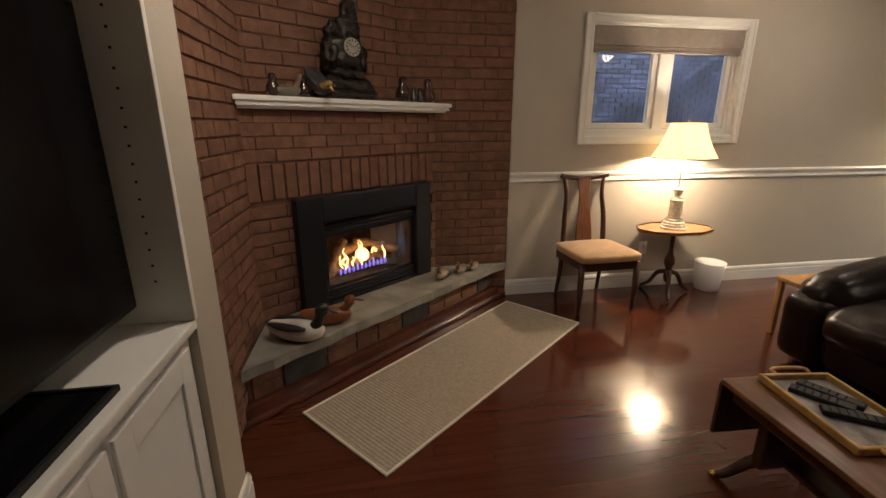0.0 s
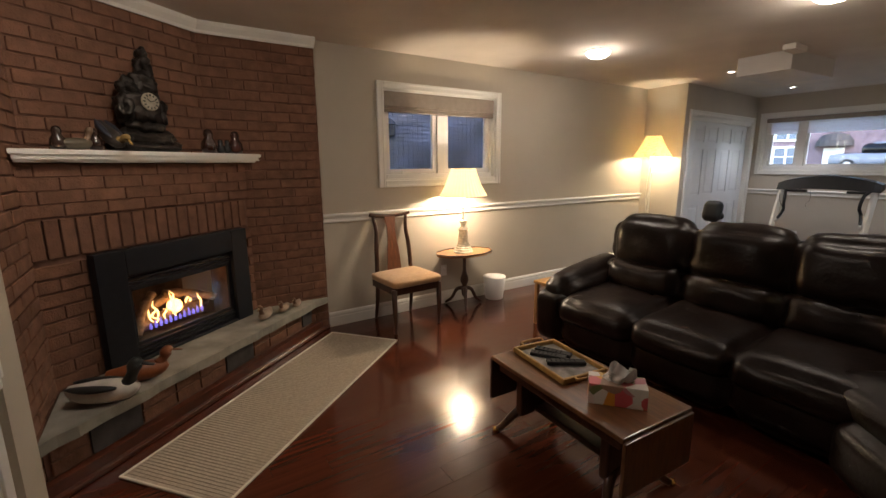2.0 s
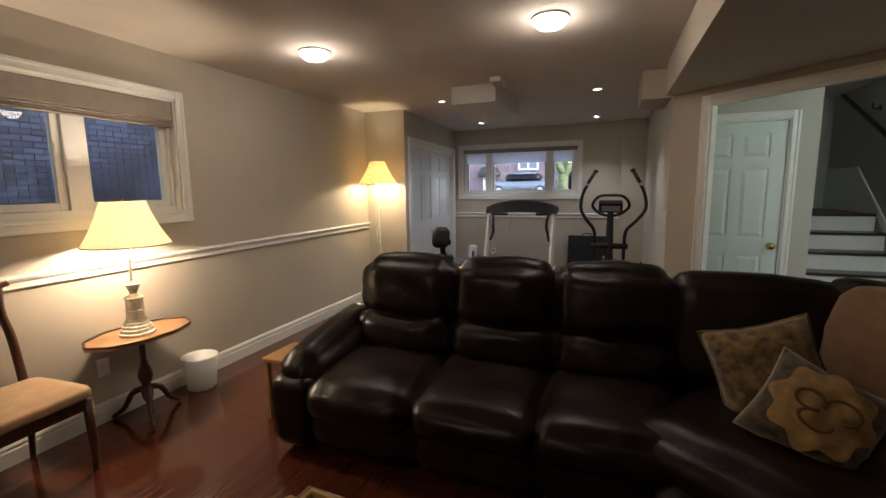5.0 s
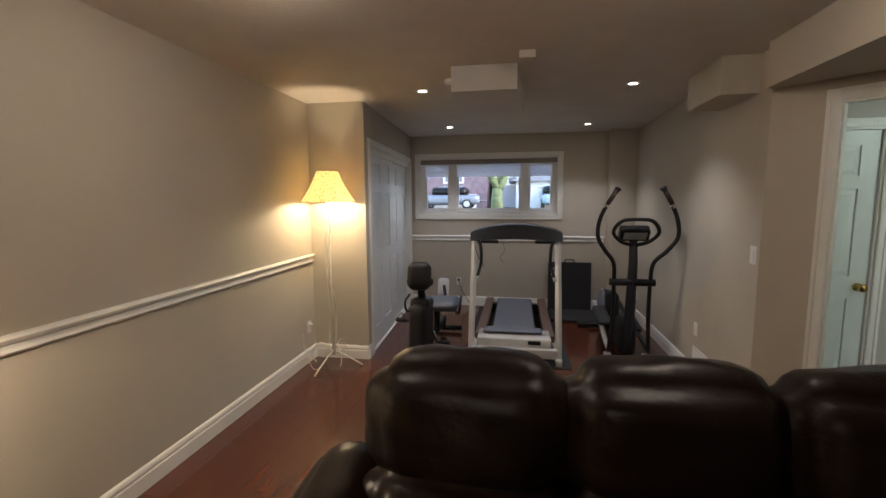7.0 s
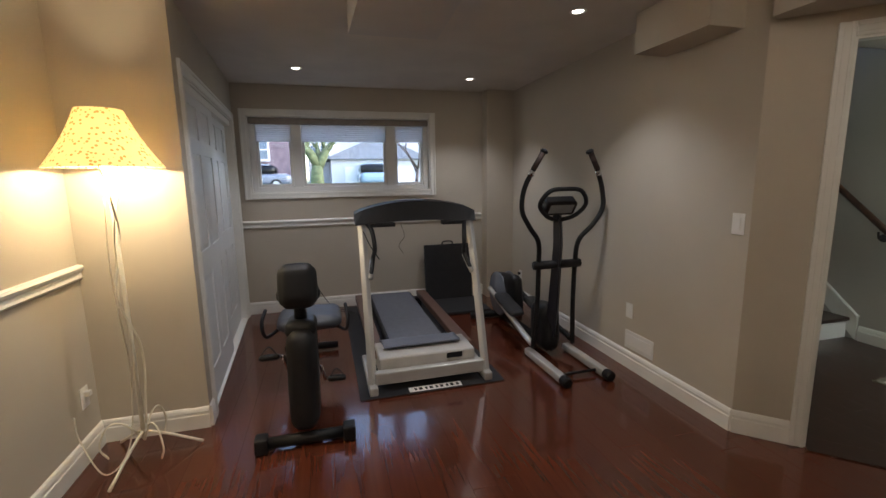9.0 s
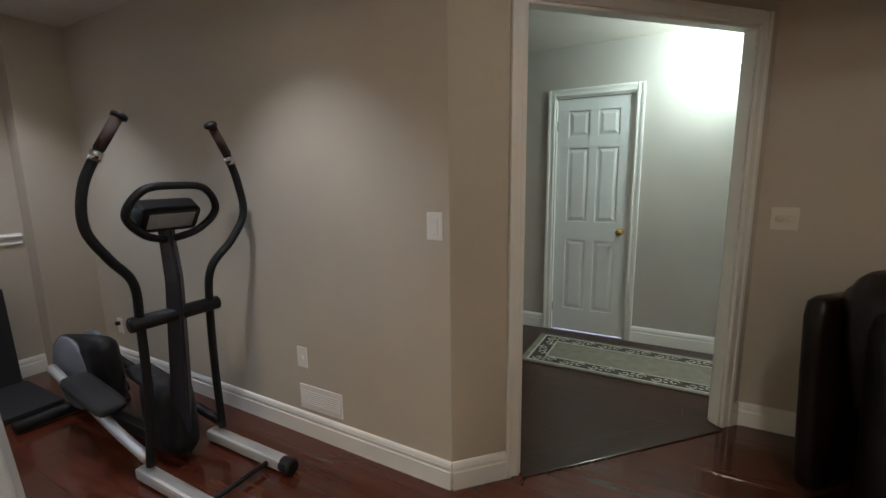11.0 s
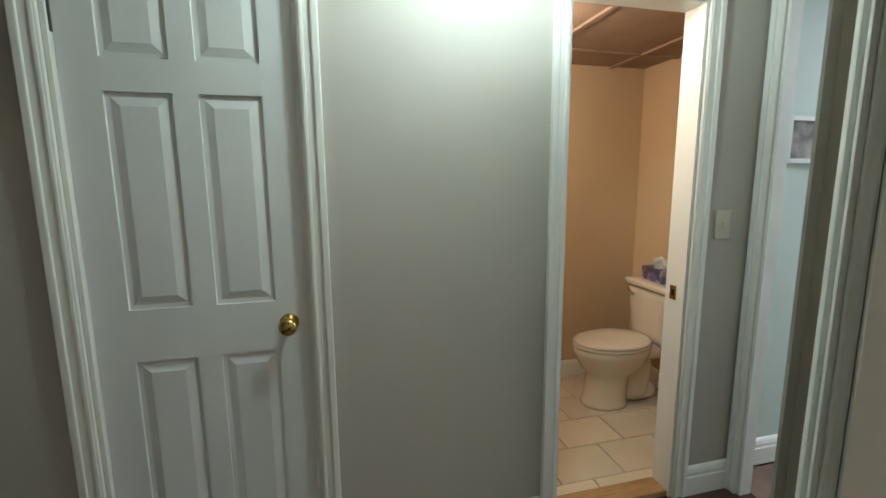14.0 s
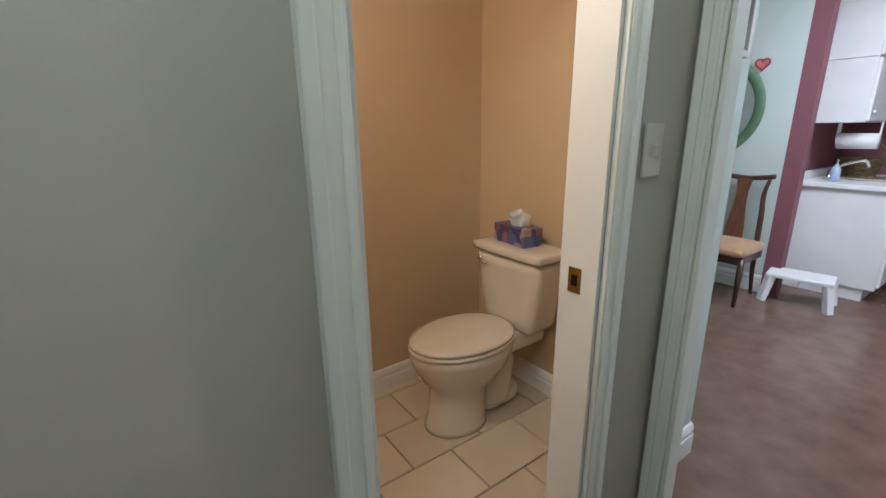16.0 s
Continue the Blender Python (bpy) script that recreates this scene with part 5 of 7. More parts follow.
# ---- mantel and hearth ornaments ----
def duck(m, label, s=1.0, body=(0.25, 0.1, 0.04), head=(0.2, 0.08, 0.03), wing=None, bill=(0.2, 0.1, 0.04), neck=1.0, name="decoy_duck"):
    t = thing(name, label, "ornament", m @ Matrix.Scale(s, 4), "carved ducks")
    mb = mat("painted_body", body, 0.4, var=0.2, scale=12, coat=0.2)
    bm = B()
    pts = curve([(-0.17, 0, 0.075), (-0.10, 0, 0.055), (0, 0, 0.055), (0.08, 0, 0.06), (0.13, 0, 0.075)], 4)
    n = len(pts)
    tube(bm, pts, [0.012 + 0.05 * math.sin(math.pi * min(1, (i + 0.6) / n)) ** 0.7 for i in range(n)], 16, squash=0.9)
    bmesh.ops.transform(bm, matrix=Matrix.Translation((0, 0, 0.0)), verts=bm.verts)
    part("body", bm, mb, t, "", True)
    bm = B()
    pts = curve([(0.09, 0, 0.085), (0.115, 0, 0.11 * neck + 0.01), (0.125, 0, 0.145 * neck), (0.14, 0, 0.165 * neck), (0.165, 0, 0.165 * neck)], 4)
    tube(bm, pts, [0.034, 0.03, 0.026, 0.024, 0.024, 0.025, 0.027, 0.03, 0.032, 0.032, 0.031, 0.03, 0.027, 0.024, 0.02, 0.014, 0.008][:len(pts)], 14)
    part("head", bm, mat("painted_head", head, 0.4, var=0.2, scale=12, coat=0.2), t, "", True)
    bm = B()
    tube(bm, [(0.165, 0, 0.16 * neck), (0.195, 0, 0.153 * neck), (0.215, 0, 0.15 * neck)], [0.014, 0.012, 0.008], 10, squash=0.5)
    part("bill", bm, mat("painted_bill", bill, 0.4), t, "", True)
    if wing:
        for sy in (-1, 1):
            bm = B()
            tube(bm, curve([(-0.16, sy * 0.035, 0.095), (-0.05, sy * 0.05, 0.09), (0.06, sy * 0.045, 0.085)], 5), [0.006, 0.014, 0.02, 0.024, 0.026, 0.027, 0.027, 0.025, 0.022, 0.017, 0.01], 10, squash=0.6)
            part("wing", bm, mat("painted_wing", wing, 0.4), t, "", True)
    return t


HZ = 0.303
duck(at(0.535, 3.30, HZ, -22), "black and white carved wooden duck on the hearth", 1.05, (0.62, 0.60, 0.55), (0.015, 0.02, 0.02), (0.02, 0.02, 0.02), (0.03, 0.03, 0.03), 1.15)
duck(at(0.67, 3.48, HZ, -2), "reddish brown carved wooden duck on the hearth", 0.95, (0.22, 0.065, 0.02), (0.2, 0.06, 0.02), None, (0.15, 0.06, 0.03), 0.95)
for (x, y), s in (((1.44, 4.13), 0.66), ((1.60, 4.22), 0.55), ((1.72, 4.29), 0.47)):
    duck(at(x, y, HZ, 240), "small brown and white pottery duck on the hearth", s, (0.30, 0.22, 0.16), (0.16, 0.08, 0.045), None, (0.2, 0.12, 0.05), 1.1)
MZ = 1.557
mn = lambda u, v: tuple(Q @ Vector((u, v, 0)))[:2]
duck(at(*mn(0.45, 0.02), MZ + 0.045, -52, 0, 38), "mallard figure climbing over the mantel edge", 0.72, (0.035, 0.03, 0.025), (0.30, 0.20, 0.07), (0.03, 0.035, 0.05), (0.35, 0.2, 0.05), 0.9)
duck(at(*mn(0.28, 0.03), MZ, 40), "small grey pottery bird on the mantel", 0.55, (0.13, 0.11, 0.075), (0.16, 0.10, 0.06), None, (0.1, 0.08, 0.05), 1.2, "bird_figurine")
for u, s, c in ((0.20, 0.3, (0.04, 0.025, 0.02)), (0.38, 0.3, (0.03, 0.015, 0.01)), (1.12, 0.42, (0.04, 0.015, 0.01)), (1.22, 0.25, (0.03, 0.03, 0.03)), (1.28, 0.25, (0.03, 0.03, 0.03)), (1.36, 0.42, (0.05, 0.015, 0.01))):
    t = thing("bottle_figurine", "small dark glossy figurine on the mantel", "ornament", at(*mn(u, 0.02), MZ), "small dark figurines")
    bm = B()
    lathe(bm, [(0.04 * s / 0.4, 0), (0.05 * s / 0.4, 0.03 * s / 0.4), (0.045 * s / 0.4, 0.07 * s / 0.4), (0.025 * s / 0.4, 0.1 * s / 0.4), (0.03 * s / 0.4, 0.125 * s / 0.4), (0.022 * s / 0.4, 0.15 * s / 0.4), (0.0, 0.158 * s / 0.4)], 18)
    part("body", bm, mat("glossy_glaze", c, 0.12, coat=0.6), t, "", True)

# ornate bronze mantel clock
t = thing("mantel_clock", "ornate dark bronze mantel clock with statuette top", "clock", at(*mn(0.70, -0.03), MZ, 37.5 + 180) @ Matrix.Diagonal((0.95, 1.0, 0.87, 1)))
BRONZE = mat("dark_bronze", (0.035, 0.03, 0.026), 0.42, metal=0.7, var=0.5, scale=25, bump=0.9, bscale=45)


def ornate(bm, blobs, seed=0):
    for sx, sy, sz, x, y, z in blobs:
        s = bmesh.new()
        soft(s, sx, sy, sz, min(sx, sy, sz) * 0.45, 0.01, 12, 0.0)
        for v in s.verts:
            d = noise.noise((v.co.x * 22 + x * 9 + seed, v.co.y * 22, v.co.z * 22 + z * 7)) * 0.024 + noise.noise((v.co.x * 55, v.co.y * 55 + seed, v.co.z * 55)) * 0.013
            v.co += v.co.normalized() * d
        join(bm, s, Matrix.Translation((x, y, z)))


bm = B()
ornate(bm, [(0.40, 0.16, 0.05, 0, 0, 0.03), (0.34, 0.14, 0.12, 0, 0, 0.09), (0.22, 0.12, 0.08, 0, 0, 0.17), (0.44, 0.12, 0.04, 0, 0, 0.05)], 1)
part("base", bm, BRONZE, t, "", True)
bm = B()
ornate(bm, [(0.22, 0.13, 0.24, 0, 0, 0.30), (0.08, 0.1, 0.16, -0.11, 0, 0.27), (0.08, 0.1, 0.18, 0.11, 0, 0.29), (0.1, 0.09, 0.1, 0.08, 0, 0.43)], 2)
part("case", bm, BRONZE, t, "", True)
bm = B()
ornate(bm, [(0.14, 0.1, 0.16, -0.03, 0, 0.46), (0.09, 0.08, 0.16, -0.04, 0, 0.56), (0.05, 0.05, 0.07, -0.045, 0, 0.66)], 3)
part("finial", bm, BRONZE, t, "plain draped bronze shape", True)
bm = B()
lathe(bm, [(0.0, 0.0), (0.056, 0.0), (0.06, 0.006), (0.056, 0.012), (0.0, 0.012)], 30, at(0, 0.075, 0.335, 0, -90))
part("dial", bm, mat("cream_dial", (0.34, 0.31, 0.24), 0.4, var=0.2, scale=30), t, "cream clock dial")
bm = B()
for k in range(12):
    a = k * math.pi / 6
    bevbox(bm, -0.004, 0.004, 0.0875, 0.0895, 0.036, 0.05, 0.0005, 1, Matrix.Translation((0, 0, 0.335)) @ Matrix.Rotation(a, 4, "Y"))
for a, ln in ((0.9, 0.03), (-1.2, 0.04)):
    bevbox(bm, -0.002, 0.002, 0.0875, 0.09, 0, ln, 0.0005, 1, Matrix.Translation((0, 0, 0.335)) @ Matrix.Rotation(a, 4, "Y"))
part("hour_marks", bm, M["black"], t)


# ---- doors ----
def six_panel(name, m, s0, s1, z0, z1, d0, label, material, knob=None, thick=0.035, group="", category="door"):
    """A six-panel door in a wall frame; d0 is the depth of its room face. knob: 1 or -1, the side it sits on."""
    t = thing(name, label, category, group=group, kind="structure" if name.startswith("door_") else "")
    w, h = s1 - s0, z1 - z0
    bm = B()
    box(bm, s0, s1, d0 + 0.010, d0 + thick, z0, z1)
    st, mid = 0.16 * w, 0.11 * w
    cols = [(s0 + st, s0 + w / 2 - mid / 2), (s0 + w / 2 + mid / 2, s1 - st)]
    rows = [(z0 + 0.10 * h, z0 + 0.41 * h), (z0 + 0.49 * h, z0 + 0.80 * h), (z0 + 0.845 * h, z0 + 0.95 * h)]
    for a, b in ((s0, cols[0][0]), (cols[0][1], cols[1][0]), (cols[1][1], s1)):
        box(bm, a, b, d0, d0 + 0.010, z0, z1)
    zs = [z0] + [z for r in rows for z in r] + [z1]
    for a, b in zip(zs[::2], zs[1::2]):
        for c in cols:
            box(bm, c[0], c[1], d0, d0 + 0.010, a, b)
    bmesh.ops.transform(bm, matrix=m, verts=bm.verts)
    bmesh.ops.recalc_face_normals(bm, faces=bm.faces)
    part("slab", bm, material, t)
    for c in cols:
        for r in rows:
            bm = B()
            x0, x1, y0, y1 = c[0] + 0.004, c[1] - 0.004, r[0] + 0.004, r[1] - 0.004
            lo = [bm.verts.new((x, d0 + 0.0095, z)) for x, z in ((x0, y0), (x1, y0), (x1, y1), (x0, y1))]
            i = min(0.035, (x1 - x0) * 0.3)
            mi = [bm.verts.new((x, d0 + 0.0085, z)) for x, z in ((x0 + 0.01, y0 + 0.01), (x1 - 0.01, y0 + 0.01), (x1 - 0.01, y1 - 0.01), (x0 + 0.01, y1 - 0.01))]
            hi = [bm.verts.new((x, d0 + 0.001, z)) for x, z in ((x0 + i, y0 + i), (x1 - i, y0 + i), (x1 - i, y1 - i), (x0 + i, y1 - i))]
            for q, p in ((lo, mi), (mi, hi)):
                for k in range(4):
                    bm.faces.new((q[k], q[(k + 1) % 4], p[(k + 1) % 4], p[k]))
            bm.faces.new(hi)
            bmesh.ops.transform(bm, matrix=m, verts=bm.verts)
            bmesh.ops.recalc_face_normals(bm, faces=bm.faces)
            part("panel", bm, material, t)
    if knob:
        bm = B()
        s = s1 - 0.06 if knob > 0 else s0 + 0.06
        lathe(bm, [(0.030, 0.0), (0.030, 0.005), (0.012, 0.01), (0.010, 0.03), (0.024, 0.04), (0.029, 0.052), (0.024, 0.064), (0.0, 0.068)], 24, m @ at(s, d0, z0 + 0.915, 0, 90))
        bmesh.ops.recalc_face_normals(bm, faces=bm.faces)
        part("knob", bm, M["brass"], t, "polished brass door knob", True)
        for z in (z0 + 0.2, z1 - 0.22):
            bm = B()
            hs = s0 - 0.002 if knob > 0 else s1 + 0.002
            tube(bm, [m @ Vector((hs, d0 - 0.004, z - 0.04)), m @ Vector((hs, d0 - 0.004, z + 0.04))], 0.005, 8)
            part("hinge", bm, M["darkslate"], t)
    return t


mh, _ = along(HS0, HS1)
six_panel("door_1", mh, 1.879, 2.482, 0.008, 2.028, 0.02, "white six-panel door, closed, with brass knob", M["door"], -1)
me_, _ = along((HALL_X, STAIR_N), (HALL_X, 0.84))
# the slab's colour already holds the green of the hall light
six_panel("door_2", me_, 0.22, 0.952, 0.008, 2.024, 0.02, "white six-panel door, closed, lit greenish in the hall", M["green_lit_door"], -1)
mc, _ = along(P_E1, P_C1)
six_panel("sliding_door", mc, 1.12, 2.155, 0.015, 2.06, 0.02, "white six-panel sliding closet door, closed", M["door"], group="closet doors")
six_panel("sliding_door", mc, 0.149, 1.18, 0.015, 2.06, 0.062, "white six-panel sliding closet door, closed", M["door"], group="closet doors")
bm = B()
bevbox(bm, 0.147, 2.157, 0.012, 0.10, 2.02, 2.072, 0.003, 1, mc)
bevbox(bm, 0.147, 2.157, 0.0, 0.1, 0.001, 0.014, 0.003, 1, mc)
bmesh.ops.recalc_face_normals(bm, faces=bm.faces)
solid("trim_closet_track", bm, M["trim"], "white sliding door track", "trim")
bm = B()
poly(bm, [(6.82, 4.03), (8.92, 4.14), (8.92, 4.6), (6.82, 4.6)], 0, 2.3)
solid("wall_closet_inside", bm, M["wall"], "closet interior behind the doors", "wall")

# ---- gym machines ----
t = thing("treadmill_mat", "dark grey rubber mat under the treadmill", "mat")
bm = B()
bevbox(bm, 6.72, 8.95, 1.96, 3.0, 0.001, 0.008, 0.003)
part("sheet", bm, M["blackrub"], t)
bm = B()
bevbox(bm, 6.735, 6.80, 2.28, 2.66, 0.0075, 0.0095, 0.0005, 1)
part("label_strip", bm, M["white"], t, "white printed strip")
bm = B()
for k in range(9):
    box(bm, 6.75, 6.785, 2.30 + 0.038 * k, 2.318 + 0.038 * k + 0.006 * (k % 2), 0.0092, 0.0101)
part("print", bm, M["black"], t, "unreadable black print")

t = thing("treadmill", "silver treadmill with black console and grey belt", "treadmill")
for y in (2.905, 2.075):
    bm = B()
    pts = [(6.80, y, 0.012), (6.90, y, 0.35), (7.10, y, 0.95), (7.20, y, 1.20)]
    tube(bm, pts, 0.034, 4, squash=0.75)
    bmesh.ops.bevel(bm, geom=list(bm.edges), offset=0.005, segments=1, affect="EDGES")
    part("upright", bm, M["silver"], t)
    bm = B()
    bevbox(bm, 6.74, 7.35, y - 0.03, y + 0.03, 0.009, 0.07, 0.012)
    part("base_rail", bm, M["silver"], t)
    bm = B()
    bevbox(bm, 7.05, 8.72, y - 0.10 if y < 2.4 else y + 0.02 - 0.02, y + 0.0 if y < 2.4 else y + 0.10 - 0.0, 0.14, 0.205, 0.01, 2, Matrix.Translation((0, 0.12 if y < 2.4 else -0.12, 0)))
    part("side_rail", bm, mat("brown_rail", (0.10, 0.055, 0.042), 0.35, var=0.1), t)
    bm = B()
    s = -0.03 if y > 2.4 else 0.03
    tube(bm, curve([(7.19, y + s, 1.16), (7.10, y + s * 2.2, 1.10), (7.06, y + s * 2.6, 0.98), (7.10, y + s * 2.2, 0.90), (7.02, y + s * 1.2, 0.78)], 6), 0.016, 10)
    part("handle", bm, M["black"], t, "", True)
    bm = B()
    tube(bm, [(7.12, y + s * 2.0, 0.885), (7.01, y + s * 1.15, 0.77)], 0.018, 10)
    part("handle_sleeve", bm, M["silver"], t, "", True)
bm = B()
bevbox(bm, 6.79, 6.85, 2.09, 2.89, 0.06, 0.15, 0.012)
part("cross_bar", bm, M["silver"], t)
bm = B()
bevbox(bm, 6.86, 7.18, 2.14, 2.85, 0.08, 0.225, 0.018, 3)
part("motor_cover", bm, mat("pale_cover", (0.42, 0.41, 0.39), 0.4), t, "pale grey motor cover")
bm = B()
bevbox(bm, 6.855, 6.862, 2.24, 2.36, 0.17, 0.21, 0.004)
part("badge", bm, M["black"], t, "small dark badge")
bm = B()
bevbox(bm, 7.10, 8.70, 2.27, 2.73, 0.12, 0.195, 0.012)
part("deck", bm, M["blackrub"], t)
bm = B()
bevbox(bm, 7.12, 8.71, 2.285, 2.715, 0.192, 0.199, 0.002)
part("belt", bm, mat("grey_belt", (0.10, 0.105, 0.125), 0.55, var=0.12, scale=20, bump=0.2, bscale=200), t, "blue-grey running belt")
bm = B()
for x in (8.62,):
    bevbox(bm, x, x + 0.1, 2.15, 2.85, 0.009, 0.14, 0.02)
part("rear_foot", bm, M["black"], t)
bm = B()
arch = []
for k in range(17):
    f = k / 16
    yy = 2.03 + 0.92 * f
    arch.append((yy, 1.17 + 0.02 * math.sin(math.pi * f), 1.23 + 0.085 * math.sin(math.pi * f) ** 0.7))
rings = []
for yy, lo, hi in arch:
    rings.append([bm.verts.new(p) for p in ((7.14, yy, lo - 0.03), (7.30, yy, lo), (7.28, yy, hi), (7.18, yy, hi - 0.01))])
for a, b in zip(rings, rings[1:]):
    for i in range(4):
        bm.faces.new((a[i], a[(i + 1) % 4], b[(i + 1) % 4], b[i]))
bm.faces.new(rings[0][::-1]), bm.faces.new(rings[-1])
bmesh.ops.recalc_face_normals(bm, faces=bm.faces)
part("console", bm, M["black"], t, "arched black console")
for y0, y1 in ((2.12, 2.30), (2.66, 2.84)):
    bm = B()
    bevbox(bm, 7.13, 7.2, y0, y1, 1.12, 1.15, 0.008)
    part("cup_holder", bm, M["black"], t)
bm = B()
tube(bm, curve([(7.14, 2.62, 1.14), (7.12, 2.6, 1.05), (7.13, 2.64, 0.98), (7.12, 2.61, 0.92)], 6), 0.002, 5)
part("safety_cord", bm, M["blackrub"], t)
bm = B()
tube(bm, curve([(7.12, 2.90, 1.10), (7.05, 2.86, 1.0), (7.04, 2.80, 0.90)], 6), 0.004, 5)
part("cable", bm, M["blackrub"], t)
bm = B()
g = [[bm.verts.new((6.98 + 0.30 * i / 10, 2.22 + 0.58 * j / 14, 0.228 + (0.018 if i < 5 else 0.018 - 0.055 * (i - 5) / 5) + 0.006 * noise.noise((i * 0.5, j * 0.5, 0)))) for j in range(15)] for i in range(11)]
for i in range(10):
    for j in range(14):
        bm.faces.new((g[i][j], g[i + 1][j], g[i + 1][j + 1], g[i][j + 1]))
e = bmesh.ops.extrude_face_region(bm, geom=list(bm.faces))
bmesh.ops.translate(bm, vec=(0, 0, 0.012), verts=[v for v in e["geom"] if isinstance(v, bmesh.types.BMVert)])
bmesh.ops.recalc_face_normals(bm, faces=bm.faces)
solid("exercise_mat", bm, mat("grey_foam", (0.11, 0.12, 0.15), 0.7, var=0.1, bump=0.2, bscale=200), "grey foam mat lying over the treadmill hood", "mat", kind="", smooth=True)

t = thing("folding_mat", "black folded exercise mat leaning on the wall", "mat")
bm = B()
bevbox(bm, -0.02, 0.02, 1.46, 2.04, 0.0, 0.68, 0.008, 2, at(8.885, 0, 0.005, 0, 0, 6))
part("upright_panel", bm, M["blackrub"], t)
bm = B()
bevbox(bm, 8.30, 8.86, 1.44, 2.04, 0.001, 0.035, 0.008)
part("flat_panel", bm, M["blackrub"], t)
bm = B()
tube(bm, curve([(8.945, 1.68, 0.675), (8.95, 1.70, 0.715), (8.95, 1.80, 0.715), (8.945, 1.82, 0.675)], 5), 0.008, 8)
part("handle", bm, M["blackrub"], t, "", True)

# elliptical trainer
t = thing("elliptical_trainer", "black elliptical trainer with silver floor rails", "exercise machine")
EY, BK = 1.415, M["black"]
for s in (-1, 1):
    bm = B()
    bevbox(bm, 6.52, 7.10, EY + s * 0.175 - 0.032, EY + s * 0.175 + 0.032, 0.012, 0.068, 0.015, 2)
    part("floor_rail", bm, M["silver"], t, "silver floor rail")
    bm = B()
    lathe(bm, [(0.036, 0), (0.04, 0.02), (0.04, 0.06), (0.03, 0.07)], 14, at(6.54, EY + s * 0.175, 0.04, 0, 0, -90))
    part("rail_cap", bm, BK, t)
    bm = B()
    pts = curve([(7.00, EY + s * 0.18, 0.10), (6.98, EY + s * 0.16, 0.45), (6.97, EY + s * 0.16, 0.78), (6.95, EY + s * 0.175, 0.97), (6.93, EY - 0.01 + s * 0.27, 1.09), (6.93, EY - 0.02 + s * 0.345, 1.22), (6.93, EY - 0.02 + s * 0.33, 1.38), (6.91, EY - 0.02 + s * 0.265, 1.53)], 6)
    tube(bm, pts, 0.019, 10)
    part("moving_arm", bm, BK, t, "", True)
    bm = B()
    tube(bm, [(6.91, EY - 0.02 + s * 0.27, 1.52), (6.90, EY - 0.02 + s * 0.20, 1.64)], 0.021, 12)
    part("grip", bm, mat("brown_foam", (0.035, 0.018, 0.013), 0.8, bump=0.3, bscale=200), t, "dark foam hand grip", True)
    bm = B()
    lathe(bm, [(0.02, 0), (0.03, 0.006), (0.03, 0.02), (0.02, 0.028)], 16, at(6.899, EY - 0.02 + s * 0.197, 1.638, 0, s * 28))
    part("end_cap", bm, BK, t, "", True)
    bm = B()
    tube(bm, [(6.915, EY - 0.02 + s * 0.29, 1.475), (6.912, EY - 0.02 + s * 0.275, 1.51)], 0.023, 12)
    part("pulse_plate", bm, M["chrome"], t, "chrome pulse band", True)
    bm = B()
    pts = curve([(7.02, EY + s * 0.18, 0.13), (7.3, EY + s * 0.17, 0.18), (7.7, EY + s * 0.15, 0.26), (8.05, EY + s * 0.14, 0.34)], 5)
    tube(bm, pts, 0.025, 8)
    part("pedal_arm", bm, M["silver"] if s > 0 else BK, t, "", True)
    bm = B()
    soft(bm, 0.42, 0.14, 0.06, 0.03, 0.005, 8, 0, at(7.55, EY + s * 0.15, 0.28 + 0.03 * s, 0, 0, -11))
    part("pedal", bm, M["blackrub"], t, "", True)
    bm = B()
    lathe(bm, [(0.0, 0), (0.21, 0.0), (0.225, 0.015), (0.21, 0.03), (0.0, 0.034)], 36, at(8.0, EY + s * 0.05, 0.29, 0, -s * 90))
    part("flywheel_cover", bm, mat("grey_disc", (0.16, 0.17, 0.20), 0.35, var=0.1), t, "round grey flywheel cover", True)
bm = B()
tube(bm, [(7.05, EY, 0.05), (7.0, EY, 0.5), (6.96, EY, 0.95), (6.98, EY, 1.18)], [0.06, 0.052, 0.045, 0.04], 4)
bmesh.ops.bevel(bm, geom=list(bm.edges), offset=0.008, segments=2, affect="EDGES")
part("mast", bm, mat("navy_black", (0.012, 0.014, 0.022), 0.4), t)
bm = B()
tube(bm, [(6.97, EY - 0.20, 0.785), (6.97, EY + 0.20, 0.785)], 0.034, 14)
part("pivot_bar", bm, BK, t, "", True)
bm = B()
bevbox(bm, -0.05, 0.05, -0.13, 0.13, -0.06, 0.06, 0.02, 2, at(6.97, EY, 1.245, 0, 0, -35))
con = part("console", bm, BK, t)
bm = B()
bevbox(bm, -0.052, -0.048, -0.1, 0.1, -0.035, 0.045, 0.002, 1, at(6.97, EY, 1.245, 0, 0, -35))
part("display", bm, mat("pale_display", (0.25, 0.27, 0.28), 0.2), con, "pale grey display")
bm = B()
tube(bm, curve([(6.97, EY, 1.13), (6.93, EY + 0.12, 1.17), (6.90, EY + 0.195, 1.26), (6.87, EY + 0.13, 1.36), (6.87, EY, 1.375), (6.87, EY - 0.13, 1.36), (6.90, EY - 0.195, 1.26), (6.93, EY - 0.12, 1.17), (6.97, EY, 1.13)], 6), 0.017, 10)
part("fixed_handle", bm, BK, t, "", True)
bm = B()
bevbox(bm, 7.05, 8.2, EY - 0.03, EY + 0.03, 0.03, 0.09, 0.012)
part("main_frame", bm, BK, t)
bm = B()
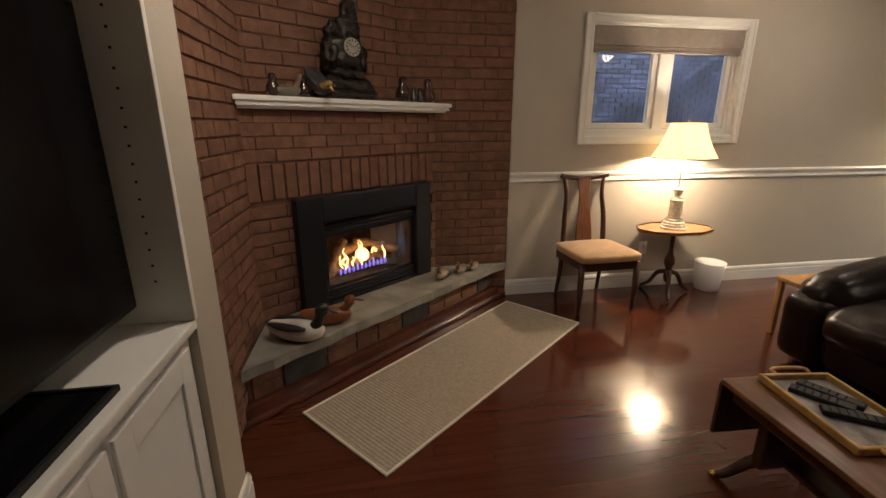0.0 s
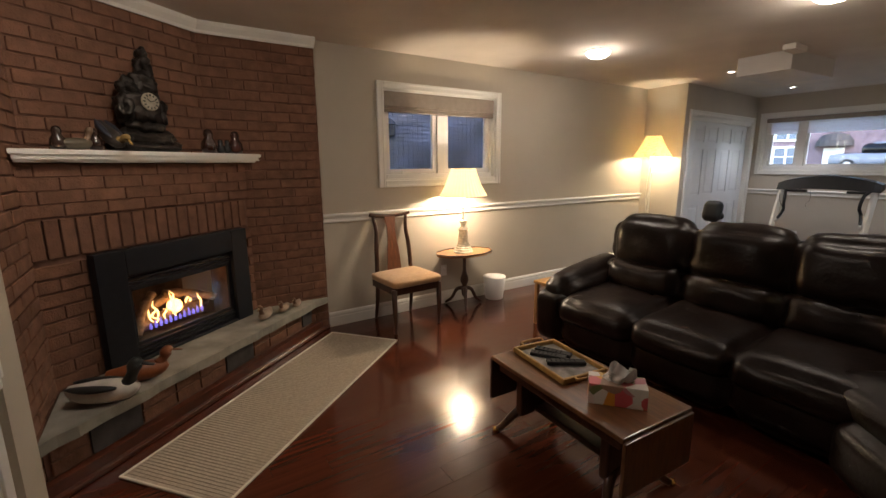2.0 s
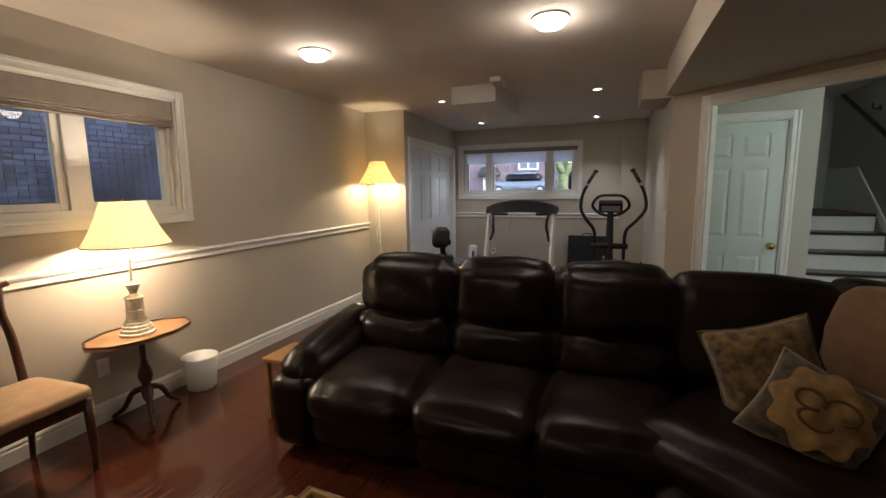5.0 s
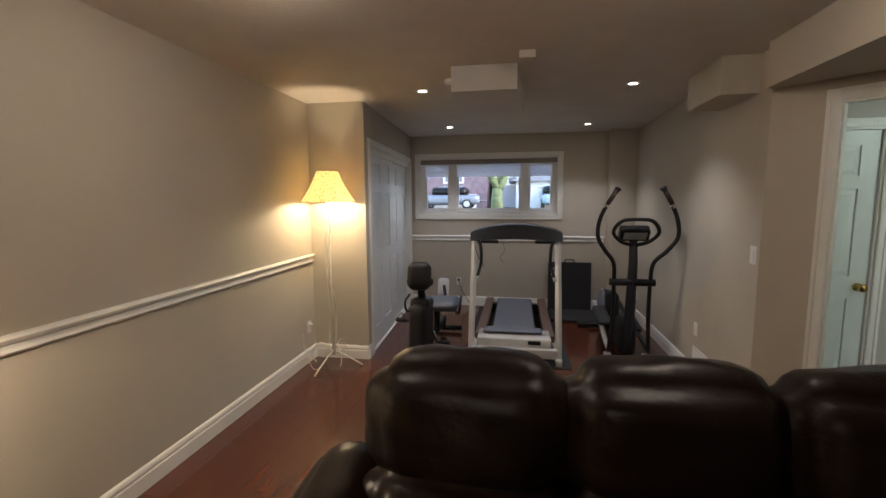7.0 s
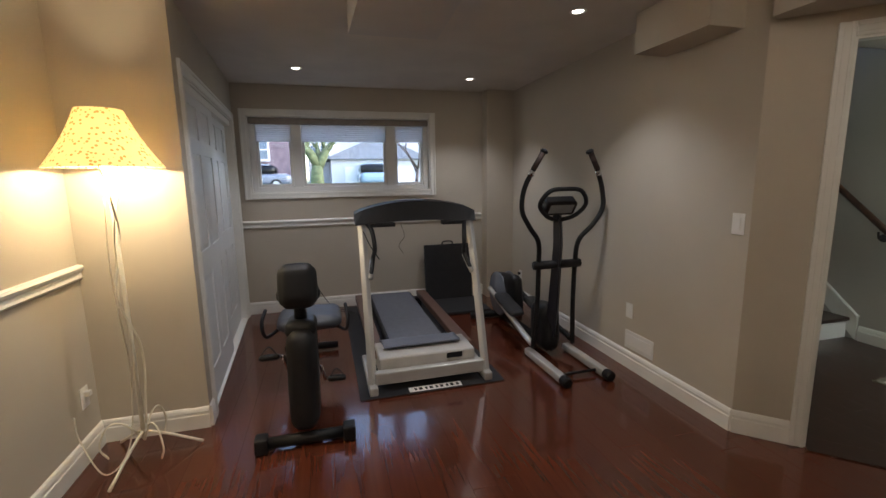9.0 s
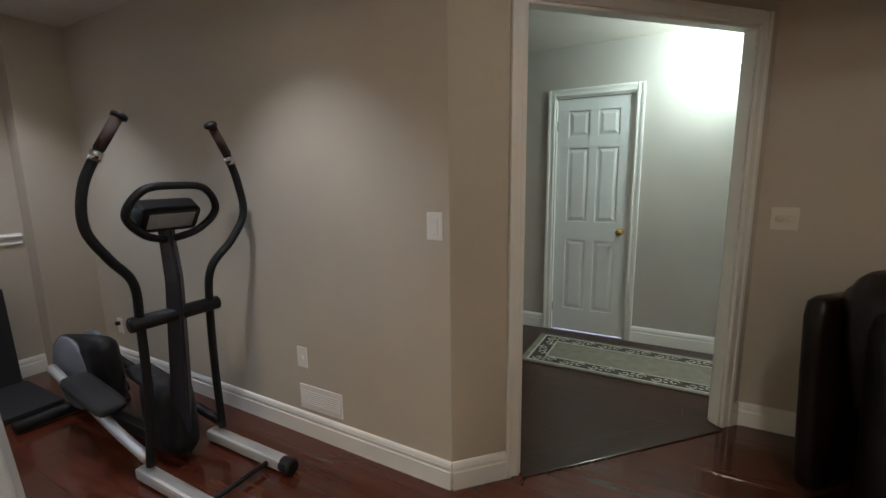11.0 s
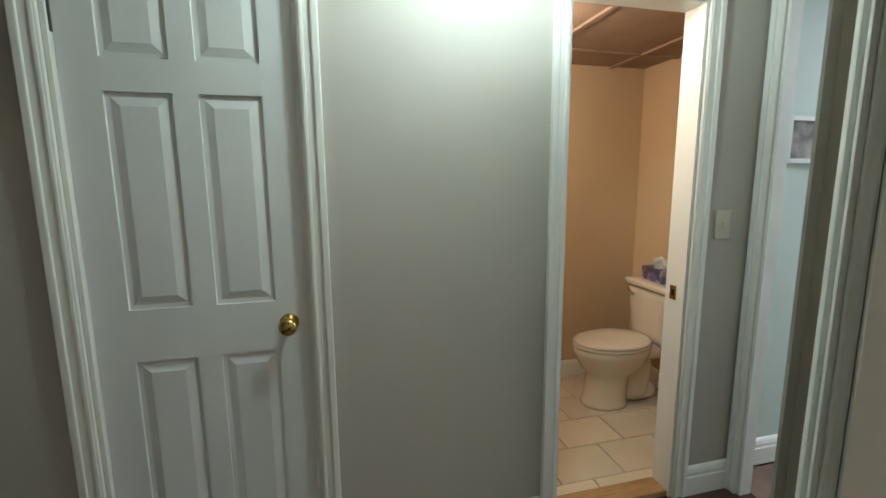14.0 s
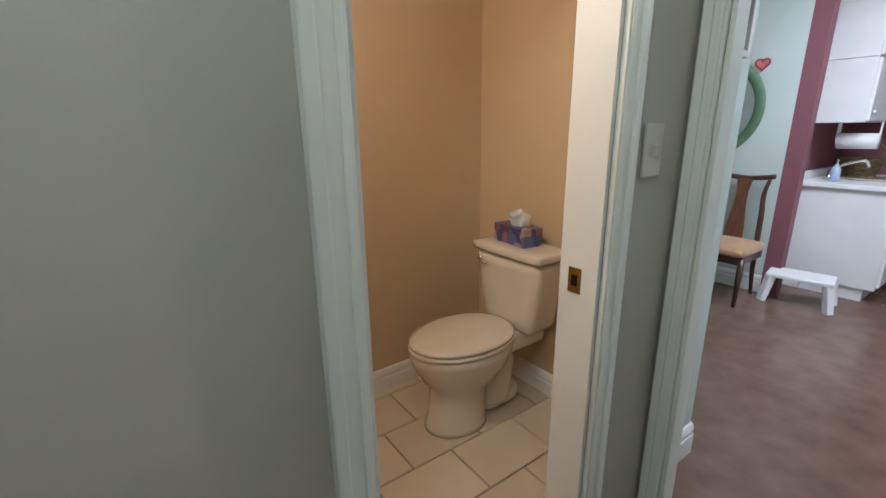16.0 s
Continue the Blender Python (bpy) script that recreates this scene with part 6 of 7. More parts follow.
soft(bm, 0.6, 0.13, 0.40, 0.12, 0.01, 10, 0, at(7.95, EY, 0.30, 0, 0, 8))
part("housing", bm, BK, t, "", True)
bm = B()
soft(bm, 0.28, 0.15, 0.38, 0.06, 0.01, 8, 0, at(7.14, EY, 0.23, 0, 0, 4))
part("front_shroud", bm, BK, t, "", True)
bm = B()
tube(bm, [(8.12, EY - 0.25, 0.04), (8.12, EY + 0.32, 0.04)], 0.035, 12)
part("rear_stabiliser", bm, BK, t, "", True)
bm = B()
tube(bm, [(6.62, EY - 0.175, 0.035), (6.62, EY + 0.175, 0.035)], 0.012, 8)
part("front_link", bm, BK, t, "", True)

# recumbent bike
t = thing("exercise_bike", "black recumbent exercise bike with chrome cranks", "exercise bike")
BY = 3.33
bm = B()
tube(bm, [(6.33, BY - 0.24, 0.045), (6.33, BY + 0.22, 0.045)], 0.032, 12)
part("front_stabiliser", bm, BK, t, "", True)
for s in (-1, 1):
    bm = B()
    bevbox(bm, 6.285, 6.375, BY + s * 0.235 - 0.035, BY + s * 0.235 + 0.035, 0.001, 0.09, 0.015)
    part("end_cap", bm, BK, t)
bm = B()
soft(bm, 0.40, 0.155, 0.56, 0.06, 0.008, 10, 0, at(6.53, BY, 0.345, 0, 0, 8))
body_ = part("housing", bm, BK, t, "", True)
bm = B()
soft(bm, 0.30, 0.17, 0.10, 0.04, 0.0, 8, 0, at(6.57, BY, 0.62, 0, 0, 8))
part("collar", bm, BK, t, "", True)
bm = B()
tube(bm, [(6.58, BY, 0.62), (6.53, BY, 0.74), (6.50, BY, 0.86)], [0.04, 0.034, 0.03], 10)
part("neck", bm, BK, t, "", True)
bm = B()
soft(bm, 0.11, 0.20, 0.24, 0.05, 0.008, 10, 0, at(6.47, BY, 0.885, 0, 0, 14))
soft(bm, 0.08, 0.24, 0.08, 0.035, 0.0, 8, 0, at(6.49, BY, 0.83, 0, 0, 14))
part("console", bm, BK, t, "", True)
bm = B()
bevbox(bm, 6.6, 7.75, BY - 0.03, BY + 0.03, 0.12, 0.19, 0.015)
part("main_beam", bm, BK, t)
bm = B()
tube(bm, [(7.72, BY - 0.22, 0.045), (7.72, BY + 0.22, 0.045)], 0.03, 12)
bevbox(bm, 7.69, 7.75, BY - 0.03, BY + 0.03, 0.05, 0.18, 0.01)
part("rear_stabiliser", bm, BK, t, "", True)
bm = B()
bevbox(bm, 7.28, 7.36, BY - 0.03, BY + 0.03, 0.15, 0.40, 0.01)
part("seat_post", bm, BK, t)
bm = B()
soft(bm, 0.40, 0.44, 0.09, 0.045, 0.012, 10, 0, at(7.30, BY - 0.02, 0.44))
part("seat", bm, mat("slate_vinyl", (0.05, 0.055, 0.07), 0.45, bump=0.15, bscale=200), t, "slate grey padded seat", True)
# white card standing behind the seat, not a part of the bike itself
bm = B()
soft(bm, 0.05, 0.13, 0.22, 0.025, 0.006, 10, 0, at(7.85, BY + 0.02, 0.50, 0, 0, 16))
part("white_card", bm, mat("glossy_card", (0.75, 0.75, 0.77), 0.15, coat=0.6), t, "glossy white card standing on the bike", True)
bm = B()
tube(bm, [(7.45, BY - 0.05, 0.42), (7.74, BY - 0.02, 0.44), (7.88, BY + 0.02, 0.56)], 0.018, 8)
part("back_post", bm, BK, t, "", True)
for s in (-1, 1):
    bm = B()
    tube(bm, curve([(7.2, BY + s * 0.20, 0.40), (7.06, BY + s * 0.27, 0.40), (7.05, BY + s * 0.29, 0.50), (7.20, BY + s * 0.28, 0.55)], 6), 0.013, 8)
    part("seat_handle", bm, BK, t, "", True)
    bm = B()
    a = radians(60 if s > 0 else 240)
    cx, cz = 6.62, 0.33
    px, pz = cx - 0.14 * math.cos(a), cz + 0.14 * math.sin(a)
    tube(bm, [(cx, BY + s * 0.095, cz), (px, BY + s * 0.115, pz)], 0.011, 8)
    part("crank", bm, M["chrome"], t, "chrome crank arm", True)
    bm = B()
    soft(bm, 0.13, 0.11, 0.035, 0.016, 0.003, 6, 0, at(px, BY + s * 0.185, pz, 0, 0, 20))
    ped = part("pedal", bm, BK, t, "", True)
    bm = B()
    tube(bm, curve([(px - 0.03, BY + s * 0.14, pz + 0.02), (px - 0.03, BY + s * 0.185, pz + 0.075), (px - 0.03, BY + s * 0.235, pz + 0.02)], 5), 0.012, 6, squash=0.3)
    part("strap", bm, BK, ped, "", True)

# gym wall fittings


def plate(name, label, m, w, h, bits, material=None):
    t = thing(name, label, "switch" if "switch" in name else "fitting", m)
    bm = B()
    bevbox(bm, -w / 2, w / 2, -0.007, 0.0, -h / 2, h / 2, 0.003)
    part("plate", bm, material or M["white"], t)
    for x, z, bw, bh, d in bits:
        bm = B()
        bevbox(bm, x - bw / 2, x + bw / 2, -0.007 - d, -0.006, z - bh / 2, z + bh / 2, min(0.003, d / 2))
        part("key", bm, material or M["white"], t)
    return t




def gy(x):
    return 0.9655 - 0.01056 * (x - 5.72)


plate("light_switch", "white rocker light switch on the wall", at(5.83, gy(5.83), 1.195, 180), 0.075, 0.118, [(0, 0, 0.034, 0.068, 0.005)])
plate("cable_plate", "white blank wall plate", at(6.67, gy(6.67), 0.45, 180), 0.072, 0.115, [(0, 0, 0.02, 0.02, 0.003)])
t = plate("wall_vent", "white slotted floor-level air vent", at(6.55, gy(6.55), 0.225, 180), 0.30, 0.14, [(0, 0.036 - 0.012 * k, 0.27, 0.006, 0.004) for k in range(7)])
outlet(at(8.62, gy(8.62), 0.31, 180), "white wall outlet with a black plug", "black")
outlet(at(EAST - 0.001, 3.32, 0.36, -90), "white wall outlet with a cord plugged in", "black")
bm = B()
tube(bm, curve([(EAST - 0.03, 3.32, 0.38), (EAST - 0.05, 3.25, 0.2), (EAST - 0.12, 3.12, 0.03), (8.85, 3.0, 0.012), (8.7, 2.9, 0.012)], 8), 0.004, 6)
solid("power_cord", bm, M["blackrub"], "thin black power cord on the floor", "cable", kind="")
plate("dimmer_switch", "ivory double dimmer switch plate on the wall", at(4.467, SOUTH + 0.0005, 1.165, 180), 0.116, 0.116, [], M["ivory"])
for dx in (-0.023, 0.023):
    bm = B()
    lathe(bm, [(0.017, 0.0), (0.018, 0.004), (0.016, 0.018), (0.013, 0.021), (0.0, 0.021)], 20, at(dx, -0.006, 0, 0, 90))
    part("knob", bm, M["ivory"], bpy.data.objects["dimmer_switch"], "", True)
plate("toilet_light_switch", "almond toggle light switch on the hall wall", at(3.70, HALL_Y + 0.0005, 1.19, 180), 0.072, 0.116, [(0, 0, 0.012, 0.026, 0.012)], mat("almond_plastic", (0.56, 0.52, 0.43), 0.4, var=0.03))

# ---- hall ----
t = thing("hall_rug", "grey-green hall rug with a scrolled leaf border", "rug", at(5.225, -0.82, 0))
bm = B()
bevbox(bm, -0.76, 0.72, -0.305, 0.305, 0.001, 0.010, 0.002)
part("field", bm, mat("sage_pile", (0.20, 0.185, 0.135), 0.95, var=0.15, scale=14, bump=0.5, bscale=260), t)
bm = B()
for r in ((-0.70, 0.66, -0.265, -0.175), (-0.70, 0.66, 0.175, 0.265), (-0.70, -0.60, -0.175, 0.175), (0.56, 0.66, -0.175, 0.175)):
    box(bm, r[0], r[1], r[2], r[3], 0.0095, 0.0115)
part("border", bm, mat("dark_border", (0.055, 0.048, 0.035), 0.95, var=0.2, bump=0.4, bscale=260), t, "dark border band")
bm = B()
for r in ((-0.715, 0.675, -0.28, -0.268), (-0.715, 0.675, 0.268, 0.28), (-0.715, -0.703, -0.268, 0.268), (0.663, 0.675, -0.268, 0.268), (-0.597, 0.557, -0.172, -0.162), (-0.597, 0.557, 0.162, 0.172), (-0.597, -0.587, -0.162, 0.162), (0.547, 0.557, -0.162, 0.162)):
    box(bm, r[0], r[1], r[2], r[3], 0.0095, 0.0125)
CREAM = mat("cream_pile", (0.48, 0.45, 0.37), 0.95, var=0.12, scale=30, bump=0.5, bscale=260)
part("stripe", bm, CREAM, t, "cream border lines")
bm = B()


def scroll(x, y, a, s):
    c, sn = math.cos(a), math.sin(a)
    pts = [(x + s * (c * u - sn * v), y + s * (sn * u + c * v), 0.0125) for u, v in [(0.045 * (1 - k / 14) * math.cos(k * 0.55) + 0.0, 0.045 * (1 - k / 14) * math.sin(k * 0.55)) for k in range(12)]]
    tube(bm, pts, [0.0085 * s * (1 - 0.6 * k / 12) for k in range(12)], 5, squash=0.35)
    for da in (0.9, 2.3):
        q = Vector((x, y, 0.0125)) + s * 0.05 * Vector((math.cos(a + da), math.sin(a + da), 0))
        tube(bm, [q, q + s * 0.018 * Vector((math.cos(a + da), math.sin(a + da), 0)), q + s * 0.036 * Vector((math.cos(a + da + 0.6), math.sin(a + da + 0.6), 0))], [0.004, 0.010, 0.002], 5, squash=0.3)


for k in range(13):
    for y in (-0.22, 0.22):
        scroll(-0.645 + 0.104 * k, y, (k % 2) * math.pi + 0.4, 0.82)
for k in range(3):
    for x in (-0.65, 0.61):
        scroll(x, -0.105 + 0.105 * k, (k % 2) * math.pi + 1.9, 0.82)
tagged(part("leaf_scroll", bm, CREAM, t, "cream leaf scrolls"), kind="stuff")

RISE, RUN, NOSE = 0.19, 0.22, 6.585
t = thing("staircase", "stairs with dark stained treads and white risers", "stairs")
for k in range(6):
    x = NOSE + RUN * k
    bm = B()
    bevbox(bm, x - 0.0, x + RUN + 0.03 if k < 5 else 8.995, -1.305, STAIR_N - 0.007, RISE * (k + 1) - 0.03, RISE * (k + 1), 0.01, 3)
    part("tread", bm, mat("dark_tread", (0.035, 0.016, 0.010), 0.35, var=0.3, scale=10, coat=0.2) if k == 0 else bpy.data.materials["dark_tread"], t, "dark stained wooden tread")
    bm = B()
    box(bm, x + 0.025, x + 0.045, -1.30, STAIR_N - 0.01, RISE * k + (0.001 if k == 0 else 0), RISE * (k + 1) - 0.03)
    part("riser", bm, M["trim"], t, "white painted riser")
bm = B()
vs = [(6.53, 0.0), (6.53, 0.20), (8.2, 1.645), (8.99, 1.645), (8.99, 1.12), (7.7, 1.12)]
lo = [bm.verts.new((x, -1.307, z)) for x, z in vs]
hi = [bm.verts.new((x, -1.292, z)) for x, z in vs]
bm.faces.new(lo), bm.faces.new(hi[::-1])
for i in range(len(vs)):
    bm.faces.new((lo[i], lo[(i + 1) % 6], hi[(i + 1) % 6], hi[i]))
bmesh.ops.recalc_face_normals(bm, faces=bm.faces)
part("skirt_board", bm, M["trim"], t, "white skirt board")
bm = B()
tube(bm, [(6.53, -1.297, 0.21), (8.2, -1.297, 1.655), (8.99, -1.297, 1.655)], 0.014, 6)
part("skirt_cap", bm, M["trim"], t)

t = thing("handrail", "dark wooden stair handrail on wall brackets", "handrail")
bm = B()
tube(bm, [(6.275, -1.235, 0.88), (6.32, -1.235, 0.925), (7.3, -1.235, 1.82), (8.6, -1.235, 3.0 - 0.45)], 0.026, 12)
part("rail", bm, M["walnut"], t, "", True)
for x in (6.44, 7.16, 7.9):
    z = 0.905 + (x - 6.345) * 0.937
    bm = B()
    lathe(bm, [(0.034, 0), (0.03, 0.01), (0.012, 0.02)], 16, at(x, -1.309, z - 0.075, 0, -90))
    tube(bm, curve([(x, -1.30, z - 0.075), (x, -1.25, z - 0.075), (x, -1.236, z - 0.02)], 5), 0.008, 8)
    part("bracket", bm, M["darkslate"], t, "", True)
for k in (0, 1):
    t = thing("shoe", "black leather shoe on the stair landing", "shoe", at(7.98, -0.40 - 0.13 * k, 1.141, 185 + 8 * k), "shoes on the landing")
    bm = B()
    soft(bm, 0.27, 0.09, 0.07, 0.035, 0.01, 8, 0, at(0, 0, 0.05))
    soft(bm, 0.13, 0.08, 0.13, 0.04, 0.0, 8, 0, at(-0.065, 0, 0.09))
    part("upper", bm, M["black"], t, "", True)
    bm = B()
    bevbox(bm, -0.135, 0.135, -0.045, 0.045, 0.0, 0.018, 0.008)
    part("sole", bm, M["blackrub"], t)
t = thing("hall_ceiling_light", "lit frosted hall ceiling light", "ceiling light", at(4.74, -1.00, 2.44))
bm = B()
lathe(bm, [(0.12, -0.001), (0.13, -0.02), (0.11, -0.03)], 30)
part("rim", bm, M["silver"], t, "", True)
bm = B()
lathe(bm, [(0.11, -0.025), (0.1, -0.05), (0.06, -0.075), (0.0, -0.085)], 30)
g = part("glass_dome", bm, glow("cool_lit_glass", (0.82, 1.0, 0.92), 12), t, "", True)
g.visible_shadow = False

# ---- toilet room ----
CE = M["ceramic"]
t = thing("toilet", "bone porcelain toilet with closed lid", "toilet", at(3.195, -2.07, 0.027) @ Matrix.Scale(0.93, 4))


def oval(bm, rings, seg=32):
    rs = [[bm.verts.new((cx + rx * math.cos(a) * (1.0 if math.cos(a) > 0 else 0.85), ry * math.sin(a), z)) for a in [2 * math.pi * k / seg for k in range(seg)]] for cx, rx, ry, z in rings]
    for a, b in zip(rs, rs[1:]):
        for k in range(seg):
            bm.faces.new((a[k], a[(k + 1) % seg], b[(k + 1) % seg], b[k]))
    bm.faces.new(rs[0][::-1]), bm.faces.new(rs[-1])


bm = B()
oval(bm, [(0.49, 0.165, 0.128, 0.0), (0.49, 0.162, 0.125, 0.02), (0.485, 0.152, 0.120, 0.06), (0.475, 0.15, 0.119, 0.19), (0.465, 0.165, 0.128, 0.215), (0.45, 0.215, 0.15, 0.25), (0.44, 0.25, 0.17, 0.30), (0.44, 0.275, 0.184, 0.35), (0.44, 0.28, 0.188, 0.385), (0.44, 0.27, 0.18, 0.392)])
soft(bm, 0.36, 0.22, 0.10, 0.045, 0.0, 8, 0, at(0.19, 0, 0.342))
soft(bm, 0.20, 0.17, 0.32, 0.075, 0.012, 10, 0, at(0.29, 0, 0.165, 0, 0, -10))
soft(bm, 0.24, 0.15, 0.12, 0.055, 0.006, 8, 0, at(0.26, 0, 0.06))
part("bowl", bm, CE, t, "", True)
bm = B()
oval(bm, [(0.44, 0.278, 0.186, 0.394), (0.44, 0.284, 0.192, 0.40), (0.44, 0.284, 0.192, 0.41), (0.44, 0.278, 0.186, 0.414)])
part("seat", bm, CE, t, "", True)
bm = B()
oval(bm, [(0.44, 0.272, 0.182, 0.416), (0.44, 0.28, 0.19, 0.421), (0.44, 0.278, 0.188, 0.432), (0.44, 0.25, 0.165, 0.438), (0.44, 0.12, 0.08, 0.441)])
part("lid", bm, CE, t, "", True)
bm = B()
s = bmesh.new()
soft(s, 0.19, 0.37, 0.36, 0.035, 0.006, 10, 0)
for v in s.verts:
    v.co.y *= 1 + 0.14 * v.co.z / 0.18
    v.co.x *= 1 + 0.06 * v.co.z / 0.18
join(bm, s, at(0.115, 0, 0.565))
part("tank", bm, CE, t, "", True)
bm = B()
soft(bm, 0.225, 0.44, 0.045, 0.016, 0.003, 8, 0, at(0.118, 0, 0.762))
part("tank_lid", bm, CE, t, "", True)
bm = B()
lathe(bm, [(0.014, 0), (0.016, 0.006), (0.01, 0.012)], 14, at(0.215, -0.165, 0.70, 0, 0, 90))
tube(bm, [(0.229, -0.165, 0.70), (0.236, -0.13, 0.695), (0.236, -0.10, 0.69)], [0.006, 0.007, 0.006], 8)
part("flush_lever", bm, M["chrome"], t, "chrome flush lever", True)
tissue_box(at(3.30, -2.09, 0.756, 84) @ Matrix.Scale(0.85, 4), [(0.06, 0.06, 0.16), (0.12, 0.14, 0.32), (0.42, 0.14, 0.07), (0.05, 0.05, 0.10), (0.4, 0.3, 0.28)], "dark blue tissue box with red flowers on the toilet tank")
t = thing("waste_basket", "small woven brown waste basket on the tiles", "waste bin", at(3.34, -1.60, 0.027))
bm = B()
lathe(bm, [(0.085, 0), (0.09, 0.02), (0.105, 0.22), (0.1, 0.22), (0.082, 0.02), (0.0, 0.02)], 26)
part("body", bm, BAM, t, "", True)
t = thing("strike_plate", "brass strike plate on the door jamb", "door hardware")
bm = B()
bevbox(bm, HS0[0] + 0.427, HS0[0] + 0.4285, HALL_Y - 0.075, HALL_Y - 0.04, 0.875, 0.935, 0.0006, 1)
part("plate", bm, M["brass"], t)
bm = B()
bevbox(bm, HS0[0] + 0.4282, HS0[0] + 0.430, HALL_Y - 0.066, HALL_Y - 0.05, 0.892, 0.918, 0.0006, 1)
part("latch_hole", bm, M["black"], t)
bm = B()
bevbox(bm, HS0[0] + 0.428, HS0[0] + 0.967, HALL_Y - 0.10, HALL_Y - 0.005, 0.001, 0.03, 0.006, 2)
solid("trim_threshold", bm, M["oak"], "pale wooden door threshold", "trim")
t = thing("toilet_room_light", "lit frosted toilet room ceiling light", "ceiling light", at(4.50, -1.72, 2.077))
bm = B()
lathe(bm, [(0.11, -0.001), (0.115, -0.02), (0.09, -0.05), (0.0, -0.065)], 30)
g = part("glass_dome", bm, glow("amber_lit_glass", (1.0, 0.82, 0.58), 8), t, "", True)
g.visible_shadow = False

# ---- office ----
dining_chair(at(1.12, -2.10, 0.002, 90), 0.88, label="dark walnut dining chair with a padded tan seat beside the desk")
t = thing("round_mirror", "round mirror in a sage green painted frame", "mirror", at(OW + 0.001, -2.45, 1.375, 90, 90))
bm = B()
tube(bm, [(0.343 * math.cos(a), 0.343 * math.sin(a), 0.02) for a in [k * math.pi / 28 for k in range(56)]], 0.036, 10, True, 0.5)
part("frame", bm, M["green"], t, "", True)
bm = B()
lathe(bm, [(0.0, 0.010), (0.315, 0.010), (0.315, 0.014), (0.0, 0.014)], 56)
part("glass", bm, M["mirror"], t, "mirror glass")
t = thing("heart_ornament", "small red wire heart on the wall", "ornament", at(OW + 0.006, -2.14, 1.67))
bm = B()
tube(bm, [(0, 0.0028 * 16 * math.sin(a) ** 3, 0.0028 * (13 * math.cos(a) - 5 * math.cos(2 * a) - 2 * math.cos(3 * a) - math.cos(4 * a))) for a in [k * math.pi / 16 for k in range(32)]], 0.006, 6, True)
part("wire", bm, mat("red_wire", (0.5, 0.03, 0.04), 0.4), t, "", True)
bm = B()
poly(bm, [(0.0021 * 16 * math.sin(a) ** 3, 0.0021 * (13 * math.cos(a) - 5 * math.cos(2 * a) - 2 * math.cos(3 * a) - math.cos(4 * a))) for a in [k * math.pi / 16 for k in range(32)]], 0, 0.003)
bmesh.ops.transform(bm, matrix=Matrix(((0, 0, 1, 0), (1, 0, 0, 0), (0, 1, 0, 0), (0, 0, 0, 1))), verts=bm.verts)
bmesh.ops.recalc_face_normals(bm, faces=bm.faces)
part("panel", bm, mat("pink_heart", (0.6, 0.2, 0.2), 0.5), t)
t = thing("writing_desk", "dark walnut writing desk with turned legs", "desk", at(1.10, -2.92, 0.002))
bm = B()
bevbox(bm, -0.26, 0.26, -0.45, 0.45, 0.72, 0.745, 0.006)
part("top", bm, M["walnut"], t)
bm = B()
bevbox(bm, -0.24, 0.24, -0.43, 0.43, 0.56, 0.72, 0.004)
part("drawer_case", bm, M["walnut"], t)
for sx in (-1, 1):
    for sy in (-1, 1):
        bm = B()
        tube(bm, [(sx * 0.215, sy * 0.405, 0.56), (sx * 0.215, sy * 0.405, 0.001)], [0.026, 0.014], 4)
        part("leg", bm, M["walnut"], t)
bm = B()
lathe(bm, [(0.01, 0), (0.016, 0.008), (0.016, 0.018), (0, 0.022)], 12, at(0.24, 0.2, 0.64, 0, 0, 90))
part("drawer_knob", bm, M["brass"], t)
t = thing("wicker_basket", "shallow wicker basket with paper on the desk", "basket", at(1.12, -2.60, 0.748))
bm = B()
for k in range(7):
    tube(bm, [((0.09 + 0.006 * k) * math.cos(a), (0.12 + 0.006 * k) * math.sin(a), 0.008 + 0.014 * k) for a in [j * math.pi / 14 for j in range(28)]], 0.008, 6, True)
lathe(bm, [(0.0, 0.0), (0.09, 0.001), (0.09, 0.006), (0.0, 0.007)], 20)
part("weave", bm, BAM, t, "", True)
bm = B()
soft(bm, 0.14, 0.18, 0.05, 0.02, 0.008, 8, 0.006, at(0, 0, 0.09))
part("paper", bm, M["white"], t, "white paper", True)
t = thing("wall_picture", "small framed grey landscape picture", "picture", at(3.20, -1.397, 1.535))
bm = B()
for r in ((-0.115, -0.095, -0.10, 0.10), (0.095, 0.115, -0.10, 0.10), (-0.095, 0.095, 0.08, 0.10), (-0.095, 0.095, -0.10, -0.08)):
    bevbox(bm, r[0], r[1], 0.0, 0.02, r[2], r[3], 0.003)
part("frame", bm, M["white"], t, "white frame")
bm = B()
box(bm, -0.095, 0.095, 0.002, 0.008, -0.08, 0.08)
part("print", bm, mat("grey_print", (0.22, 0.19, 0.17), 0.5, var=0.8, scale=18), t, "grey brown landscape print")
t = thing("step_stool", "white plastic step stool on the floor", "stool", at(0.86, -1.66, 0.003, 8))
bm = B()
bevbox(bm, -0.12, 0.12, -0.19, 0.19, 0.185, 0.215, 0.012, 3)
part("top", bm, M["white"], t)
for sx in (-1, 1):
    for sy in (-1, 1):
        bm = B()
        tube(bm, [(sx * 0.09, sy * 0.16, 0.19), (sx * 0.115, sy * 0.19, 0.0)], [0.034, 0.03], 4)
        part("leg", bm, M["white"], t)
bm = B()
bevbox(bm, -0.1, 0.1, -0.005, 0.005, 0.14, 0.19, 0.002)
part("rib", bm, M["white"], t)
t = thing("sink_cabinet", "white sink cabinet with laminate counter", "cabinet", at(0, -0.045, 0))
bm = B()
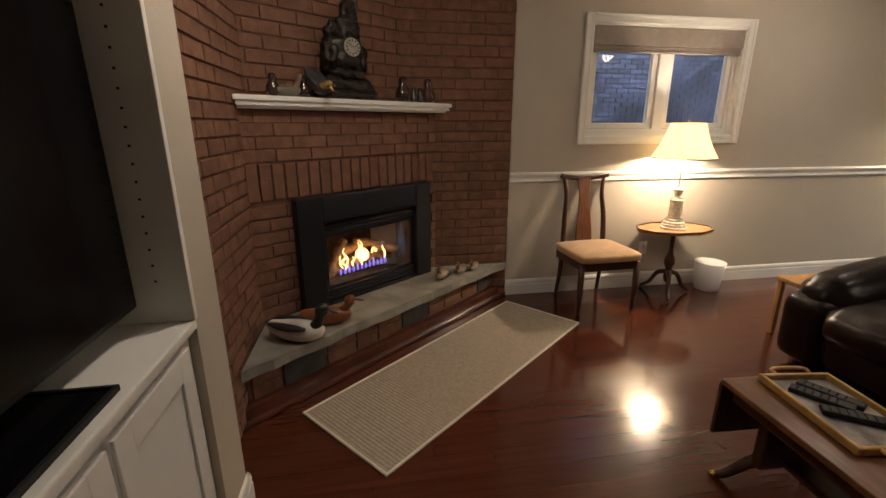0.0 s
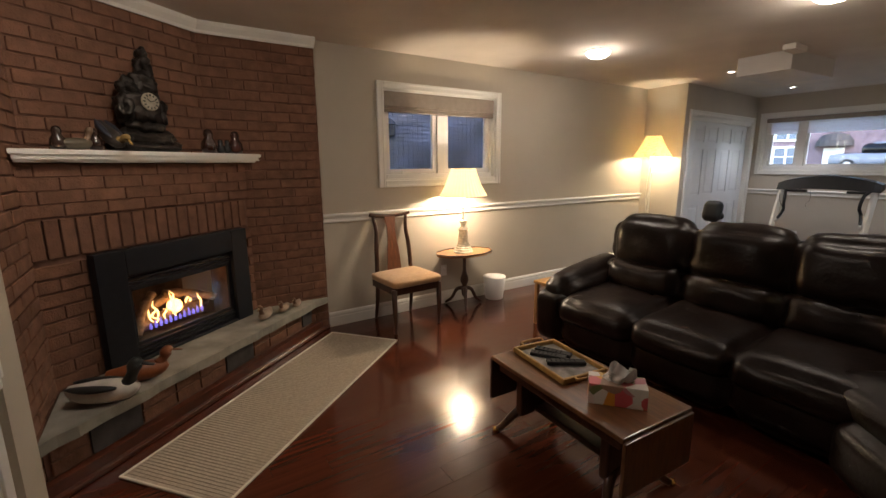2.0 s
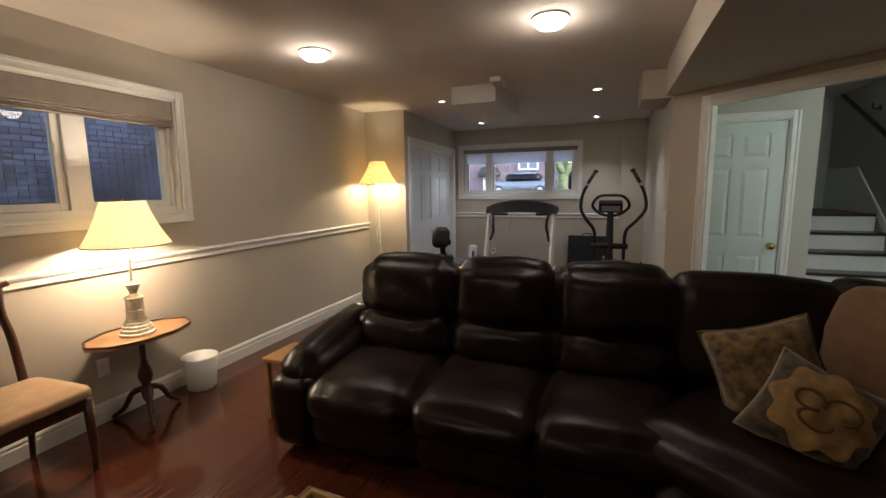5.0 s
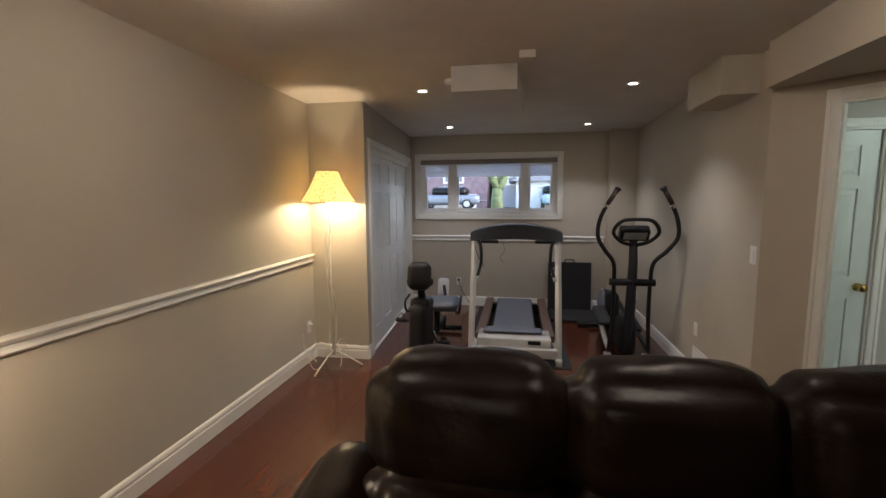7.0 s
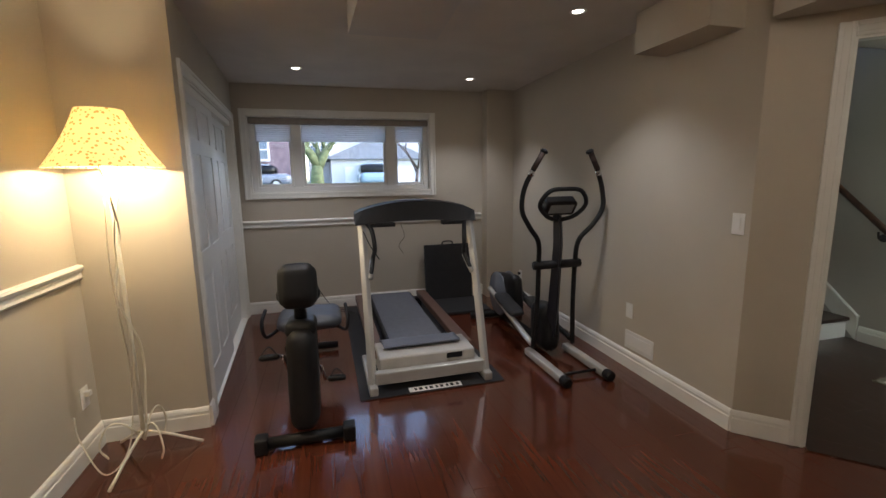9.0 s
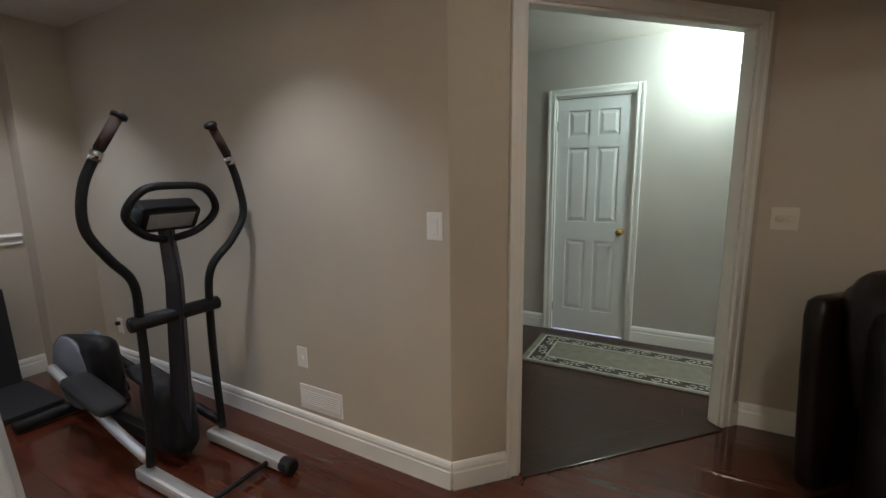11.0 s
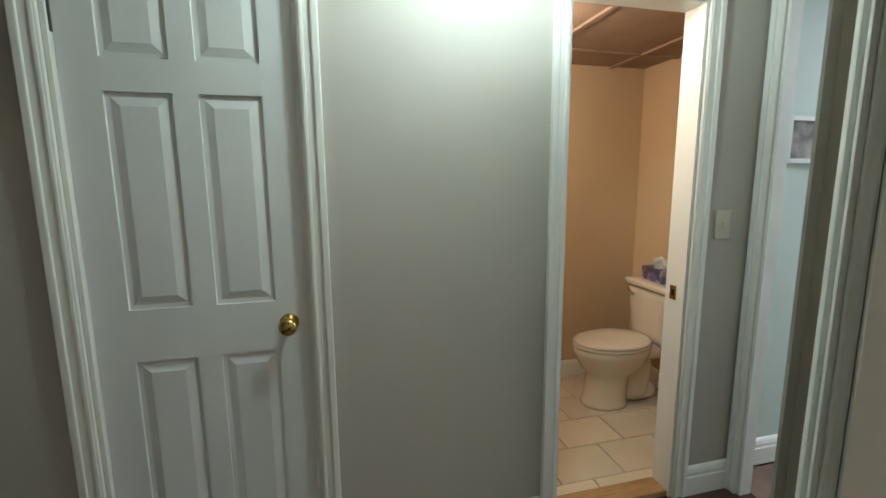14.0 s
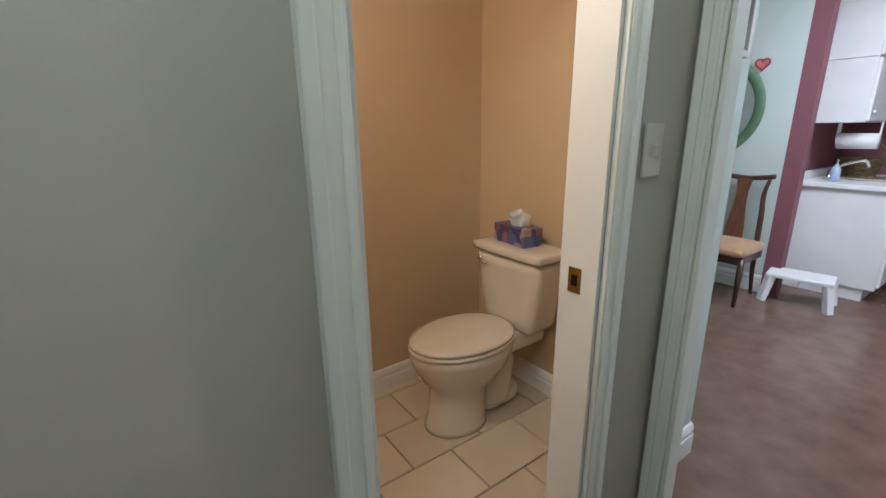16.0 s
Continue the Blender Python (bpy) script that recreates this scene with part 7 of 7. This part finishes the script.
bevbox(bm, -0.45, 0.50, -1.85, -1.28, 0.10, 0.80, 0.004)
bevbox(bm, -0.45, 0.48, -1.85, -1.34, 0.003, 0.10, 0.002)
part("body", bm, M["white"], t)
bm = B()
bevbox(bm, -0.02, 0.48, -1.28, -1.262, 0.13, 0.78, 0.003)
part("door", bm, M["white"], t)
bm = B()
bevbox(bm, -0.49, 0.53, -1.855, -1.245, 0.802, 0.84, 0.008)
bevbox(bm, -0.49, 0.53, -1.857, -1.835, 0.84, 0.90, 0.005)
part("countertop", bm, M["white"], t, "white laminate counter")
bm = B()
oval(bm, [(-0.1, 0.19, 0.17, 0.842), (-0.1, 0.21, 0.19, 0.85), (-0.1, 0.19, 0.17, 0.852), (-0.1, 0.1, 0.1, 0.848)])
bmesh.ops.translate(bm, vec=(0.1, -1.53, 0), verts=bm.verts)
part("basin_rim", bm, M["ceramic"], t, "pale basin rim", True)
bm = B()
lathe(bm, [(0.026, 0.0), (0.026, 0.02), (0.012, 0.03), (0.012, 0.06)], 14, at(0.22, -1.73, 0.841))
tube(bm, curve([(0.22, -1.73, 0.89), (0.22, -1.66, 0.95), (0.18, -1.55, 0.985), (0.16, -1.52, 0.94)], 6), 0.012, 8)
part("tap", bm, M["chrome"], t, "chrome tap", True)
t = thing("wall_cabinet", "white wall cabinet above the counter", "cabinet", at(0, -0.045, 0))
bm = B()
bevbox(bm, -0.45, 0.50, -1.855, -1.54, 1.26, 1.68, 0.003)
bevbox(bm, -0.45, 0.50, -1.855, -1.54, 1.684, 2.2, 0.003)
part("body", bm, M["white"], t)
for z0, z1 in ((1.27, 1.67), (1.69, 2.19)):
    for x0 in (-0.44, 0.035):
        bm = B()
        bevbox(bm, x0, x0 + 0.455, -1.54, -1.522, z0, z1, 0.003)
        d = part("door", bm, M["white"], t)
        bm = B()
        lathe(bm, [(0.006, 0), (0.012, 0.012), (0.0, 0.02)], 12, at(x0 + 0.40, -1.522, z0 + 0.06, 0, -90))
        part("knob", bm, M["white"], d)
t = thing("soap_pump", "clear soap pump bottle on the counter", "bottle", at(0.40, -1.70, 0.843))
bm = B()
lathe(bm, [(0.03, 0), (0.032, 0.01), (0.03, 0.09), (0.012, 0.11), (0.012, 0.125)], 18)
part("bottle", bm, mat("blue_soap", (0.35, 0.45, 0.6), 0.1, coat=0.5), t, "", True)
bm = B()
tube(bm, [(0, 0, 0.12), (0, 0, 0.155), (0.035, 0.01, 0.152)], 0.006, 8)
part("pump", bm, M["white"], t, "", True)
t = thing("fruit_basket", "brown woven basket with a tall handle on the counter", "basket", at(-0.16, -1.68, 0.843))
bm = B()
for k in range(9):
    tube(bm, [((0.10 + 0.004 * k) * math.cos(a), (0.10 + 0.004 * k) * math.sin(a), 0.008 + 0.016 * k) for a in [j * math.pi / 12 for j in range(24)]], 0.009, 6, True)
lathe(bm, [(0.0, 0.0), (0.1, 0.001), (0.1, 0.006), (0.0, 0.007)], 18)
part("weave", bm, mat("dark_wicker", (0.14, 0.10, 0.04), 0.7, var=0.4, scale=40), t, "", True)
bm = B()
tube(bm, curve([(0, -0.13, 0.13), (0, -0.12, 0.22), (0, 0.0, 0.29), (0, 0.12, 0.22), (0, 0.13, 0.13)], 6), 0.009, 8)
part("handle", bm, bpy.data.materials["dark_wicker"], t, "", True)
t = thing("paper_towel", "paper towel roll on a holder under the cabinet", "paper towel")
bm = B()
lathe(bm, [(0.02, 0), (0.055, 0), (0.055, 0.22), (0.02, 0.22)], 24, at(0.34, -1.74, 1.13, 0, -90))
part("roll", bm, M["white"], t, "", True)
for y0, y1 in ((-1.755, -1.735), (-1.525, -1.515)):
    bm = B()
    bevbox(bm, 0.325, 0.355, y0, y1, 1.12, 1.262, 0.003)
    part("holder", bm, M["white"], t)
t = thing("fluorescent_ceiling_light", "lit fluorescent ceiling panel light", "ceiling light", at(1.75, -1.00, 2.3505))
bm = B()
bevbox(bm, -0.3, 0.3, -0.6, 0.6, -0.012, 0.0, 0.003)
g = part("diffuser", bm, glow("tube_diffuser", (0.9, 0.97, 1.0), 9), t)
g.visible_shadow = False
mo, _ = along((3.17, -4.6), (3.17, -2.6))
six_panel("door_3", mo, 0.55, 1.35, 0.005, 2.03, -0.03, "white panelled office door, closed", M["door"], None, 0.028)
# ---- outdoors ----
GZ = 0.95
bm = B()
vs = {}
X, Y = [-300, -0.95, 9.4, 400], [-300, -4.9, 4.85, 300]
for i, x in enumerate(X):
    for j, y in enumerate(Y):
        vs[i, j] = bm.verts.new((x, y, GZ))
for i in range(3):
    for j in range(3):
        if (i, j) != (1, 1):
            bm.faces.new((vs[i, j], vs[i + 1, j], vs[i + 1, j + 1], vs[i, j + 1]))
solid("ground", bm, mat("winter_lawn", (0.10, 0.11, 0.055), 0.95, var=0.35, scale=3, bump=0.5, bscale=20), "dull winter lawn", "ground")
bm = B()
box(bm, 22.5, 29.5, -120, 120, GZ - 0.05, GZ + 0.01)
solid("road", bm, mat("asphalt", (0.055, 0.055, 0.06), 0.85, var=0.25, scale=4, bump=0.4, bscale=80), "grey asphalt street", "road")

t = thing("neighbour_house", "neighbouring house with slate-blue brick side wall", "house")
bm = B()
box(bm, -3, 11, 6.75, 6.95, GZ - 0.05, 6.5)
part("wall", bm, mat("slate_mortar", (0.011, 0.012, 0.018), 0.9), t)
NB = mat("slate_brick", (0.021, 0.024, 0.038), 0.8, var=0.7, scale=3, bump=0.4, bscale=30, island=0.5)
bm = B()
for r in range(62):
    z = GZ + 0.02 + 0.06 * r
    x = 1.0 + (r % 2) * 0.085
    while x < 8.5:
        w = 0.16
        box(bm, x, x + w, 6.742, 6.752, z, z + 0.050)
        x += 0.17
tagged(part("brick_courses", bm, NB, t, "slate-blue bricks in courses"), kind="stuff")
bm = B()
poly(bm, [(-3.3, 6.4), (11.3, 6.4), (11.3, 12), (-3.3, 12)], 6.5, 6.75)
part("roof", bm, M["darkslate"], t)
t = thing("wall_lantern", "dark outdoor wall lantern", "lamp", at(3.83, 6.70, 2.0) @ Matrix.Diagonal((0.8, 1, 0.8, 1)))
bm = B()
lathe(bm, [(0.02, -0.16), (0.07, -0.13), (0.09, 0.05), (0.11, 0.06), (0.05, 0.13), (0.01, 0.17)], 8)
bevbox(bm, -0.015, 0.015, 0.0, 0.035, -0.05, 0.10, 0.004)
part("body", bm, M["iron"], t)

BRK = mat("street_brick", (0.19, 0.135, 0.15), 0.85, var=0.25, scale=3, bump=0.3, bscale=30)


def far_window(parent, x, y, z, w, h):
    bm = B()
    for r in ((-w / 2 - 0.12, w / 2 + 0.12, -h / 2 - 0.12, -h / 2), (-w / 2 - 0.12, w / 2 + 0.12, h / 2, h / 2 + 0.12), (-w / 2 - 0.12, -w / 2, -h / 2, h / 2), (w / 2, w / 2 + 0.12, -h / 2, h / 2), (-0.05, 0.05, -h / 2, h / 2), (-w / 2, w / 2, -0.03, 0.03)):
        box(bm, x - 0.08, x + 0.02, y + r[0], y + r[1], z + r[2], z + r[3])
    f = part("window", bm, M["white"], parent, "white framed window")
    bm = B()
    box(bm, x - 0.02, x + 0.01, y - w / 2, y + w / 2, z - h / 2, z + h / 2)
    part("pane", bm, mat("dusk_glass", (0.10, 0.14, 0.2), 0.08) if "dusk_glass" not in bpy.data.materials else bpy.data.materials["dusk_glass"], f)


def gable(bm, x0, x1, y0, y1, z, h, o=0.4):
    ym = (y0 + y1) / 2
    v = [bm.verts.new(p) for p in ((x0 - o, y0 - o, z), (x1 + o, y0 - o, z), (x1 + o, y1 + o, z), (x0 - o, y1 + o, z), (x0 - o, ym, z + h), (x1 + o, ym, z + h))]
    for f in ((0, 1, 5, 4), (2, 3, 4, 5), (0, 4, 3), (1, 2, 5), (0, 3, 2, 1)):
        bm.faces.new([v[i] for i in f])


t = thing("brick_house", "two-storey red brick house across the street", "house")
bm = B()
box(bm, 33, 43, 4.6, 17, GZ - 0.05, 6.0)
part("wall", bm, BRK, t)
bm = B()
gable(bm, 33, 43, 4.6, 17, 6.0, 2.6)
part("roof", bm, M["darkslate"], t)
for y in (6.9, 8.6 + 3.4, 14.6):
    far_window(t, 33, y, 3.35, 1.2, 1.15)
for y in (12.0, 14.6):
    far_window(t, 33, y, 1.75, 1.2, 1.0)
bm = B()
box(bm, 32.93, 33.02, 5.3, 8.3, GZ, 1.9)
part("garage_door", bm, M["white"], t, "pale garage door")
bm = B()
box(bm, 32.92, 33.02, 9.3, 10.2, GZ, 2.2)
part("front_door", bm, M["white"], t)
bm = B()
lathe(bm, [(0.85, 0), (0.8, 0.3), (0.55, 0.62), (0.0, 0.8)], 20, at(33, 9.75, 2.3))
part("door_canopy", bm, M["darkslate"], t, "rounded dark canopy")

t = thing("pale_house", "pale sided house with grey gable roof and garage", "house")
SID = mat("pale_siding", (0.55, 0.56, 0.58), 0.7, var=0.06)
bm = B()
box(bm, 35, 46, -9, 4.0, GZ - 0.05, 4.4)
box(bm, 31.5, 35, -3.2, 2.6, GZ - 0.05, 2.7)
part("wall", bm, SID, t)
bm = B()
gable(bm, 31.5, 36, -3.2, 2.6, 2.7, 1.4)
part("garage_roof", bm, mat("grey_shingle", (0.22, 0.23, 0.26), 0.9, var=0.2, scale=5, bump=0.4, bscale=20), t)
bm = B()
gable(bm, 35, 46, -9, 4.0, 4.4, 3.0)
part("roof", bm, bpy.data.materials["grey_shingle"], t)
bm = B()
box(bm, 31.42, 31.52, -2.4, 1.8, GZ, 2.25)
part("garage_door", bm, M["white"], t, "white garage door")
for y in (3.2, -5.5):
    far_window(t, 35, y, 3.2, 1.2, 1.1)


def car(m, color, label):
    t = thing("parked_car", label, "car", m, "cars parked in the street")
    bm = B()
    soft(bm, 4.3, 1.75, 0.62, 0.22, 0.03, 10, 0, at(0, 0, 0.60))
    part("body", bm, mat("car_paint", color, 0.25, coat=0.6), t, "", True)
    bm = B()
    soft(bm, 2.3, 1.5, 0.6, 0.25, 0.04, 10, 0, at(-0.2, 0, 1.1))
    part("glasshouse", bm, M["screen"], t, "dark windows", True)
    bm = B()
    soft(bm, 1.6, 1.35, 0.12, 0.05, 0.02, 8, 0, at(-0.25, 0, 1.40))
    part("roof", bm, bpy.data.materials["car_paint"] if color is None else mat("car_roof", color, 0.25, coat=0.6), t, "", True)
    for sx in (-1.35, 1.35):
        for sy in (-0.82, 0.82):
            bm = B()
            lathe(bm, [(0.0, -0.1), (0.30, -0.1), (0.33, -0.05), (0.33, 0.05), (0.30, 0.1), (0.0, 0.1)], 20, at(sx, sy, 0.33, 0, 90))
            w = part("wheel", bm, M["blackrub"], t)
            bm = B()
            lathe(bm, [(0.0, -0.112), (0.19, -0.108), (0.19, 0.108), (0.0, 0.112)], 16, at(sx, sy, 0.33, 0, 90))
            part("rim", bm, M["silver"], w)


car(at(30.6, 0.2, GZ - 0.02, 180), (0.25, 0.36, 0.42), "pale blue parked car in a driveway")
car(at(31.0, 7.0, GZ - 0.02, 90), (0.16, 0.18, 0.22), "grey parked car by the brick house")


def bare_tree(m, r, h, spread, seed, label, material, depth=4, limbs=4):
    t = thing("tree", label, "tree", m)
    rnd = random.Random(seed)
    bm, tw = B(), B()

    def grow(p, d, length, rad, lev):
        mid = p + d * length * 0.5 + Vector((rnd.uniform(-1, 1), rnd.uniform(-1, 1), 0)) * length * 0.06
        end = p + d * length
        tube(bm if lev < 2 else tw, [p, mid, end], [rad, rad * 0.85, rad * 0.68], 7 if lev < 2 else 4)
        if lev >= depth:
            return
        for k in range(limbs if lev == 0 else rnd.choice((2, 3))):
            a = rnd.uniform(0, 2 * math.pi)
            nd = (d * 0.9 + spread * Vector((math.cos(a), math.sin(a), rnd.uniform(-0.05, 0.45)))).normalized()
            grow(end if k else mid.lerp(end, 0.7), nd, length * rnd.uniform(0.6, 0.85), rad * rnd.uniform(0.45, 0.62), lev + 1)

    grow(Vector((0, 0, -0.05)), Vector((0, 0, 1)), h, r, 0)
    part("trunk", bm, material, t, "", True)
    tagged(part("crown", tw, material, t, "bare winter twigs"), kind="stuff")


MOSS = mat("mossy_bark", (0.13, 0.15, 0.07), 0.95, var=0.4, scale=5, bump=0.8, bscale=12)
BARK = mat("dark_bark", (0.10, 0.075, 0.065), 0.95, var=0.3, scale=6, bump=0.6, bscale=15)
bare_tree(at(21.0, 3.3, GZ), 0.30, 1.1, 0.62, 5, "large bare mossy street tree with low forked limbs", MOSS, 5, 5)
bare_tree(at(14.5, 0.9, GZ), 0.05, 0.8, 0.6, 8, "slim bare shrubby tree on the lawn", BARK, 5, 4)
bare_tree(at(30.0, -6.0, GZ), 0.12, 1.6, 0.6, 3, "bare street tree by the pale house", BARK, 5, 4)

# ---- floor pieces ----
floor_ob = bpy.data.objects["floor"]
t_ = B()
bevbox(t_, 0, 1, 0, 0.1244, -0.012, 0.0, 0.0007, 1)
PLANK = mesh("plank", t_, M["floor"])
DARK_PLANK = PLANK.copy()
DARK_PLANK.materials[0] = M["hallfloor"]
random.seed(21)
y = -1.32
while y < 4.6:
    edge = 4.60 + 0.94 * (y + 0.3075)
    if y < -0.36:
        spans = [(3.5, 6.62, DARK_PLANK)]
    elif y < 0.9:
        spans = [(-0.3, edge, PLANK), (edge, 6.62, DARK_PLANK)]
    else:
        spans = [(-0.3, 9.1, PLANK)]
    for x0, x1, board in spans:
        x = x0 - random.uniform(0.0, 1.4)
        while x < x1:
            ln = random.uniform(1.3, 2.0)
            a, b = max(x, x0), min(x + ln, x1)
            x += ln
            if b - a > 0.03:
                ob = new("plank", board)
                ob.parent = floor_ob
                ob.location, ob.scale = (a, y, random.uniform(-0.0003, 0.0)), (b - a - 0.0008, 1, 1)
    y += 0.125
t_ = B()
bevbox(t_, 0, 0.322, 0, 0.2295, 0.0, 0.024, 0.003, 1)
TILE = mesh("tile", t_, M["tile"])
tf = bpy.data.objects["floor_wc"]
for j in range(-2, 4):
    y = -1.934 - 0.2345 * j
    x = (3.79, 3.96, 3.80, 3.626)[j % 4] - 0.328 * 4
    while x < WX1:
        a, b = max(x, WX0), min(x + 0.322, WX1)
        y0, y1 = max(y, WY), min(y + 0.2295, HALL_Y - 0.10)
        if b - a > 0.02 and y1 - y0 > 0.02:
            ob = new("tile", TILE)
            ob.parent = tf
            ob.location, ob.scale = (a, y0, 0.0025), ((b - a) / 0.322, (y1 - y0) / 0.2295, 1)
        x += 0.328
